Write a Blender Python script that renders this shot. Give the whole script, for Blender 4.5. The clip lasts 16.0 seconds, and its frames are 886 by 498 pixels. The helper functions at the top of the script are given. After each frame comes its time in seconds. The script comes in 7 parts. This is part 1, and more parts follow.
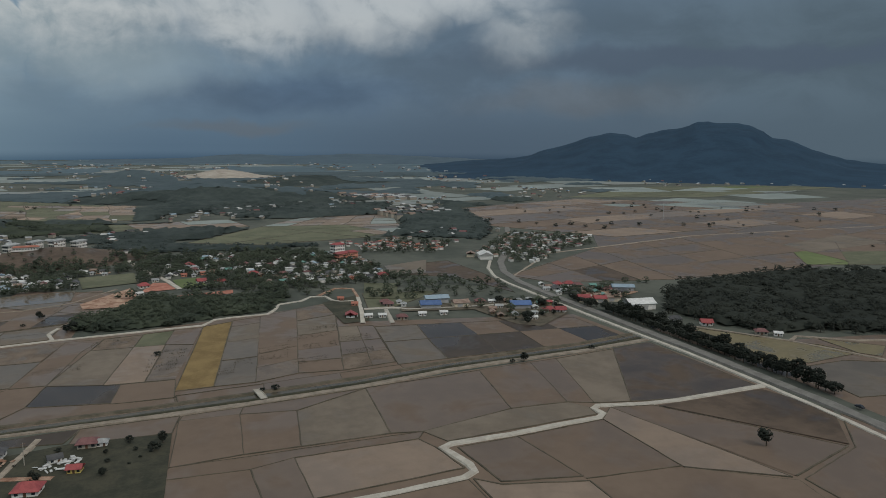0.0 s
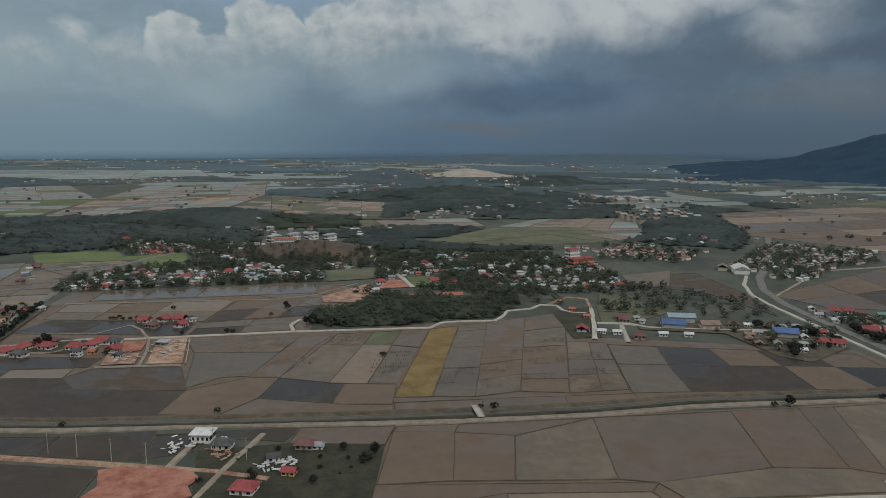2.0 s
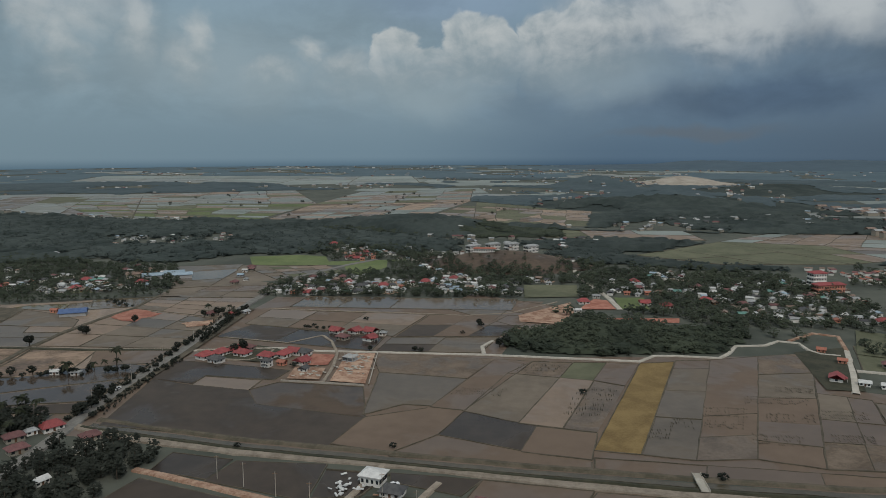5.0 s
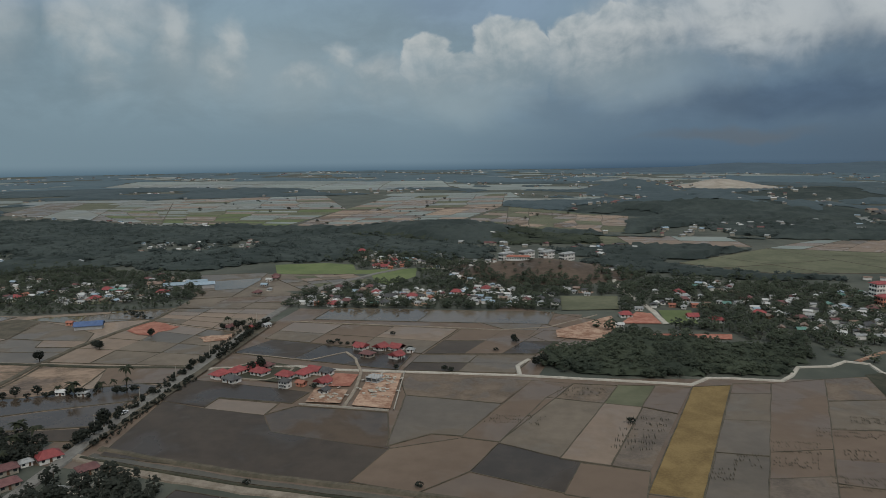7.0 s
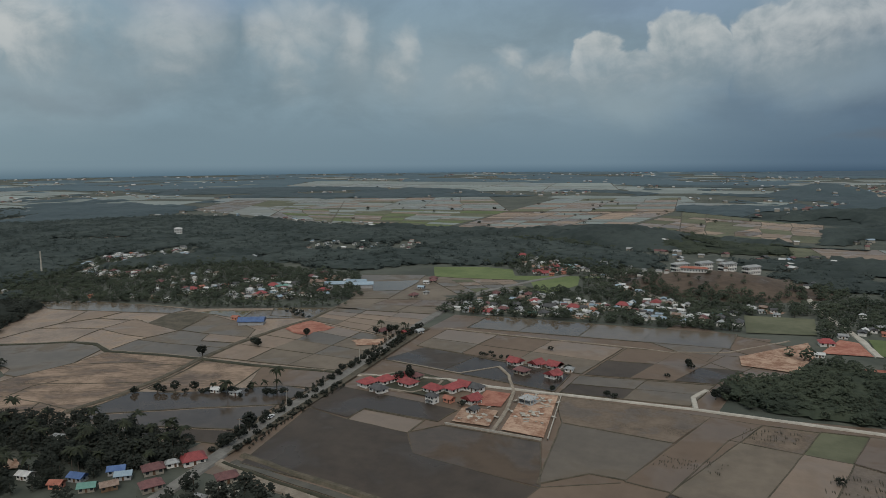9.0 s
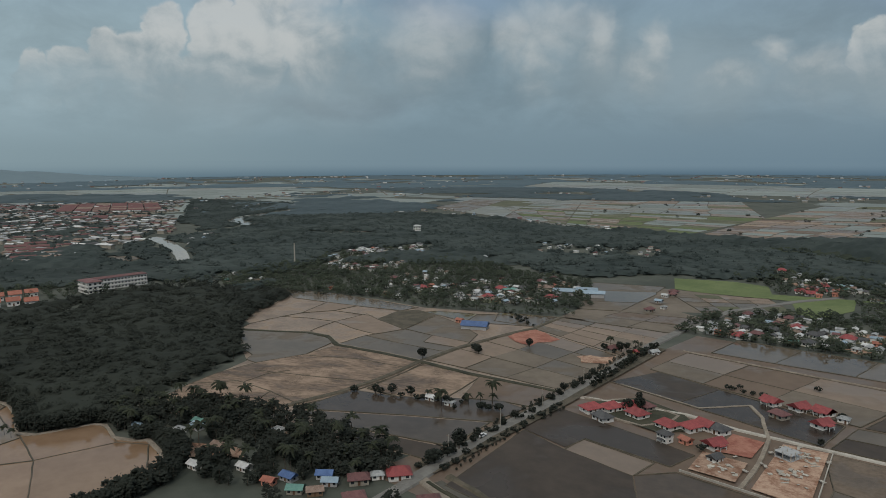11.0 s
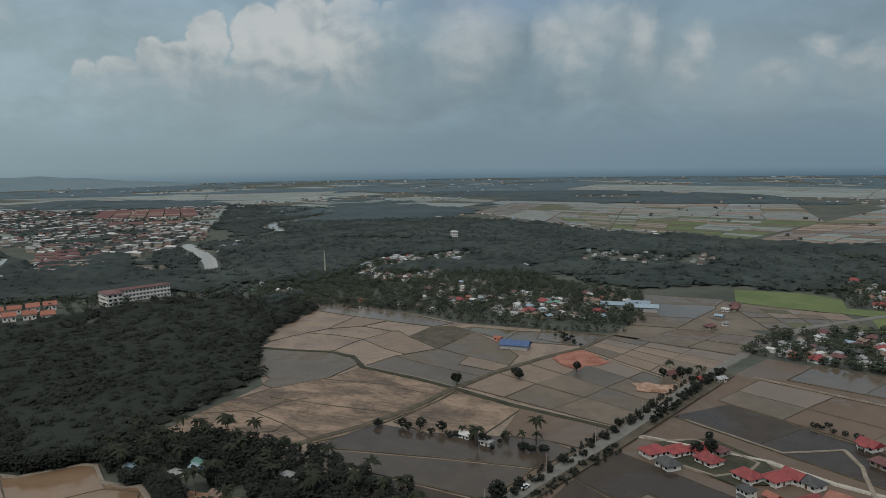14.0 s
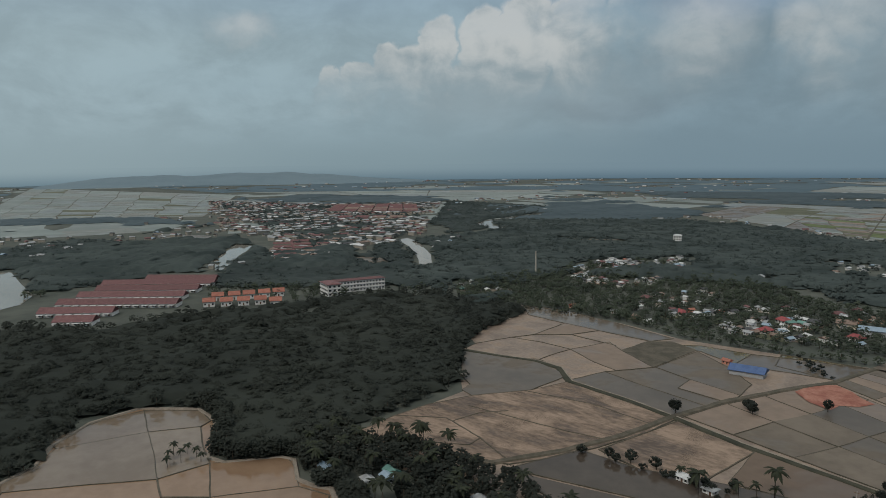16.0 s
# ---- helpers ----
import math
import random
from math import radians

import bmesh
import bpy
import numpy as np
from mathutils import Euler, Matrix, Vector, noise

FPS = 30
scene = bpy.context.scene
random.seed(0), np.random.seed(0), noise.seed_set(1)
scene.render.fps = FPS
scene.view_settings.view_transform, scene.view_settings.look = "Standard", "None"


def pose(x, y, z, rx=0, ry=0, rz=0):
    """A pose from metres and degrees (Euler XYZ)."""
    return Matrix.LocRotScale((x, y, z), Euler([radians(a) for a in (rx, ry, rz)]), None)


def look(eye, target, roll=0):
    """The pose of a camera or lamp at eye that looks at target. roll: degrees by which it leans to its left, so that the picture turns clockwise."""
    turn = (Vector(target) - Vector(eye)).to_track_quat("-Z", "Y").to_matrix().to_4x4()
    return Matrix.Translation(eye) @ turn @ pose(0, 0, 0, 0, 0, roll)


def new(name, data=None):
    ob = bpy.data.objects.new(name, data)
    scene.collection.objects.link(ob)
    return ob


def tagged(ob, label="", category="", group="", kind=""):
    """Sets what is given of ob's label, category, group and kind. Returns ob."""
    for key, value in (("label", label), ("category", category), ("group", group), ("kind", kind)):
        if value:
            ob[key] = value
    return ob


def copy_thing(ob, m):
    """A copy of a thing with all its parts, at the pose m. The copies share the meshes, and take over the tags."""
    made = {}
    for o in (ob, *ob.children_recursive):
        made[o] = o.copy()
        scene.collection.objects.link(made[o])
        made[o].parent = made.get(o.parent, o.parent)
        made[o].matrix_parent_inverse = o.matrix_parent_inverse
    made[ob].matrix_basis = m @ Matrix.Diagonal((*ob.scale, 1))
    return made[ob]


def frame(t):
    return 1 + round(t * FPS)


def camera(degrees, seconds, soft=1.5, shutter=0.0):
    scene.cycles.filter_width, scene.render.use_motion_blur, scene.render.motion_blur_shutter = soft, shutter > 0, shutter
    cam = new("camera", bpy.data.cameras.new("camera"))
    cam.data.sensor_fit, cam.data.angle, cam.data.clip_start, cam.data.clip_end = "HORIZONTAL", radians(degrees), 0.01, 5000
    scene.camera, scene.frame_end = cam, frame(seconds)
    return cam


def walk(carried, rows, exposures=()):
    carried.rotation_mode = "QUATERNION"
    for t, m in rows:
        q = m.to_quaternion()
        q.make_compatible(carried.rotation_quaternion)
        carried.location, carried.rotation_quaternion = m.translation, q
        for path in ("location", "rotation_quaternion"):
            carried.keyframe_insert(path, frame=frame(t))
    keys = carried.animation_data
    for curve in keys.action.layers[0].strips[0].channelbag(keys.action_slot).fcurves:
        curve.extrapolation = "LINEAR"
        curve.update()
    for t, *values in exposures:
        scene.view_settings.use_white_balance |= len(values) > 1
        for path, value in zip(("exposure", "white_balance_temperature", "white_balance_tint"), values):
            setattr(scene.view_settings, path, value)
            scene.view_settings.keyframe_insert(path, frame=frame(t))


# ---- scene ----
import collections

cam = camera(63.9, 16.0, 0.4)
METRES, EYE, TILT, LEAN, TURN = 252.08, 120.0, 0.0, 0.0, -26.0
ROWS = [
    (0.0, 0.0, 0.0, 0.0, 0.07, -8.59, -0.46),
    (0.5, 0.0017, 0.0324, -0.0003, 4.18, -8.65, -0.41),
    (1.0, -0.0003, 0.0703, -0.0015, 9.18, -8.7, -0.38),
    (1.5, -0.0034, 0.1024, -0.0027, 14.25, -8.72, -0.35),
    (2.0, -0.009, 0.1377, -0.0027, 19.31, -8.72, -0.31),
    (2.5, -0.0173, 0.1679, -0.0036, 23.75, -8.69, -0.3),
    (3.0, -0.0291, 0.2021, -0.0043, 29.08, -8.61, -0.24),
    (3.5, -0.04, 0.2288, -0.0052, 33.22, -8.53, -0.19),
    (4.0, -0.0543, 0.259, -0.0062, 34.95, -8.4, -0.04),
    (6.5, -0.1421, 0.3887, -0.0097, 36.82, -7.93, 0.54),
    (7.0, -0.1609, 0.4146, -0.0105, 38.27, -7.85, 0.6),
    (7.5, -0.1787, 0.4385, -0.0115, 39.66, -7.79, 0.64),
    (8.0, -0.2017, 0.4652, -0.0123, 42.29, -7.72, 0.59),
    (8.5, -0.2188, 0.4863, -0.0129, 46.92, -7.68, 0.54),
    (9.0, -0.2418, 0.5121, -0.0138, 51.51, -7.62, 0.49),
    (9.5, -0.2628, 0.5314, -0.0143, 55.86, -7.57, 0.44),
    (10.0, -0.2901, 0.5537, -0.0155, 62.53, -7.56, 0.24),
    (12.5, -0.4202, 0.6243, -0.0174, 72.91, -7.33, 0.39),
    (13.0, -0.4478, 0.6345, -0.0182, 72.96, -7.26, 0.57),
    (13.5, -0.4762, 0.6443, -0.0187, 73.05, -7.2, 0.76),
    (14.0, -0.506, 0.6539, -0.0194, 73.67, -7.12, 0.88),
    (14.5, -0.5339, 0.6613, -0.0202, 76.25, -7.09, 0.86),
    (15.0, -0.5618, 0.6699, -0.0207, 81.08, -7.07, 0.79),
    (15.5, -0.5909, 0.6763, -0.022, 86.14, -7.06, 0.72),
    (16.0, -0.6158, 0.6818, -0.023, 91.07, -7.04, 0.66),
]
walk(cam, [(t, pose(0, 0, EYE, TILT, LEAN, TURN) @ pose(METRES * x, METRES * y, METRES * z, 90 + pitch, roll, yaw)) for t, x, y, z, yaw, pitch, roll in ROWS])


# ---- world and sun ----
world = bpy.data.worlds.new("sky")
scene.world = world
world.use_nodes = True
wt = world.node_tree
wt.nodes.clear()


def fill(tree, sock, v):
    if isinstance(v, bpy.types.NodeSocket):
        tree.links.new(v, sock)
    elif v is not None:
        sock.default_value = v


def calc(tree, op, a, b=None, c=None, clamp=False):
    n = tree.nodes.new("ShaderNodeMath")
    n.operation, n.use_clamp = op, clamp
    for i, v in enumerate((a, b, c)):
        fill(tree, n.inputs[i], v)
    return n.outputs[0]


def ramp(tree, v, lo, hi, out_lo=0.0, out_hi=1.0):
    n = tree.nodes.new("ShaderNodeMapRange")
    n.interpolation_type = "SMOOTHSTEP"
    for i, x in enumerate((v, lo, hi, out_lo, out_hi)):
        fill(tree, n.inputs[i], x)
    return n.outputs[0]


def blend(tree, f, a, b, mode="MIX"):
    n = tree.nodes.new("ShaderNodeMix")
    n.data_type, n.blend_type = "RGBA", mode
    fill(tree, n.inputs[0], f)
    for i, v in ((6, a), (7, b)):
        fill(tree, n.inputs[i], (*v, 1.0) if isinstance(v, tuple) and len(v) == 3 else v)
    return n.outputs[2]


def fbm(tree, vec, scale, detail=5.0, rough=0.55, warp=0.0):
    n = tree.nodes.new("ShaderNodeTexNoise")
    fill(tree, n.inputs["Vector"], vec)
    n.inputs["Scale"].default_value, n.inputs["Detail"].default_value = scale, detail
    n.inputs["Roughness"].default_value, n.inputs["Distortion"].default_value = rough, warp
    return n.outputs[0]


def pack(tree, x, y, z=0.0):
    n = tree.nodes.new("ShaderNodeCombineXYZ")
    for i, v in enumerate((x, y, z)):
        fill(tree, n.inputs[i], v)
    return n.outputs[0]


def stops(tree, v, lo, hi, rows):
    """A colour ramp over the range lo to hi, through rows of (value, colour)."""
    n = tree.nodes.new("ShaderNodeValToRGB")
    n.color_ramp.interpolation = "EASE"
    while len(n.color_ramp.elements) < len(rows):
        n.color_ramp.elements.new(0.5)
    for e, (x, c) in zip(n.color_ramp.elements, rows):
        e.position, e.color = (x - lo) / (hi - lo), (*c, 1.0)
    fill(tree, n.inputs[0], calc(tree, "DIVIDE", calc(tree, "SUBTRACT", v, lo), hi - lo))
    return n.outputs[0]


LOW_SKY = [(-95, (0.260, 0.343, 0.375)), (-70, (0.213, 0.292, 0.329)), (-45, (0.174, 0.250, 0.298)), (-16, (0.156, 0.231, 0.286)), (6, (0.088, 0.141, 0.200)), (28, (0.074, 0.110, 0.152)), (60, (0.084, 0.121, 0.154))]
HIGH_SKY = [(-95, (0.295, 0.386, 0.424)), (-70, (0.264, 0.354, 0.397)), (-45, (0.192, 0.270, 0.318)), (-14, (0.204, 0.282, 0.334)), (8, (0.128, 0.192, 0.260)), (28, (0.099, 0.144, 0.194)), (60, (0.088, 0.126, 0.159))]
SUN_UP, SUN_FROM = 46.0, (0.55, -0.83)          # height in degrees; the side it stands on
coord = wt.nodes.new("ShaderNodeTexCoord")
split = wt.nodes.new("ShaderNodeSeparateXYZ")
wt.links.new(coord.outputs["Generated"], split.inputs[0])
dx, dy, dz = split.outputs
az = calc(wt, "MULTIPLY", calc(wt, "ARCTAN2", dx, dy), 57.296)     # clockwise from +y
el = calc(wt, "MULTIPLY", calc(wt, "ARCSINE", dz), 57.296)


def vec(tree, op, a, b=None):
    n = tree.nodes.new("ShaderNodeVectorMath")
    n.operation = op
    for i, v in enumerate((a, b)):
        fill(tree, n.inputs[i], v)
    return n.outputs["Value" if op == "LENGTH" else "Vector"]


def drift(tree, p, scale, size, seed, detail=3.0):
    """Moves points of the sky by noise, to fray what is drawn there."""
    n = tree.nodes.new("ShaderNodeTexNoise")
    fill(tree, n.inputs["Vector"], vec(tree, "ADD", p, (0.0, 0.0, seed)))
    n.inputs["Scale"].default_value, n.inputs["Detail"].default_value = scale, detail
    return vec(tree, "ADD", p, vec(tree, "MULTIPLY", vec(tree, "SUBTRACT", n.outputs["Color"], (0.5, 0.5, 0.5)), (size, size * 0.8, 0.0)))


def heap(tree, p, rows, tail):
    """How deep a point lies in a heap of rounded lobes that trail off below."""
    got = None
    for a0, e0, ra, re in rows:
        d = vec(tree, "SUBTRACT", p, (a0, e0, 0.0))
        up = vec(tree, "MULTIPLY", d, (1 / ra, 1 / re, 0.0))
        down = vec(tree, "MULTIPLY", d, (1 / ra, -1 / (re * tail), 0.0))
        side = vec(tree, "ABSOLUTE", up)
        far_ = vec(tree, "LENGTH", vec(tree, "MAXIMUM", vec(tree, "MULTIPLY", side, (1.0, 0.0, 0.0)), vec(tree, "MAXIMUM", vec(tree, "MULTIPLY", up, (0.0, 1.0, 0.0)), vec(tree, "MULTIPLY", down, (0.0, 1.0, 0.0)))))
        got = far_ if got is None else calc(tree, "MINIMUM", got, far_)
    return calc(tree, "SUBTRACT", 1.0, got)


spot = pack(wt, az, el)
frayed = drift(wt, drift(wt, spot, 0.28, 2.6, 3.0), 1.1, 1.1, 9.0, 4.0)
loose = drift(wt, spot, 0.12, 7.0, 5.0, 5.0)
storm = ramp(wt, calc(wt, "ADD", az, calc(wt, "MULTIPLY_ADD", fbm(wt, pack(wt, calc(wt, "MULTIPLY", az, 0.05), calc(wt, "MULTIPLY", el, 0.2)), 1.0, 3.0), 16.0, -8.0)), -8.0, 14.0)

# hazy sky behind the clouds, darker and bluer towards the storm
az_w = calc(wt, "ADD", az, calc(wt, "MULTIPLY_ADD", fbm(wt, pack(wt, calc(wt, "MULTIPLY", az, 0.05), calc(wt, "MULTIPLY", el, 0.16), 8.0), 1.0, 4.0), 26.0, -13.0))
base = blend(wt, ramp(wt, el, -0.9, 4.5), stops(wt, az, -110.0, 70.0, LOW_SKY), stops(wt, az_w, -110.0, 70.0, HIGH_SKY))
gap = calc(wt, "MULTIPLY", ramp(wt, heap(wt, loose, [(-9.0, 11.5, 11, 3.6), (-44.0, 12.5, 9, 4.0)], 1.0), 0.0, 0.7), 0.75)
base = blend(wt, gap, base, (0.190, 0.262, 0.345))
blue_low = heap(wt, loose, [(13, 3.6, 15, 2.4), (-53, 4.3, 8, 1.5)], 1.0)
base = blend(wt, calc(wt, "MULTIPLY", ramp(wt, blue_low, 0.0, 0.7), ramp(wt, az, -40.0, 0.0, 0.45, 0.85)), base, blend(wt, storm, (0.150, 0.205, 0.250), (0.074, 0.117, 0.176)))
warm_low = heap(wt, loose, [(37, 3.4, 12, 2.0), (10, 1.0, 9, 0.8)], 1.0)
base = blend(wt, calc(wt, "MULTIPLY", ramp(wt, warm_low, 0.0, 0.8), 0.6), base, (0.118, 0.138, 0.158))
# faint layers of thin cloud in the haze
thin = fbm(wt, pack(wt, calc(wt, "MULTIPLY", az, 0.13), calc(wt, "MULTIPLY", el, 0.24), 12.0), 1.0, 7.0, 0.6, 0.3)
base = blend(wt, ramp(wt, el, 0.5, 4.0), base, blend(wt, 1.0, base, ramp(wt, thin, 0.34, 0.68, 0.92, 1.14), "MULTIPLY"))

veiled = heap(wt, loose, [(-58, 6.0, 16, 4.5), (-27, 6.6, 15, 4.0), (-12, 4.5, 9, 2.6), (3, 6.0, 9, 2.6)], 1.3)
base = blend(wt, calc(wt, "MULTIPLY", ramp(wt, veiled, 0.0, 0.9), 0.55), base, (0.272, 0.340, 0.372))

# heaped clouds: azimuth, elevation, half width, half height
TOWERS = [(-13.4, 7.5, 2.0, 1.6), (-11.4, 6.0, 2.7, 1.7), (-7.8, 8.3, 2.2, 2.4), (-5.6, 7.6, 2.2, 2.1), (-1.7, 7.9, 2.4, 2.3), (0.8, 8.8, 2.1, 2.4), (4.0, 9.6, 2.6, 2.6),
          (-73.8, 5.6, 1.4, 1.7), (-71.4, 6.6, 1.5, 1.4), (-69.1, 7.7, 1.4, 1.8), (-65.4, 9.4, 1.6, 1.7), (-67.0, 7.2, 2.4, 2.0), (-61.8, 9.6, 2.0, 2.2), (-58.6, 10.4, 2.4, 2.4), (-54.6, 10.4, 2.8, 2.5), (-50.4, 10.0, 2.1, 2.4), (-62.0, 6.2, 3.4, 1.8)]
SMALL = [(-45.6, 10.0, 3.6, 2.4), (-28.3, 8.5, 1.1, 1.25), (-29.0, 6.6, 1.5, 1.2), (-37.2, 7.9, 1.5, 2.3), (-38.8, 9.5, 1.9, 1.4), (-36.0, 10.6, 2.6, 1.4), (-20.1, 7.4, 1.0, 0.8), (-17.2, 5.8, 2.6, 1.5), (-65.3, 5.3, 2.6, 0.7), (-23.0, 5.6, 2.4, 0.9), (-32.6, 9.6, 1.6, 1.6), (32.3, 9.0, 3.6, 1.4), (-80.0, 10.6, 2.2, 0.8)]
deep = heap(wt, frayed, TOWERS, 2.6)
bank_in = heap(wt, drift(wt, loose, 0.4, 2.4, 21.0, 4.0), [(4.0, 9.6, 6, 3.4), (11.0, 10.0, 10, 4.2), (20.0, 10.4, 9, 3.6), (27.0, 11.5, 8, 3.0)], 1.1)
faint = heap(wt, drift(wt, frayed, 0.5, 1.6, 14.0), SMALL, 2.2)
mask = calc(wt, "MULTIPLY", ramp(wt, deep, -0.06, 0.16), calc(wt, "MULTIPLY", ramp(wt, el, 2.5, 9.5, 0.0, 0.94), ramp(wt, az, 1.5, 6.5, 1.0, 0.0)))
az_f = calc(wt, "ADD", az, calc(wt, "MULTIPLY_ADD", fbm(wt, pack(wt, calc(wt, "MULTIPLY", az, 0.30), calc(wt, "MULTIPLY", el, 0.34), 17.0), 1.0, 5.0), 12.0, -6.0))
mask = calc(wt, "MULTIPLY", mask, calc(wt, "MAXIMUM", ramp(wt, az_f, -57.0, -49.0, 1.0, 0.0), ramp(wt, az, -34.0, -22.0)))
mask_2 = calc(wt, "MULTIPLY", ramp(wt, faint, -0.45, 0.85), ramp(wt, el, 2.0, 6.5, 0.0, 0.62))
mask_3 = calc(wt, "MULTIPLY", ramp(wt, bank_in, -0.05, 0.75), 0.94)
mask = calc(wt, "MAXIMUM", calc(wt, "MAXIMUM", mask, calc(wt, "MAXIMUM", mask_2, mask_3)), ramp(wt, el, 14.0, 26.0, 0.0, 1.0))
# light on the heaps from the upper right, with grey hollows
n_a = fbm(wt, pack(wt, calc(wt, "MULTIPLY", az, 0.30), calc(wt, "MULTIPLY", el, 0.36), 3.0), 1.0, 7.0, 0.58, 0.3)
n_b = fbm(wt, pack(wt, calc(wt, "MULTIPLY_ADD", az, 0.30, 0.16), calc(wt, "MULTIPLY_ADD", el, 0.36, 0.22), 3.0), 1.0, 7.0, 0.58, 0.3)
n_c = fbm(wt, pack(wt, calc(wt, "MULTIPLY", az, 0.10), calc(wt, "MULTIPLY", el, 0.16), 6.0), 1.0, 3.0, 0.5)
lit = calc(wt, "ADD", calc(wt, "MULTIPLY", calc(wt, "SUBTRACT", n_a, n_b), 1.15), calc(wt, "MULTIPLY_ADD", n_c, 0.9, -0.02))
lit = calc(wt, "ADD", lit, ramp(wt, el, 4.0, 9.5, -0.20, 0.20))
rim = calc(wt, "MULTIPLY", ramp(wt, deep, 0.0, 0.5, 0.05, 0.0), ramp(wt, el, 5.0, 8.0))
lit = ramp(wt, calc(wt, "ADD", lit, rim), 0.12, 0.82)
lit = calc(wt, "MULTIPLY", lit, ramp(wt, az, 24.0, 46.0, 1.0, 0.35))
cloud = blend(wt, lit, blend(wt, storm, (0.252, 0.316, 0.346), (0.165, 0.214, 0.256)), blend(wt, storm, (0.500, 0.525, 0.522), (0.455, 0.490, 0.505)))
cloud = blend(wt, 1.0, cloud, ramp(wt, el, 18.0, 40.0, 1.0, 1.45), "MULTIPLY")
band = heap(wt, loose, [(46, 6.3, 24, 1.3)], 1.0)
base = blend(wt, calc(wt, "MULTIPLY", ramp(wt, band, 0.0, 0.6), 0.8), base, (0.078, 0.108, 0.150))
sky_t = wt.nodes.new("ShaderNodeTexSky")
sky_t.sky_type, sky_t.sun_disc = "NISHITA", False
sky_t.sun_elevation, sky_t.sun_rotation = radians(SUN_UP), math.atan2(SUN_FROM[0], SUN_FROM[1])
sky_bg, cloud_bg, mix_bg = (wt.nodes.new(k) for k in ("ShaderNodeBackground", "ShaderNodeBackground", "ShaderNodeMixShader"))
wt.links.new(sky_t.outputs[0], sky_bg.inputs[0])
sky_bg.inputs[1].default_value = 0.09
wt.links.new(blend(wt, mask, base, cloud), cloud_bg.inputs[0])
cloud_bg.inputs[1].default_value = 1.0
veil = calc(wt, "MAXIMUM", ramp(wt, el, 8.0, 16.0, 1.0, 0.6), mask)
wt.links.new(veil, mix_bg.inputs[0])
wt.links.new(sky_bg.outputs[0], mix_bg.inputs[1])
wt.links.new(cloud_bg.outputs[0], mix_bg.inputs[2])
out = wt.nodes.new("ShaderNodeOutputWorld")
wt.links.new(mix_bg.outputs[0], out.inputs[0])

sun = new("sun", bpy.data.lights.new("sun", "SUN"))
sun.data.energy, sun.data.angle, sun.data.color = 1.2, radians(16), (1.0, 0.93, 0.84)
s_dir = Vector((SUN_FROM[0], SUN_FROM[1], math.tan(radians(SUN_UP))))
sun.matrix_world = look(s_dir * 100, (0, 0, 0))


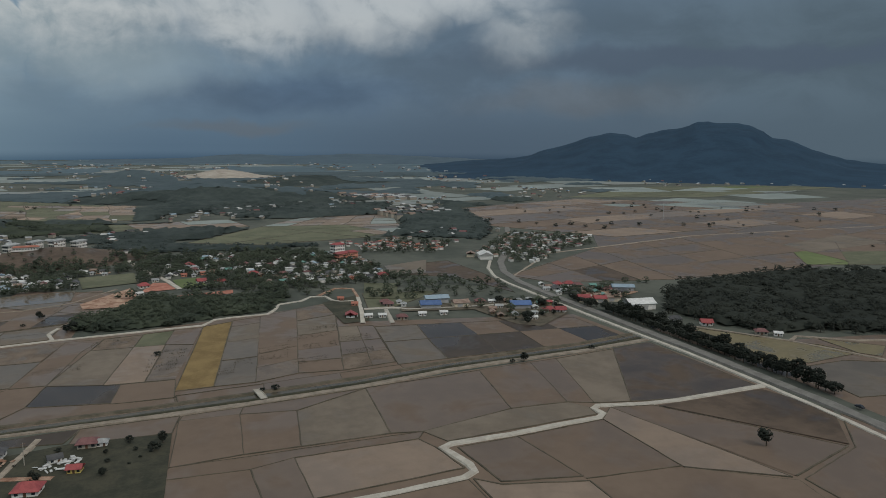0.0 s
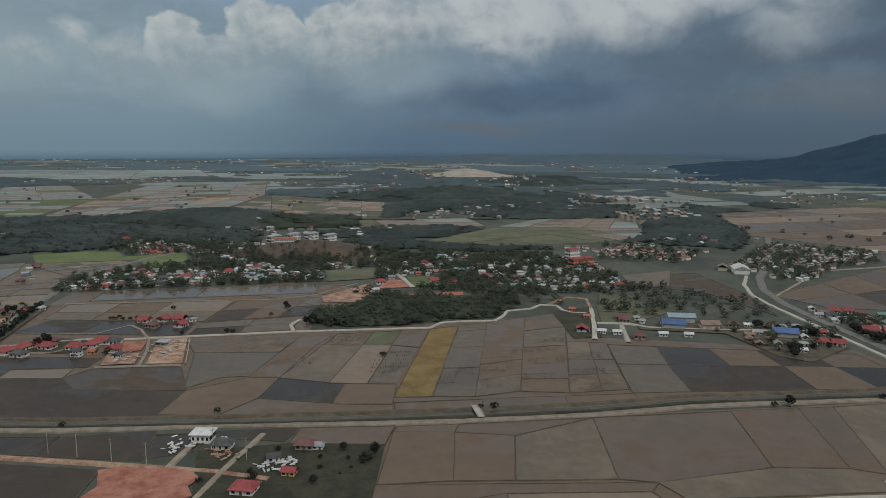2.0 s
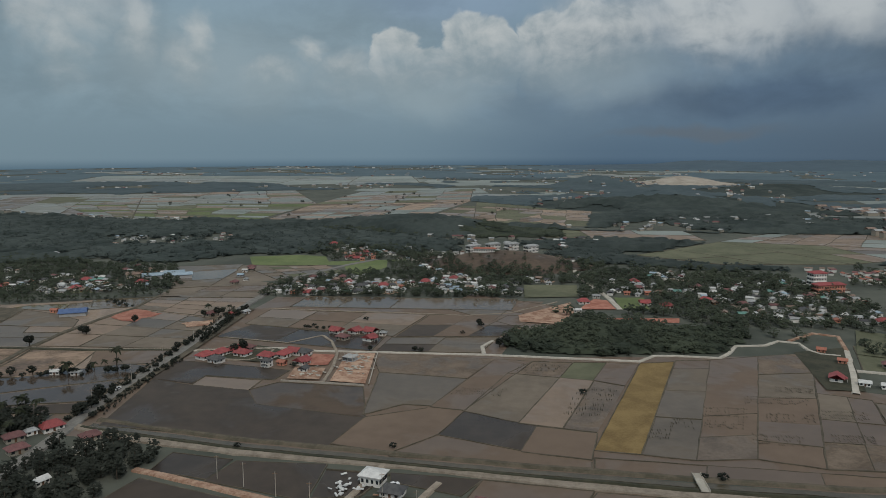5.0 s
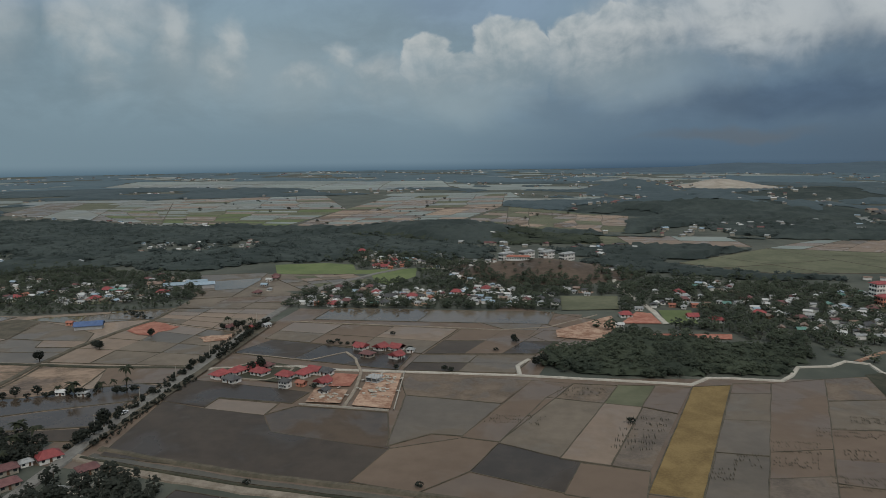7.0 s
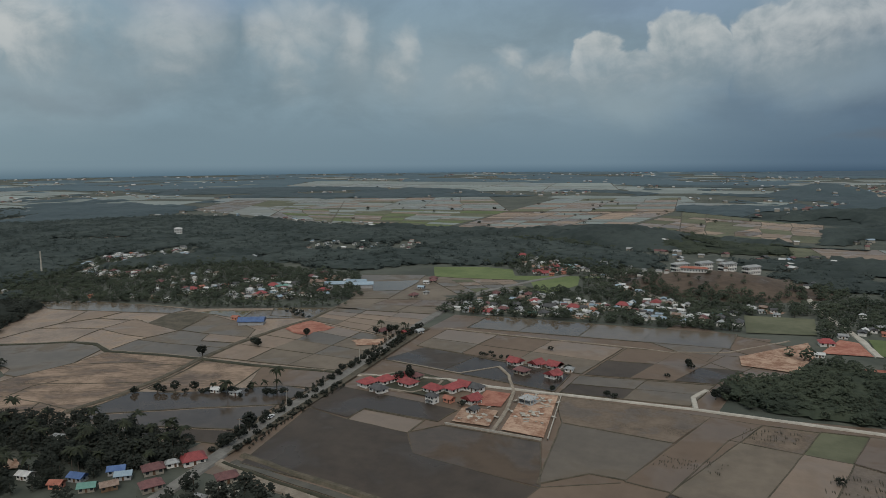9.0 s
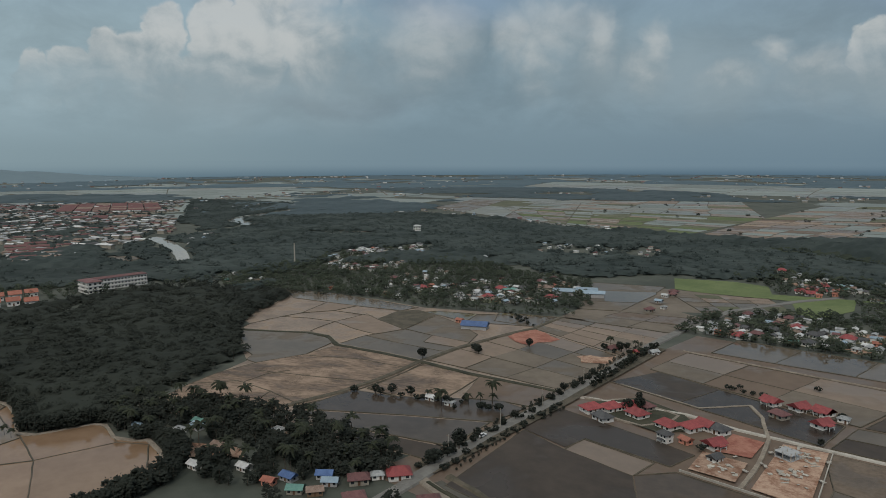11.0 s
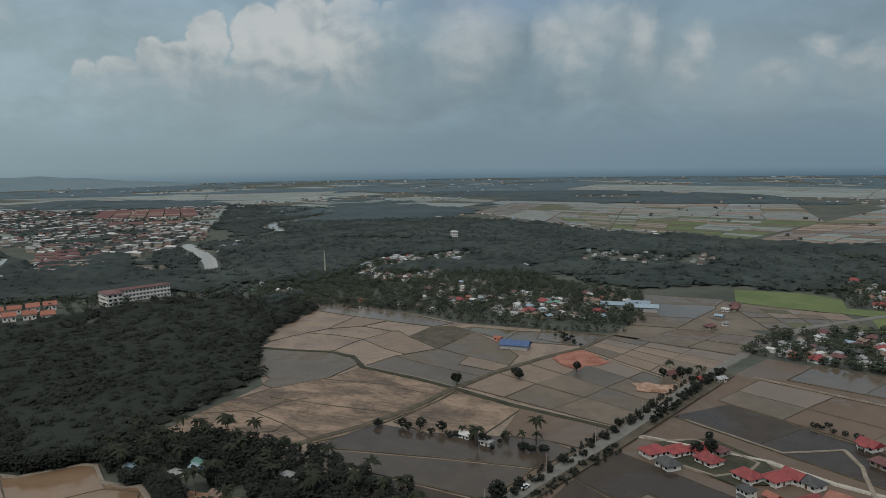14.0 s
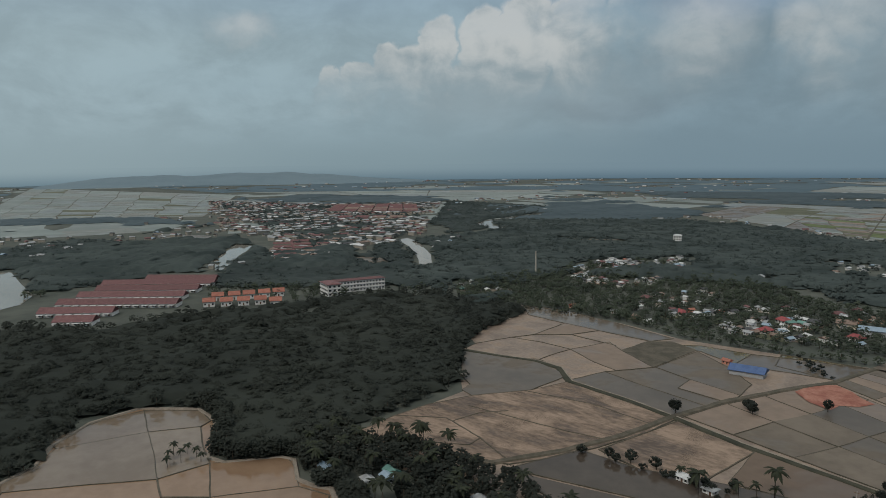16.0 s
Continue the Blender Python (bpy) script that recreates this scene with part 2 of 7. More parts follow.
# ---- materials ----
def surface(name, c1, c2, scale=0.3, rough=0.8, bump=0.2, rough2=None, spread=0.12, island=False, metal=0.0, fine=6.0, spec=0.4, rows=0.0, along=None):
    """Two colours mixed by noise at two sizes, with relief and a slight difference from piece to piece."""
    m = bpy.data.materials.new(name)
    m.use_nodes = True
    t = m.node_tree
    b = t.nodes["Principled BSDF"]
    g = t.nodes.new("ShaderNodeNewGeometry")
    pos = g.outputs["Position"]
    lie = pos
    if along is not None:
        turn_ = t.nodes.new("ShaderNodeMapping")
        turn_.vector_type = "TEXTURE"
        t.links.new(pos, turn_.inputs[0])
        turn_.inputs["Rotation"].default_value[2], turn_.inputs["Scale"].default_value[0] = radians(along), 2.2
        lie = turn_.outputs[0]
    n1 = fbm(t, lie, scale, 4.0, 0.6, 0.4)
    n2 = fbm(t, lie, scale * fine, 5.0, 0.65)
    f = ramp(t, calc(t, "ADD", calc(t, "MULTIPLY", n1, 0.65), calc(t, "MULTIPLY", n2, 0.35)), 0.36, 0.64)
    col = blend(t, f, c1, c2)
    if rows:      # broken lines of stubble or wheel ruts
        wv = t.nodes.new("ShaderNodeTexWave")
        wv.bands_direction = "Y"
        t.links.new(pos, wv.inputs["Vector"])
        wv.inputs["Scale"].default_value, wv.inputs["Distortion"].default_value, wv.inputs["Detail"].default_value, wv.inputs["Detail Scale"].default_value = rows, 6.0, 3.0, 0.35
        here = calc(t, "MULTIPLY", ramp(t, wv.outputs[1], 0.5, 0.9, 0.0, 0.7), ramp(t, fbm(t, pos, 0.06, 4.0), 0.50, 0.64))
        col = blend(t, here, col, tuple(v * 0.42 for v in c1))
    rnd = g.outputs["Random Per Island"] if island else t.nodes.new("ShaderNodeObjectInfo").outputs["Random"]
    col = blend(t, 1.0, col, calc(t, "MULTIPLY_ADD", rnd, 2 * spread, 1 - spread), "MULTIPLY")
    t.links.new(col, b.inputs["Base Color"])
    if rough2 is None:
        b.inputs["Roughness"].default_value = rough
    else:
        t.links.new(ramp(t, calc(t, "MULTIPLY_ADD", rnd, 0.24, calc(t, "SUBTRACT", n1, 0.12)), 0.42, 0.56, rough, rough2), b.inputs["Roughness"])
    b.inputs["Metallic"].default_value, b.inputs["Specular IOR Level"].default_value = metal, spec
    if bump:
        bn = t.nodes.new("ShaderNodeBump")
        bn.inputs["Strength"].default_value, bn.inputs["Distance"].default_value = bump, 0.12
        t.links.new(n2, bn.inputs["Height"])
        t.links.new(bn.outputs[0], b.inputs["Normal"])
    if island:    # leaves let some light through
        thin, both = t.nodes.new("ShaderNodeBsdfTranslucent"), t.nodes.new("ShaderNodeMixShader")
        t.links.new(col, thin.inputs[0])
        both.inputs[0].default_value = 0.35
        t.links.new(b.outputs[0], both.inputs[1])
        t.links.new(thin.outputs[0], both.inputs[2])
        t.links.new(both.outputs[0], t.nodes["Material Output"].inputs[0])
    return m


def plain(name, c, rough=0.6, metal=0.0, spread=0.08):
    d = tuple(v * 0.82 for v in c)
    return surface(name, d, c, 0.6, rough, 0.05, None, spread, False, metal)


MAT = {
    "ground": surface("rough_ground", (0.046, 0.053, 0.042), (0.088, 0.092, 0.074), 0.012, 0.95, 0.4),
    "mud": surface("wet_mud", (0.114, 0.082, 0.061), (0.150, 0.109, 0.081), 0.022, 0.34, 0.05, 0.75, 0.12, spec=0.2),
    "mud_light": surface("pale_mud", (0.170, 0.128, 0.098), (0.226, 0.171, 0.131), 0.026, 0.36, 0.05, 0.7, 0.13, spec=0.18),
    "mud_dark": surface("dark_mud_water", (0.038, 0.030, 0.025), (0.064, 0.050, 0.040), 0.022, 0.24, 0.03, 0.55, 0.2, spec=0.12),
    "grey": surface("grey_mud_water", (0.108, 0.088, 0.068), (0.160, 0.131, 0.102), 0.026, 0.32, 0.03, 0.65, 0.18, spec=0.12),
    "pool": surface("still_muddy_water", (0.106, 0.084, 0.062), (0.140, 0.112, 0.084), 0.02, 0.07, 0.01, 0.16, 0.16, spec=0.16),
    "dark_pool": surface("dark_still_water", (0.052, 0.041, 0.032), (0.082, 0.064, 0.050), 0.02, 0.07, 0.01, 0.18, 0.12, spec=0.16),
    "stubble": surface("mud_with_stubble", (0.098, 0.074, 0.055), (0.178, 0.138, 0.106), 0.07, 0.35, 0.3, 0.75, 0.08, fine=9, rows=0.55, spec=0.12),
    "orange": surface("ochre_water", (0.205, 0.128, 0.078), (0.262, 0.172, 0.110), 0.03, 0.06, 0.02, 0.2, 0.12, spec=0.3),
    "pond": surface("beige_pond_water", (0.170, 0.128, 0.092), (0.225, 0.176, 0.130), 0.03, 0.06, 0.02, 0.22, 0.10, spec=0.3),
    "tan": surface("tan_mud", (0.190, 0.140, 0.106), (0.335, 0.255, 0.194), 0.06, 0.45, 0.2, 0.85, 0.14, fine=9, spec=0.16),
    "tan_wet": surface("tan_mud_with_wet_streaks", (0.092, 0.066, 0.050), (0.310, 0.226, 0.168), 0.075, 0.5, 0.2, 0.85, 0.1, fine=7, spec=0.12, rows=0.7, along=22.0),
    "brown": surface("brown_soil", (0.050, 0.036, 0.027), (0.100, 0.072, 0.052), 0.03, 0.3, 0.1, 0.7, 0.12, spec=0.18),
    "gold": surface("ripe_rice", (0.150, 0.098, 0.036), (0.245, 0.168, 0.068), 0.07, 0.95, 0.5, fine=14),
    "green": surface("young_rice", (0.080, 0.108, 0.036), (0.122, 0.150, 0.056), 0.03, 0.9, 0.4),
    "olive": surface("grassy_field", (0.080, 0.085, 0.048), (0.128, 0.128, 0.078), 0.03, 0.9, 0.4),
    # pale grey-green fields, lightened further to paint in distance haze
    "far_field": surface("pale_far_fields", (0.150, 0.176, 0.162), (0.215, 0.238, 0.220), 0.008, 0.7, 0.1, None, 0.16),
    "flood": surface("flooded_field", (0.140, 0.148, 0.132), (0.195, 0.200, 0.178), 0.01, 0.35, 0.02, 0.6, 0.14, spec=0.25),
    "grass": surface("grass", (0.026, 0.028, 0.017), (0.056, 0.052, 0.033), 0.12, 0.95, 0.5),
    "bund": surface("bund_earth", (0.056, 0.050, 0.034), (0.112, 0.092, 0.067), 0.15, 0.95, 0.5),
    "red_earth": surface("red_earth", (0.250, 0.085, 0.058), (0.400, 0.190, 0.135), 0.12, 0.95, 0.6),
    "tan_earth": surface("orange_earth", (0.200, 0.100, 0.062), (0.420, 0.290, 0.210), 0.16, 0.95, 0.6),
    "concrete": surface("pale_concrete", (0.330, 0.300, 0.255), (0.450, 0.415, 0.360), 0.2, 0.85, 0.2),
    "gravel": surface("dirt_road", (0.190, 0.155, 0.120), (0.300, 0.255, 0.205), 0.2, 0.95, 0.4),
    "asphalt": surface("asphalt", (0.125, 0.118, 0.107), (0.185, 0.176, 0.160), 0.2, 0.85, 0.2),
    "water": surface("canal_water", (0.050, 0.043, 0.030), (0.078, 0.066, 0.046), 0.1, 0.25, 0.03, None, 0.12, spec=0.25),
    "river": surface("river_water", (0.200, 0.175, 0.140), (0.240, 0.215, 0.180), 0.02, 0.06, 0.02),
    "leaf": surface("leaves", (0.029, 0.034, 0.028), (0.045, 0.051, 0.041), 0.012, 0.9, 0.0, None, 0.12, True, spec=0.2),
    "leaf_green": surface("wood_leaves", (0.044, 0.056, 0.041), (0.082, 0.098, 0.066), 0.03, 0.9, 0.0, None, 0.14, True, spec=0.2),
    # leaf colours paler and bluer by distance: haze painted into them
    "leaf_mid_hazed": surface("plantation_leaves", (0.046, 0.061, 0.058), (0.084, 0.103, 0.096), 0.012, 0.9, 0.0, None, 0.12, True, spec=0.2),
    "leaf_far_hazed": surface("far_leaves", (0.078, 0.112, 0.126), (0.110, 0.148, 0.162), 0.008, 0.9, 0.0, None, 0.08, True),
    "leaf_dim_hazed": surface("farthest_leaves", (0.108, 0.164, 0.196), (0.134, 0.192, 0.222), 0.004, 0.9, 0.0, None, 0.05, True),
    "palm": surface("palm_fronds", (0.020, 0.026, 0.013), (0.040, 0.047, 0.022), 0.5, 0.7, 0.0, None, 0.25, True),
    "bark": surface("bark", (0.060, 0.048, 0.036), (0.110, 0.090, 0.070), 1.2, 0.95, 0.4),
    # pale blue distance haze painted into the hill colour
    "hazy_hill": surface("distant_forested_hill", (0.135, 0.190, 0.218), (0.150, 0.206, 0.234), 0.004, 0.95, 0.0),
    "ochre": surface("dull_ochre_water", (0.115, 0.090, 0.042), (0.165, 0.135, 0.070), 0.04, 0.12, 0.05, 0.5, 0.12, spec=0.3),
    # darker blue haze painted in, for hills on the storm side
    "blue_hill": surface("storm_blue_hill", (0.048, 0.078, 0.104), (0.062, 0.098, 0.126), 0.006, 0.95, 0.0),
    "pale_earth": surface("pale_quarry_earth", (0.250, 0.215, 0.175), (0.360, 0.320, 0.270), 0.03, 0.95, 0.4),
    # mountain forest, its base colour shifted to blue to imitate haze
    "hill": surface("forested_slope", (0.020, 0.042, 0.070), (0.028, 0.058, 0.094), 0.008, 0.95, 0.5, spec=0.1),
    "roof_red": surface("red_roof_tiles", (0.205, 0.040, 0.042), (0.300, 0.064, 0.062), 0.5, 0.6, 0.25),
    "roof_maroon": surface("maroon_roof_tiles", (0.118, 0.052, 0.052), (0.176, 0.082, 0.078), 0.5, 0.7, 0.25),
    "roof_orange": surface("orange_roof_tiles", (0.260, 0.090, 0.060), (0.350, 0.140, 0.095), 0.5, 0.7, 0.25),
    "roof_rust": surface("rusty_zinc", (0.150, 0.095, 0.070), (0.260, 0.190, 0.150), 0.4, 0.6, 0.2),
    "roof_zinc": surface("weathered_zinc", (0.200, 0.205, 0.205), (0.340, 0.345, 0.340), 0.4, 0.5, 0.15),
    "roof_dark": surface("dark_roof_tiles", (0.045, 0.045, 0.048), (0.080, 0.078, 0.078), 0.5, 0.6, 0.2),
    "roof_blue": surface("blue_metal_roof", (0.050, 0.095, 0.220), (0.080, 0.140, 0.290), 0.4, 0.45, 0.1),
    "roof_sky": surface("pale_blue_metal_roof", (0.210, 0.285, 0.345), (0.280, 0.350, 0.410), 0.4, 0.45, 0.1),
    "roof_green": surface("green_metal_roof", (0.090, 0.200, 0.170), (0.130, 0.260, 0.220), 0.4, 0.5, 0.1),
    "roof_white": surface("white_roof", (0.430, 0.430, 0.420), (0.580, 0.575, 0.560), 0.4, 0.6, 0.1),
    "dull": plain("weathered_wall", (0.33, 0.30, 0.25), 0.85),
    "white": plain("white_wall", (0.74, 0.72, 0.68), 0.8),
    "cream": plain("cream_wall", (0.62, 0.54, 0.42), 0.8),
    "yellow": plain("yellow_wall", (0.66, 0.52, 0.16), 0.8),
    "salmon": plain("salmon_wall", (0.62, 0.27, 0.19), 0.8),
    "greywall": plain("grey_wall", (0.40, 0.40, 0.40), 0.8),
    "timber": plain("timber_wall", (0.20, 0.13, 0.08), 0.85),
    "glass": plain("window_glass", (0.030, 0.036, 0.042), 0.12),
    "door": plain("door_wood", (0.13, 0.07, 0.04), 0.6),
    "car_white": plain("white_car_paint", (0.72, 0.72, 0.72), 0.25),
    "car_dark": plain("dark_car_paint", (0.03, 0.03, 0.035), 0.25),
    "tyre": plain("tyre_rubber", (0.02, 0.02, 0.02), 0.9),
}


# ---- builders ----
class Shape:
    """Gathers boxes, prisms and tubes into one mesh."""

    def __init__(self):
        self.v, self.f = [], []

    def add(self, verts, faces):
        k = len(self.v)
        self.v += [tuple(p) for p in verts]
        self.f += [tuple(k + i for i in q) for q in faces]
        return self

    def box(self, x0, x1, y0, y1, z0, z1):
        v = [(x, y, z) for z in (z0, z1) for x, y in ((x0, y0), (x1, y0), (x1, y1), (x0, y1))]
        return self.add(v, [(3, 2, 1, 0), (4, 5, 6, 7), (0, 1, 5, 4), (1, 2, 6, 5), (2, 3, 7, 6), (3, 0, 4, 7)])

    def hip(self, x0, x1, y0, y1, z, rise, ridge, thick=0.18):
        """A roof with its ridge along x; ridge: how far the ridge stops short of the ends (0 is a gable)."""
        ym = (y0 + y1) / 2
        v = [(x0, y0, z), (x1, y0, z), (x1, y1, z), (x0, y1, z), (x0 + ridge, ym, z + rise), (x1 - ridge, ym, z + rise)]
        v += [(a, b, c + thick) for a, b, c in v]
        top = [(6, 7, 11, 10), (8, 9, 10, 11), (7, 8, 11), (9, 6, 10)]
        under = [(4, 5, 1, 0), (5, 4, 3, 2), (5, 2, 1), (4, 0, 3)]
        return self.add(v, top + under + [(0, 1, 7, 6), (1, 2, 8, 7), (2, 3, 9, 8), (3, 0, 6, 9)])

    def tube(self, a, b, r0, r1, n=6):
        a, b = Vector(a), Vector(b)
        q = (b - a).to_track_quat("Z", "Y")
        v = [c + q @ Vector((r * math.cos(2 * math.pi * i / n), r * math.sin(2 * math.pi * i / n), 0)) for c, r in ((a, r0), (b, r1)) for i in range(n)]
        f = [(i, (i + 1) % n, n + (i + 1) % n, n + i) for i in range(n)]
        return self.add(v, f + [tuple(range(n))[::-1], tuple(range(n, 2 * n))])

    def mesh(self, name, material):
        me = bpy.data.meshes.new(name)
        me.from_pydata(self.v, [], self.f)
        me.materials.append(material)
        me.update()
        return me


def thing(name, label, category, group="", kind=""):
    return tagged(new(name), label, category, group, kind)


def part(name, shape, material, parent, label=""):
    ob = new(name, shape.mesh(name, MAT[material]) if isinstance(shape, Shape) else shape)
    ob.parent = parent
    return tagged(ob, label)


def array_mesh(name, v, tri, material, smooth=True):
    """A mesh from arrays of places and triangles."""
    me = bpy.data.meshes.new(name)
    me.vertices.add(len(v))
    me.vertices.foreach_set("co", np.asarray(v, np.float32).ravel())
    me.loops.add(3 * len(tri))
    me.loops.foreach_set("vertex_index", np.asarray(tri, np.int32).ravel())
    me.polygons.add(len(tri))
    me.polygons.foreach_set("loop_start", np.arange(0, 3 * len(tri), 3, dtype=np.int32))
    me.polygons.foreach_set("loop_total", np.full(len(tri), 3, np.int32))
    me.polygons.foreach_set("use_smooth", np.full(len(tri), smooth))
    me.materials.append(material)
    me.update(calc_edges=True)
    return me


def inside(p, poly):
    x, y, hit = p[0], p[1], False
    for (x0, y0), (x1, y1) in zip(poly, poly[1:] + poly[:1]):
        if (y0 > y) != (y1 > y) and x < (x1 - x0) * (y - y0) / (y1 - y0) + x0:
            hit = not hit
    return hit


def scatter(poly, step, seed, jitter=0.45, skip=()):
    r = random.Random(seed)
    xs, ys = [p[0] for p in poly], [p[1] for p in poly]
    got, y = [], min(ys)
    while y < max(ys):
        x = min(xs)
        while x < max(xs):
            p = (x + r.uniform(-jitter, jitter) * step, y + r.uniform(-jitter, jitter) * step)
            if inside(p, poly) and not any(inside(p, s) for s in skip):
                got.append(p)
            x += step
        y += step
    return got


def resample(pts, step, wob=0.0, seed=0):
    r, res = random.Random(seed), []
    for (x0, y0), (x1, y1) in zip(pts, pts[1:]):
        n = max(1, int(math.hypot(x1 - x0, y1 - y0) / step))
        for i in range(n):
            k = i / n
            w = wob if 0 < i else 0.0
            res.append((x0 + (x1 - x0) * k + r.uniform(-w, w), y0 + (y1 - y0) * k + r.uniform(-w, w)))
    return res + [pts[-1]]


def strip(name, pts, width, top, material, label="", z=0.0, slope=0.6, wob=0.25, step=7.0, kind="structure"):
    """A raised band along a line: road, path or bund."""
    global strip_count
    strip_count += 1
    z = z + 0.006 * (strip_count % 13)
    p = resample(pts, step, wob, len(pts))
    r = random.Random(int(abs(pts[0][0]) + 7))
    s, rows = Shape(), []
    for i, (x, y) in enumerate(p):
        ax, ay = p[max(i - 1, 0)]
        bx, by = p[min(i + 1, len(p) - 1)]
        d = math.hypot(bx - ax, by - ay) or 1.0
        nx, ny = -(by - ay) / d, (bx - ax) / d
        w = width * r.uniform(0.9, 1.1) / 2
        rows.append([(x + nx * w * k, y + ny * w * k, z + h) for k, h in ((1, -0.05), (slope, top), (-slope, top), (-1, -0.05))])
    v = [q for row in rows for q in row]
    f = [(4 * i + k, 4 * i + 4 + k, 4 * i + 5 + k, 4 * i + 1 + k) for i in range(len(rows) - 1) for k in range(3)]
    s.add(v, [q[::-1] for q in f])
    return tagged(new(name, s.mesh(name, MAT[material])), label, "", "", kind)


plot_count, strip_count = 0, 0


edges_done = []


def near_line(p, e, tol=2.6):
    (x0, y0), (x1, y1) = e
    d2 = (x1 - x0) ** 2 + (y1 - y0) ** 2 or 1.0
    k = min(1.0, max(0.0, ((p[0] - x0) * (x1 - x0) + (p[1] - y0) * (y1 - y0)) / d2))
    return math.hypot(p[0] - x0 - k * (x1 - x0), p[1] - y0 - k * (y1 - y0)) < tol


def plot(material, poly, name="field", label="", z=0.10, bunds=False):
    """One field with its own level."""
    global plot_count
    plot_count += 1
    z = z + 0.3 * ((plot_count * 0.6180339) % 1.0)
    area = sum(a[0] * b[1] - b[0] * a[1] for a, b in zip(poly, poly[1:] + poly[:1]))
    poly = poly if area > 0 else poly[::-1]
    s = Shape().add([(x, y, z) for x, y in poly], [tuple(range(len(poly)))])
    if bunds:
        for a, b in zip(poly, poly[1:] + poly[:1]):
            if not any(near_line(a, e) and near_line(b, e) for e in edges_done):
                edges_done.append((a, b))
                strip("bund", [a, b], 0.5 + 0.35 * (plot_count % 3) / 2, 0.36, "bund", "low earth bund between flooded fields", wob=0.18)
    return tagged(new(name, s.mesh(name, MAT[material])), label or "flat field between low bunds", "field", "", "structure")


def patchwork(quad, us, vs, kinds, seed, bund=0.62, height=0.35, name_of="bund", skip=0.0):
    """A four-cornered block of fields cut along us and vs, with bunds along the cuts."""
    a, b, c, d = (Vector(p) for p in quad)
    r = random.Random(seed)

    def at(u, v):
        p = a.lerp(b, u).lerp(d.lerp(c, u), v)
        return (p.x, p.y)
    us, vs = [0.0, *us, 1.0], [0.0, *vs, 1.0]
    shift = {(i, j): (0 if i in (0, len(us) - 1) else r.uniform(-0.012, 0.012)) for i in range(len(us)) for j in range(len(vs))}

    def node(i, j):
        return at(us[i] + shift[i, j], vs[j])
    for j in range(len(vs) - 1):
        for i in range(len(us) - 1):
            plot(r.choice(kinds), [node(i, j), node(i + 1, j), node(i + 1, j + 1), node(i, j + 1)])
    if bund:
        for i in range(len(us)):
            strip(name_of, [node(i, j) for j in range(len(vs))], bund * r.uniform(0.8, 1.3), height, "bund", "low earth bund between flooded fields")
        for j in range(len(vs)):
            strip(name_of, [node(i, j) for i in range(len(us))], bund * r.uniform(0.8, 1.3), height, "bund", "low earth bund between flooded fields")


# ---- land ----
HILLS = [  # centre, half widths, height
    (-45, 800, 95, 72, 12), (-200, 1110, 170, 130, 13), (110, 2330, 150, 140, 30), (380, 2440, 160, 200, 22),
    (230, 1560, 330, 190, 26), (560, 2050, 240, 200, 18),
]


def land(x, y):
    """Height of the ground."""
    h = 0.0
    for cx, cy, rx, ry, top in HILLS:
        d = ((x - cx) / rx) ** 2 + ((y - cy) / ry) ** 2
        if d < 1:
            h += top * (1 - d) ** 2 * (1 + 0.25 * noise.noise((x * 0.012, y * 0.012, 0)))
    return h


disc = [(6500 * math.cos(2 * math.pi * i / 72), 6500 * math.sin(2 * math.pi * i / 72), 0.0) for i in range(72)]
tagged(new("ground", Shape().add(disc, [tuple(range(72))]).mesh("ground", MAT["ground"])), "dark green and brown open plain", "ground", "", "structure")

for cx, cy, rx, ry, top in HILLS:
    s, n = Shape(), 28
    v = [(cx + rx * (2 * i / n - 1), cy + ry * (2 * j / n - 1)) for j in range(n + 1) for i in range(n + 1)]
    s.add([(x, y, land(x, y) - 0.06) for x, y in v], [(j * (n + 1) + i, j * (n + 1) + i + 1, (j + 1) * (n + 1) + i + 1, (j + 1) * (n + 1) + i) for j in range(n) for i in range(n)])
    # wooded hills take the leaf colours that carry painted haze
    mat = "brown" if (cx, cy) == (-45, 800) else "leaf_mid_hazed"
    tagged(new("hill", s.mesh("hill", MAT["pale_earth" if (cx, cy) == (380, 2440) else "leaf_far_hazed" if (cx, cy) == (110, 2330) else mat])), "low rounded hill rising from the plain", "hill", "", "structure")


def ridge(name, profile, far, near, label, material="hill", rough=26.0):
    """A mountain whose skyline is given as azimuth in degrees and height."""
    az_, hh = [p[0] for p in profile], [p[1] for p in profile]
    na, nr, rim = 150, 30, 1000
    v = []
    for j in range(nr + 1):
        k = j / nr
        rad = near + (far + 900 - near) * k
        fall = math.sin(math.pi * min(1.0, max(0.0, (rad - near) / (2 * (far - near))))) ** 1.3
        for i in range(na + 1):
            a = az_[0] + (az_[-1] - az_[0]) * i / na
            h = float(np.interp(a, az_, hh)) * fall
            x, y = rad * math.sin(radians(a)), rad * math.cos(radians(a))
            h += rough * fall * (noise.fractal((x * 0.004, y * 0.004, 2.0), 0.8, 2.0, 5)) * min(1.0, h / 40)
            v.append((x, y, h - 0.4))
    f = [(j * (na + 1) + i, (j + 1) * (na + 1) + i, (j + 1) * (na + 1) + i + 1, j * (na + 1) + i + 1) for j in range(nr) for i in range(na)]
    me = Shape().add(v, [q[::-1] for q in f]).mesh(name, MAT[material])
    me.polygons.foreach_set("use_smooth", [True] * len(me.polygons))
    return tagged(new(name, me), label, "mountain", "", "structure")


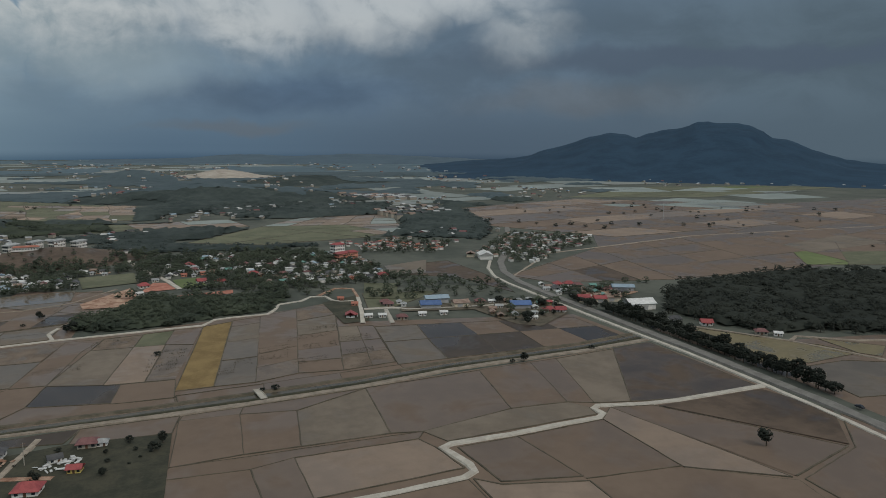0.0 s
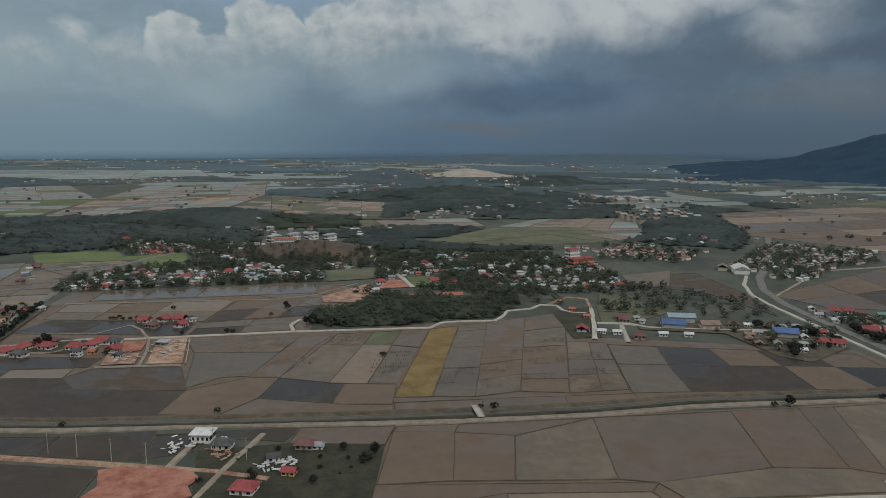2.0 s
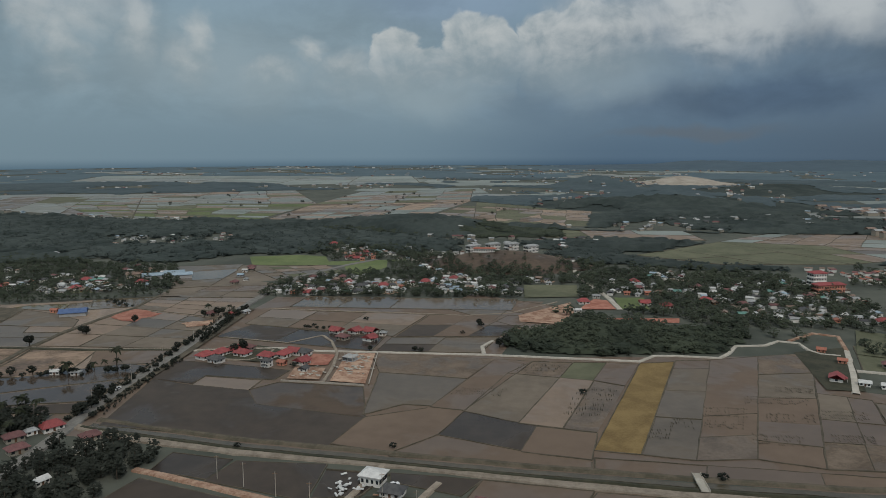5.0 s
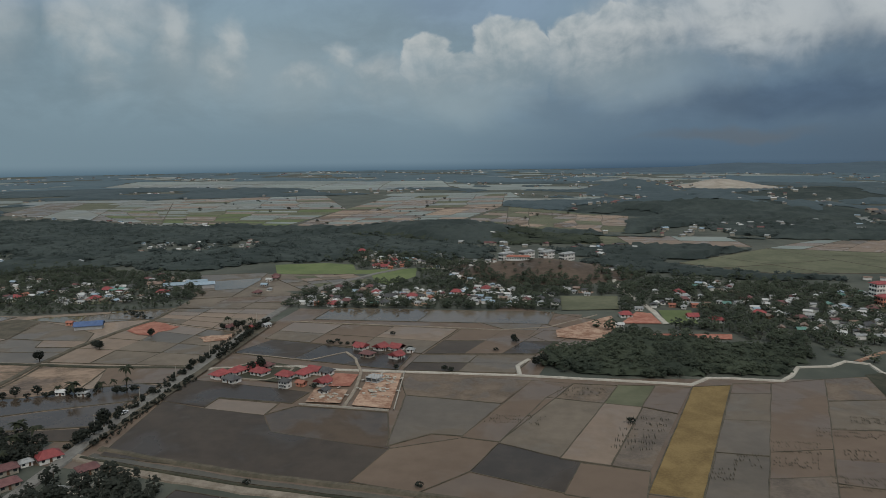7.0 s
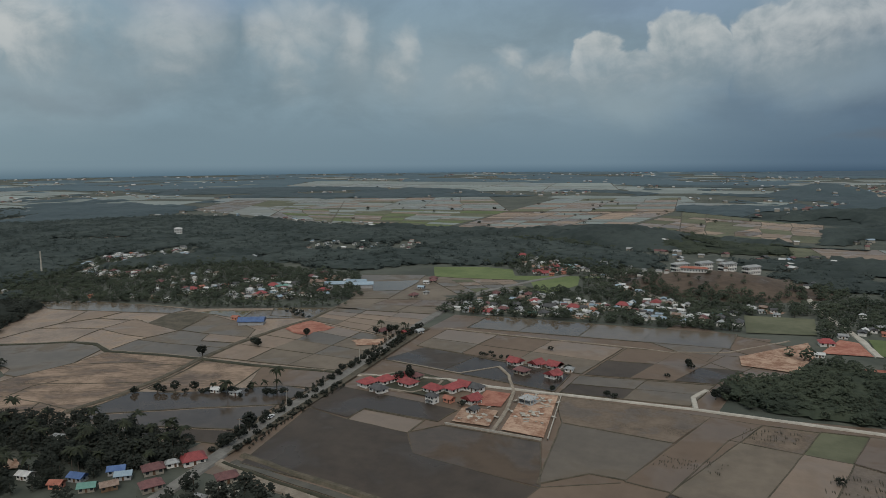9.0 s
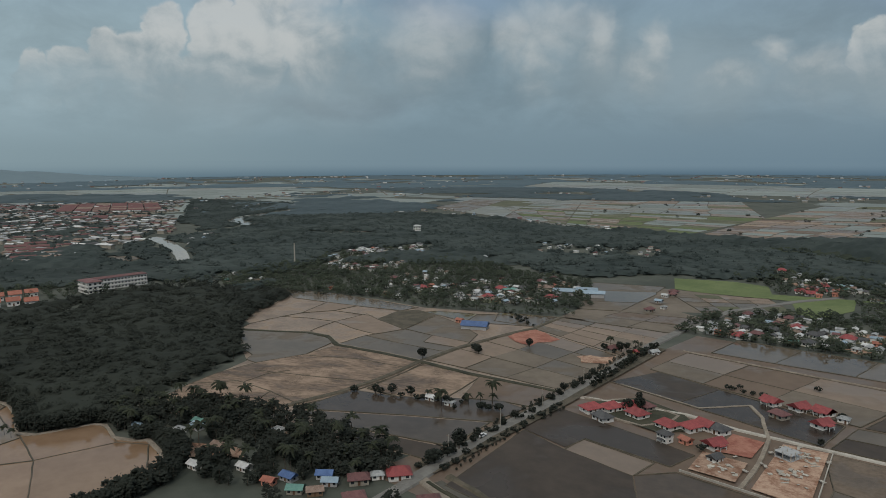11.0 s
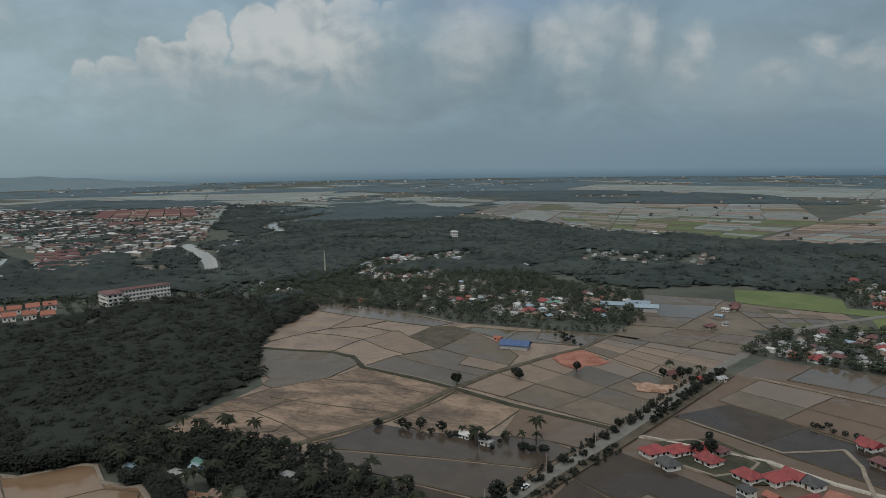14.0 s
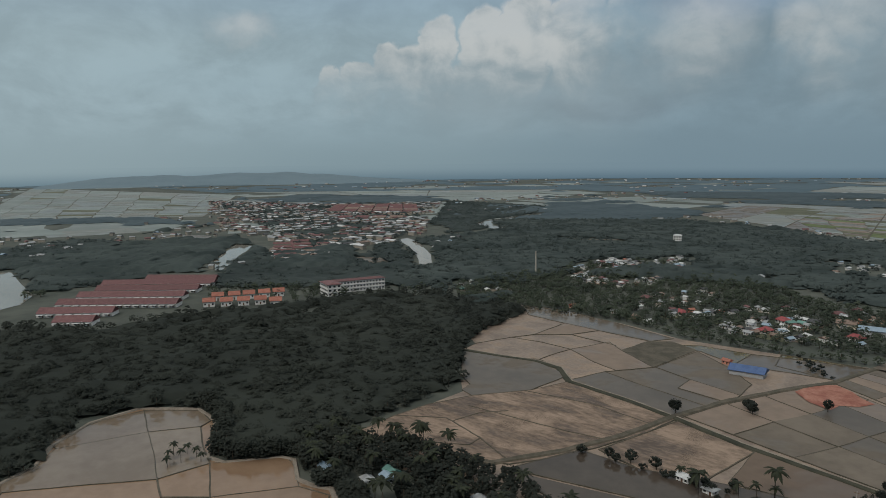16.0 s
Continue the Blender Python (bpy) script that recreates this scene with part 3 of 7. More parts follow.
# skyline hills, with haze painted into each base colour
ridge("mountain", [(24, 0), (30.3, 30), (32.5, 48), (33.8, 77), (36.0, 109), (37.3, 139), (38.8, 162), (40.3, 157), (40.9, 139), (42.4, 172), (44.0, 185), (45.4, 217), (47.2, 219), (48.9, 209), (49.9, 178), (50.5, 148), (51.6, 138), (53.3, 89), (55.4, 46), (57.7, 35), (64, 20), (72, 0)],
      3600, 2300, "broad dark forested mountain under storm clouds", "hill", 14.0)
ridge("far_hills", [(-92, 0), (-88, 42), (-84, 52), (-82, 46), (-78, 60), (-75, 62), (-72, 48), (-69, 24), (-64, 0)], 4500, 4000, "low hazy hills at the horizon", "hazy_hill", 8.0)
ridge("far_hills", [(-2, 0), (6, 16), (10, 38), (14, 30), (20, 44), (26, 26), (34, 0)], 4300, 3700, "low hills at the horizon, tinted dark haze blue", "blue_hill", 10.0)

# self-lit ring standing in for distance haze, land tint fading into sky colour
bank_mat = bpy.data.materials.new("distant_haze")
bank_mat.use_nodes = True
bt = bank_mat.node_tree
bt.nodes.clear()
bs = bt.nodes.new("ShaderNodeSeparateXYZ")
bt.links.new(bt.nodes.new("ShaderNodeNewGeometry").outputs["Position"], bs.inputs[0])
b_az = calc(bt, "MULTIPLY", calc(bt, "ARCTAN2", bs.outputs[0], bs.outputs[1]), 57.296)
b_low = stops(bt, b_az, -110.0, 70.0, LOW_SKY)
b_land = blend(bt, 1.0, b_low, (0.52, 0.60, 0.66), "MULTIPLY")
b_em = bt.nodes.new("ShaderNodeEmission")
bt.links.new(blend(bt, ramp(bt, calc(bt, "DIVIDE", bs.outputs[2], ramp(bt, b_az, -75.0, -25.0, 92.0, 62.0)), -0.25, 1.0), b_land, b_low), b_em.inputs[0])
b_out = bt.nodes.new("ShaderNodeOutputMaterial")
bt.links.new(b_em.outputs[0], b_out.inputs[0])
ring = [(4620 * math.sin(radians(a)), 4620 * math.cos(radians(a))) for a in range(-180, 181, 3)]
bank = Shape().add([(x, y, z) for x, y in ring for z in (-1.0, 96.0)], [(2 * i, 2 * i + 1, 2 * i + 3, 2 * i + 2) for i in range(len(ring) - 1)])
MAT["glowing_haze_ring"] = bank_mat
tagged(new("backdrop", bank.mesh("backdrop", bank_mat)), "glowing hazy blue distance where the plain meets the sky", "backdrop", "", "structure")

for base_kind, poly in [("mud", [(24, 318), (298, 322), (297, 236), (288, 100), (40, 100), (8, 230), (14, 260)]), ("orange", [(-350, 176), (-365, 189), (-384, 193), (-407, 207), (-418, 228), (-404, 253), (-386, 258), (-366, 256), (-345, 250), (-337, 255), (-332, 276), (-327, 280), (-310, 277), (-302, 281), (-297, 286), (-280, 284), (-264, 276), (-252, 228), (-280, 160)]), ("grey", [(-306, 588), (-222, 600), (-228, 655), (-250, 664), (-190, 702), (-236, 752), (-298, 744), (-366, 726), (-312, 622)]), ("mud", [(322, 345), (345, 345), (382, 290), (445, 275), (540, 198), (430, 100), (300, 100), (318, 240)]), ("mud", [(-208, 330), (298, 330), (298, 400), (160, 440), (160, 500), (-20, 470), (0, 620), (-210, 605)]), ("tan", [(-545, 512), (-505, 478), (-494, 434), (-452, 424), (-441, 410), (-395, 385), (-372, 375), (-362, 352), (-349, 319), (-338, 300), (-205, 352), (-222, 606), (-302, 592), (-400, 545), (-455, 540)]),
                        ("mud", [(330, 545), (352, 500), (462, 468), (640, 462), (1500, 480), (1620, 1020), (1250, 1010), (930, 1260), (590, 1150), (496, 900), (600, 770), (520, 655)])]:
    tagged(new("field", Shape().add([(x, y, 0.04) for x, y in poly], [tuple(range(len(poly)))]).mesh("field", MAT[base_kind])), "wide muddy ground under the fields", "field", "", "structure")
# the fields south of the canal
for kind, poly in [
    ("mud", [(28, 316), (54, 316), (51, 308), (26, 311)]), ("mud", [(54, 316), (113, 317), (75, 302), (51, 308)]),
    ("mud", [(26, 311), (51, 308), (45, 266), (18, 266)]), ("mud", [(51, 308), (75, 302), (67, 264), (45, 266)]),
    ("grey", [(75, 302), (113, 317), (104, 261), (67, 264)]), ("mud_dark", [(-106, 319), (-71, 322), (-69, 294), (-110, 302)]),
    ("mud", [(113, 317), (177, 318), (164, 264), (117, 257), (104, 261)]), ("mud", [(177, 318), (209, 318), (192, 260), (164, 264)]),
    ("mud", [(209, 318), (226, 318), (203, 254), (192, 260)]), ("grey", [(226, 318), (268, 320), (220, 248), (203, 254)]),
    ("brown", [(268, 320), (297, 322), (292, 239), (241, 242), (220, 248)]),
    ("mud", [(18, 266), (117, 257), (112, 251), (62, 255), (45, 252), (12, 257)]),
    ("mud_light", [(62, 255), (112, 251), (115, 241), (117, 220), (60, 221)]), ("mud", [(45, 252), (62, 255), (60, 221), (44, 226)]),
    ("mud", [(10, 257), (45, 252), (44, 226), (8, 232)]), ("grey", [(117, 257), (164, 263), (192, 259), (197, 250), (195, 242), (122, 244)]),
    ("mud", [(123, 237), (150, 236), (153, 196), (124, 205)]), ("mud", [(150, 236), (194, 236), (192, 187), (153, 194)]),
    ("mud_light", [(194, 236), (206, 246), (222, 163), (192, 186)]), ("mud", [(206, 246), (226, 240), (266, 172), (224, 163)]),
    ("brown", [(228, 238), (290, 234), (296, 200), (268, 173)]), ("mud", [(60, 212), (114, 211), (112, 170), (50, 170)]),
    ("mud_light", [(116, 211), (123, 203), (153, 192), (150, 150), (112, 160)]), ("mud", [(153, 192), (192, 185), (222, 160), (210, 120), (150, 150)]),
    ("mud", [(225, 160), (268, 170), (296, 196), (292, 130), (220, 120)]), ("mud_dark", [(-70, 318), (-46, 318), (-52, 300), (-68, 296)]),
    ("mud_dark", [(-46, 319), (-12, 319), (-18, 306), (-44, 312)]), ("mud", [(-12, 319), (27, 317), (22, 299), (-16, 304)]),
    ("mud_dark", [(-134, 300), (-82, 288), (-82, 262), (-142, 262)]), ("mud_dark", [(-134, 322), (-108, 320), (-110, 303), (-134, 306)]),
    # between the canal and the north path
    ("gold", [(28, 351), (46, 350), (76, 476), (57, 470)]), ("mud_light", [(14, 438), (31, 436), (16, 371), (-3, 374)]),
    ("stubble", [(31, 436), (46, 430), (30, 369), (16, 371)]), ("olive", [(21, 466), (39, 468), (31, 437), (14, 439)]),
    ("mud", [(39, 468), (56, 468), (46, 431), (31, 437)]), ("mud_dark", [(-35, 356), (-28, 384), (-4, 375), (5, 372), (0, 346)]),
    ("mud", [(0, 345), (5, 371), (30, 368), (27, 342)]), ("grey", [(-28, 384), (-3, 375), (14, 438), (-13, 441)]),
    ("stubble", [(-13, 441), (14, 439), (21, 465), (-1, 464)]), ("mud", [(-44, 387), (-28, 385), (-1, 464), (-22, 465)]),
    ("grey", [(-57, 388), (-44, 388), (-33, 429), (-80, 432), (-72, 372)]), ("stubble", [(-80, 432), (-33, 429), (-22, 465), (-93, 464)]),
    ("mud", [(-70, 370), (-45, 385), (-28, 384), (-35, 356), (-50, 336), (-76, 340)]), ("mud", [(-50, 336), (-35, 356), (0, 345), (27, 340), (27, 335), (-50, 333)]),
    ("mud_dark", [(-180, 342), (-76, 338), (-70, 369), (-124, 377), (-136, 394), (-168, 397), (-192, 402)]), ("brown", [(-124, 377), (-70, 370), (-82, 408), (-126, 408), (-136, 395)]),
    ("mud_light", [(-168, 397), (-136, 395), (-136, 410), (-168, 411)]),
    ("mud_dark", [(-194, 403), (-169, 399), (-168, 412), (-130, 411), (-128, 427), (-150, 430), (-196, 434)]),
]:
    plot(kind, poly, bunds=kind not in ("grass", "green"))
patchwork([(46, 350), (66, 348), (96, 482), (77, 478)], [], [0.32, 0.60, 0.88], ["stubble", "grey", "grey", "mud"], 3)
patchwork([(66, 348), (89, 353), (124, 494), (96, 482)], [], [0.17, 0.35, 0.80], ["mud", "stubble", "mud", "mud"], 4)
patchwork([(89, 353), (112, 348), (155, 505), (124, 494)], [], [0.13, 0.28, 0.50, 0.76], ["mud", "stubble", "mud", "grey"], 5)
patchwork([(112, 348), (142, 350), (158, 428), (136, 434)], [0.55], [0.3, 0.6], ["stubble", "grey", "mud"], 6)
patchwork([(142, 345), (292, 337), (292, 392), (158, 425)], [0.2, 0.42, 0.62, 0.82], [0.55], ["mud_dark", "mud", "mud_dark", "grey"], 7)
patchwork([(28, 333), (142, 335), (142, 344), (28, 344)], [0.35, 0.7], [], ["mud"], 8, 0.6)
# plain fields on the near side
patchwork([(-140, 100), (40, 100), (8, 232), (-142, 258)], [0.33, 0.66], [0.4, 0.75], ["mud_dark", "mud_dark", "mud"], 50)
patchwork([(-200, -120), (280, -120), (286, 98), (-200, 98)], [0.15, 0.3, 0.45, 0.6, 0.75, 0.88], [0.25, 0.5, 0.75], ["mud", "grey", "mud_light", "mud"], 51)
# fields beside the village road
patchwork([(-200, 484), (-95, 470), (-95, 500), (-190, 516)], [0.38], [], ["mud_dark", "mud"], 9)
patchwork([(-92, 470), (-32, 476), (-24, 512), (-90, 500)], [0.5], [0.5], ["mud_dark", "grey", "mud"], 10)
patchwork([(-196, 518), (-90, 503), (-80, 563), (-196, 562)], [0.3, 0.62], [0.45], ["mud_light", "grey", "mud_light", "mud"], 11)
patchwork([(-88, 503), (-24, 514), (0, 572), (-78, 564)], [0.36, 0.7], [0.5], ["mud", "mud_dark", "mud"], 12)
patchwork([(-186, 572), (-22, 586), (-20, 624), (-186, 610)], [0.22, 0.45, 0.7], [], ["grey", "pool", "mud", "pool"], 13)
patchwork([(-70, 585), (8, 520), (20, 600), (-60, 640)], [0.5], [0.5], ["grey", "mud"], 14)
# fields west of the village road
for kind, poly in [
    ("grey", [(-438, 409), (-398.7, 435.4), (-377.4, 436.2), (-368, 432), (-358, 406), (-363.8, 376), (-373.7, 375.6), (-380, 383.3), (-398, 387)]),
    ("tan_wet", [(-363.8, 376), (-358, 406), (-360.5, 430), (-294.7, 441.6), (-289, 422), (-285, 392), (-285, 366), (-287, 352), (-300, 342), (-306, 337), (-341, 303), (-348, 319), (-355, 332), (-362, 352)]),
    ("tan_wet", [(-283, 391), (-292.8, 440.8), (-254, 443.3), (-244, 408), (-262, 393)]), ("mud", [(-254, 443.3), (-242.4, 449.3), (-208, 451.5), (-208, 426), (-221, 423), (-239, 413.6)]),
    ("grey", [(-363, 433.5), (-366.3, 458), (-341, 460), (-298.4, 466.3), (-294.7, 441.6)]), ("grey", [(-366.3, 458), (-360.4, 488), (-335, 488.6), (-327.2, 473), (-300, 478.6), (-298.4, 466.3), (-341, 460)]),
    ("mud_light", [(-327.2, 473), (-335, 488.6), (-305.2, 491.5), (-300, 478.6)]), ("grey", [(-360.4, 488), (-374.3, 532), (-342, 523), (-315, 510), (-305.2, 491.5), (-335, 488.6)]),
    ("bund", [(-397, 494), (-406, 522), (-398.5, 535), (-376.7, 533.4), (-361, 486.5)]), ("ochre", [(-399, 519), (-383, 543.5), (-355.5, 555), (-344.8, 530.3), (-373.6, 534)]), ("pool", [(-355.5, 555), (-329, 573.6), (-303, 588.5), (-298, 554.6), (-319.7, 544.3), (-344.8, 530.3)]),
    ("pool", [(-541, 513), (-508, 530), (-451, 538), (-404, 541), (-406, 524), (-443.8, 513), (-472.5, 505.5), (-508, 497.5)]), ("mud_light", [(-472.5, 505.5), (-454.6, 468.7), (-443.5, 490), (-443.8, 513)]),
    ("tan", [(-403, 440), (-409.5, 456), (-413, 468.7), (-385, 464.4), (-366, 465), (-366, 458), (-363, 434), (-383, 440)]), ("mud_light", [(-413, 468.7), (-416, 500), (-397, 494), (-361, 486.5), (-366, 465), (-385, 464.4)]),
    ("tan", [(-451.6, 424), (-455, 451.7), (-434.7, 462.4), (-413, 468.7), (-409.5, 456), (-403, 440), (-421, 422), (-443, 411)]),
    ("dark_pool", [(-286, 384), (-262, 393), (-244, 408), (-221, 423), (-208, 422), (-207, 400), (-240, 380), (-284, 350)]),
    ("dark_pool", [(-284, 348), (-240, 378), (-208, 398), (-203, 368), (-250, 352)]), ("mud_dark", [(-204, 366), (-250, 351), (-240, 346), (-202, 352)]),
    # ponds by the wood
    ("pond", [(-413.6, 229.6), (-408, 212), (-397, 197), (-388.7, 193), (-381, 195.5), (-382.3, 212), (-383.8, 230)]), ("pond", [(-413.6, 229.6), (-383.8, 230), (-380.5, 251), (-386, 256), (-401.8, 254)]),
    ("pond", [(-381, 195.5), (-366, 189), (-354.7, 179.4), (-345.7, 180.5), (-340.3, 203.3), (-332.8, 230.8), (-360, 231), (-383.8, 230), (-382.3, 212)]), ("pond", [(-383.8, 230), (-360, 231), (-332.8, 230.8), (-338.5, 250), (-357, 249.5), (-380.5, 251)]),
    ("orange", [(-338.5, 250), (-332.8, 230.8), (-317, 231.2), (-309.3, 246.6)]), ("orange", [(-338.5, 250), (-309.3, 246.6), (-304, 276), (-318.6, 278.5), (-331, 278)]), ("orange", [(-309.3, 246.6), (-260, 230), (-266, 272), (-292.5, 284), (-304, 276)]),
    ("orange", [(-345.7, 180.5), (-290, 165), (-260, 230), (-309.3, 246.6), (-317, 231.2), (-332.8, 230.8), (-340.3, 203.3)]),
    # behind the red houses and by the far village
    ("green", [(-296, 746), (-322, 797), (-274, 816), (-241, 812), (-226, 778), (-168, 798), (-158, 753), (-169, 705), (-185, 715), (-205, 760), (-272, 746)]),
    ("grey", [(-366, 726), (-307, 750), (-300, 722), (-348, 690)]), ("pool", [(-348, 689), (-300, 721), (-296, 713), (-290, 672), (-326, 650)]), ("grey", [(-326, 649), (-290, 671), (-284, 636), (-312, 622)]),
    ("ochre", [(-333, 548), (-347, 570), (-305, 588), (-300, 553)]), ("olive", [(185, 525), (247, 510), (191, 472), (172, 476)]),
    ("brown", [(248, 631), (317, 640), (316, 555), (299, 480), (287, 555), (239, 595)]), ("ochre", [(348.6, 336), (374, 296), (388, 275), (394, 254), (350, 253), (324, 268), (329, 302)]),
    ("ochre", [(400, 284), (423, 256), (400, 244), (394, 254)]), ("grey", [(335, 250), (372, 248), (392, 236), (340, 202), (324, 206)]), ("grey", [(398, 234), (440, 250), (430, 180), (345, 196)]),
]:
    plot(kind, poly, bunds=kind not in ("grass", "green"))
patchwork([(-299, 447), (-208, 456), (-214, 526), (-300, 546)], [0.3, 0.62], [0.3, 0.55, 0.8], ["grey", "mud_light", "grey", "mud_light"], 15)
patchwork([(-300, 549), (-216, 530), (-222, 598), (-304, 588)], [0.33, 0.66], [0.25, 0.5, 0.75], ["mud_light", "grey", "mud_light"], 16)
patchwork([(-282, 634), (-286, 590), (-224, 600), (-228, 650)], [0.5], [0.5], ["grey", "mud"], 17)
for line in ([(-452, 424), (-455, 451.7), (-454.6, 468.7), (-443.5, 490), (-407, 498)], [(-508, 497.5), (-472.5, 505.5), (-443.8, 513), (-409, 524)], [(-455, 451.7), (-434.7, 462.4), (-413, 468.7)], [(-472.5, 505.5), (-454.6, 468.7)], [(-443.8, 513), (-443.5, 490)],
             [(-351.5, 368), (-307.7, 389), (-286, 402)], [(-358, 403), (-327, 421), (-293, 428.4)], [(-355, 332.6), (-341.5, 351.7), (-337, 352.4), (-314.5, 354.5), (-290, 353.7)], [(-337, 352.4), (-341, 368.6), (-337, 381)], [(-314.5, 354.5), (-310, 347), (-318.5, 335.7)]):
    strip("bund", line, 0.9, 0.4, "bund", "low earth bund between flooded fields", wob=0.25, step=5.0)
patchwork([(-290, 726), (-229, 664), (-186, 714), (-222, 758)], [0.2, 0.4, 0.6, 0.8], [0.25, 0.5, 0.75], ["grey", "mud_light", "olive", "brown", "grey"], 41)
# wide fields beyond the highway and the villages
patchwork([(334, 545), (352, 500), (462, 470), (510, 648)], [0.45], [0.4, 0.7], ["brown", "mud", "mud"], 18, 0.9)
patchwork([(462, 470), (700, 470), (780, 700), (510, 650)], [0.3, 0.6], [0.3, 0.55, 0.8], ["mud", "mud", "mud"], 19, 0.9)
patchwork([(640, 474), (720, 440), (900, 560), (760, 600)], [0.5], [0.5], ["green", "olive"], 20, 1.6)
patchwork([(700, 470), (1500, 500), (1600, 1000), (780, 700)], [0.2, 0.4, 0.6, 0.8], [0.25, 0.5, 0.75], ["mud", "mud", "grey"], 21, 1.1)
patchwork([(600, 720), (1200, 760), (1250, 1000), (500, 905)], [0.2, 0.4, 0.6, 0.8], [0.35, 0.7], ["mud", "mud", "mud_light"], 22, 1.0)
patchwork([(500, 905), (1240, 1000), (930, 1250), (600, 1150)], [0.25, 0.5, 0.75], [0.4, 0.7], ["mud", "mud_light", "mud"], 23, 1.2)
patchwork([(940, 1300), (1240, 1185), (2000, 1360), (1380, 1540)], [0.3, 0.6], [0.5], ["olive", "green", "olive"], 24, 2.0)
patchwork([(92, 872), (170, 822), (300, 840), (204, 999)], [0.5], [0.4], ["olive", "olive"], 25, 1.5)
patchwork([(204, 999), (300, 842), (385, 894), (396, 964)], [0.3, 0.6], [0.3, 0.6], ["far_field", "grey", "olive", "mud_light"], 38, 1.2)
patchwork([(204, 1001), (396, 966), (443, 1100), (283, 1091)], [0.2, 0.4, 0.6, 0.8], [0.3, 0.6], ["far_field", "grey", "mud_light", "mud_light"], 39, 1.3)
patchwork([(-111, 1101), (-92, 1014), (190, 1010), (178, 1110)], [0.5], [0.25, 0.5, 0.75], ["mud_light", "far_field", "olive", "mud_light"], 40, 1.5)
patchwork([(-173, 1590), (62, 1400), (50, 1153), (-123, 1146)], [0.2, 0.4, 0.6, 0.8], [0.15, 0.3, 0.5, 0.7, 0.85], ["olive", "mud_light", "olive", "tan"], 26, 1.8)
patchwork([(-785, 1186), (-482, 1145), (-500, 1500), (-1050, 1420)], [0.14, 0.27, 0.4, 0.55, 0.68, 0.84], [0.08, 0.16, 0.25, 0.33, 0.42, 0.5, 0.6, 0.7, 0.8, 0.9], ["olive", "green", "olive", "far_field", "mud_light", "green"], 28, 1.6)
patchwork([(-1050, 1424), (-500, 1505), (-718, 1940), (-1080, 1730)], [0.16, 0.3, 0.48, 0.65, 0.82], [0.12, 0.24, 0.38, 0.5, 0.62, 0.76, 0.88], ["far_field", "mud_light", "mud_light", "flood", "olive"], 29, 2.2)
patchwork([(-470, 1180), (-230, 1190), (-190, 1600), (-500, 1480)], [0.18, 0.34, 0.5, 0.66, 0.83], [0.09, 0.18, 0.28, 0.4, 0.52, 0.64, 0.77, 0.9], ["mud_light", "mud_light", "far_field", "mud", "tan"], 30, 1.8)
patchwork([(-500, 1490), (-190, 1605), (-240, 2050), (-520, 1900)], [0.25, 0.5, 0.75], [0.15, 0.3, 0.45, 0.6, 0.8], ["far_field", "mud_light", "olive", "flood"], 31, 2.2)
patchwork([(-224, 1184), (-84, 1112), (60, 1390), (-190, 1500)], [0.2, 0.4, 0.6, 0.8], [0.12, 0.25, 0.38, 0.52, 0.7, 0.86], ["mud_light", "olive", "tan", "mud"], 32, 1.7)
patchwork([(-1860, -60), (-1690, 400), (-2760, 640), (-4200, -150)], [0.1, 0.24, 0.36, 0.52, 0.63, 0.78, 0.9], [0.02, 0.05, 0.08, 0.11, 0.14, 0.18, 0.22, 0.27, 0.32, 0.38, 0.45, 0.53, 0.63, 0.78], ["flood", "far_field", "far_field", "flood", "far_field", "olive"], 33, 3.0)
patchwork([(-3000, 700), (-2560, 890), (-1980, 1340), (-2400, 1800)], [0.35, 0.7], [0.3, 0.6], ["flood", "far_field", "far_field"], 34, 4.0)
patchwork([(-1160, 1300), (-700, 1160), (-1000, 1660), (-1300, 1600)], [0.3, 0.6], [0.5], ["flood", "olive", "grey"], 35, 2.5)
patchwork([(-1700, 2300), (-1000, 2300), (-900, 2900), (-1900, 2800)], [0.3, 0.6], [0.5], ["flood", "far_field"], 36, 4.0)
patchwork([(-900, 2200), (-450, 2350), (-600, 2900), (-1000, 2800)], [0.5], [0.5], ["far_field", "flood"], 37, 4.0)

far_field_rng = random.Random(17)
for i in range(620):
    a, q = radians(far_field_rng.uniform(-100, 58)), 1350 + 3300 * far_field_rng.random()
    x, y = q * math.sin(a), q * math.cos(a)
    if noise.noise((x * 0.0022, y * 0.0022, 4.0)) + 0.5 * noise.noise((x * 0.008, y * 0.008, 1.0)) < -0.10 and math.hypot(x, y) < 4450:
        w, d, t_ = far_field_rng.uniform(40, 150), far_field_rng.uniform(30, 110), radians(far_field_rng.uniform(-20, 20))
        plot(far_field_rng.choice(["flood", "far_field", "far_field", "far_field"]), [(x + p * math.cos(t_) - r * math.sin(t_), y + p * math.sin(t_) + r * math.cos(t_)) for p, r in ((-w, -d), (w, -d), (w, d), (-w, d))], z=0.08)

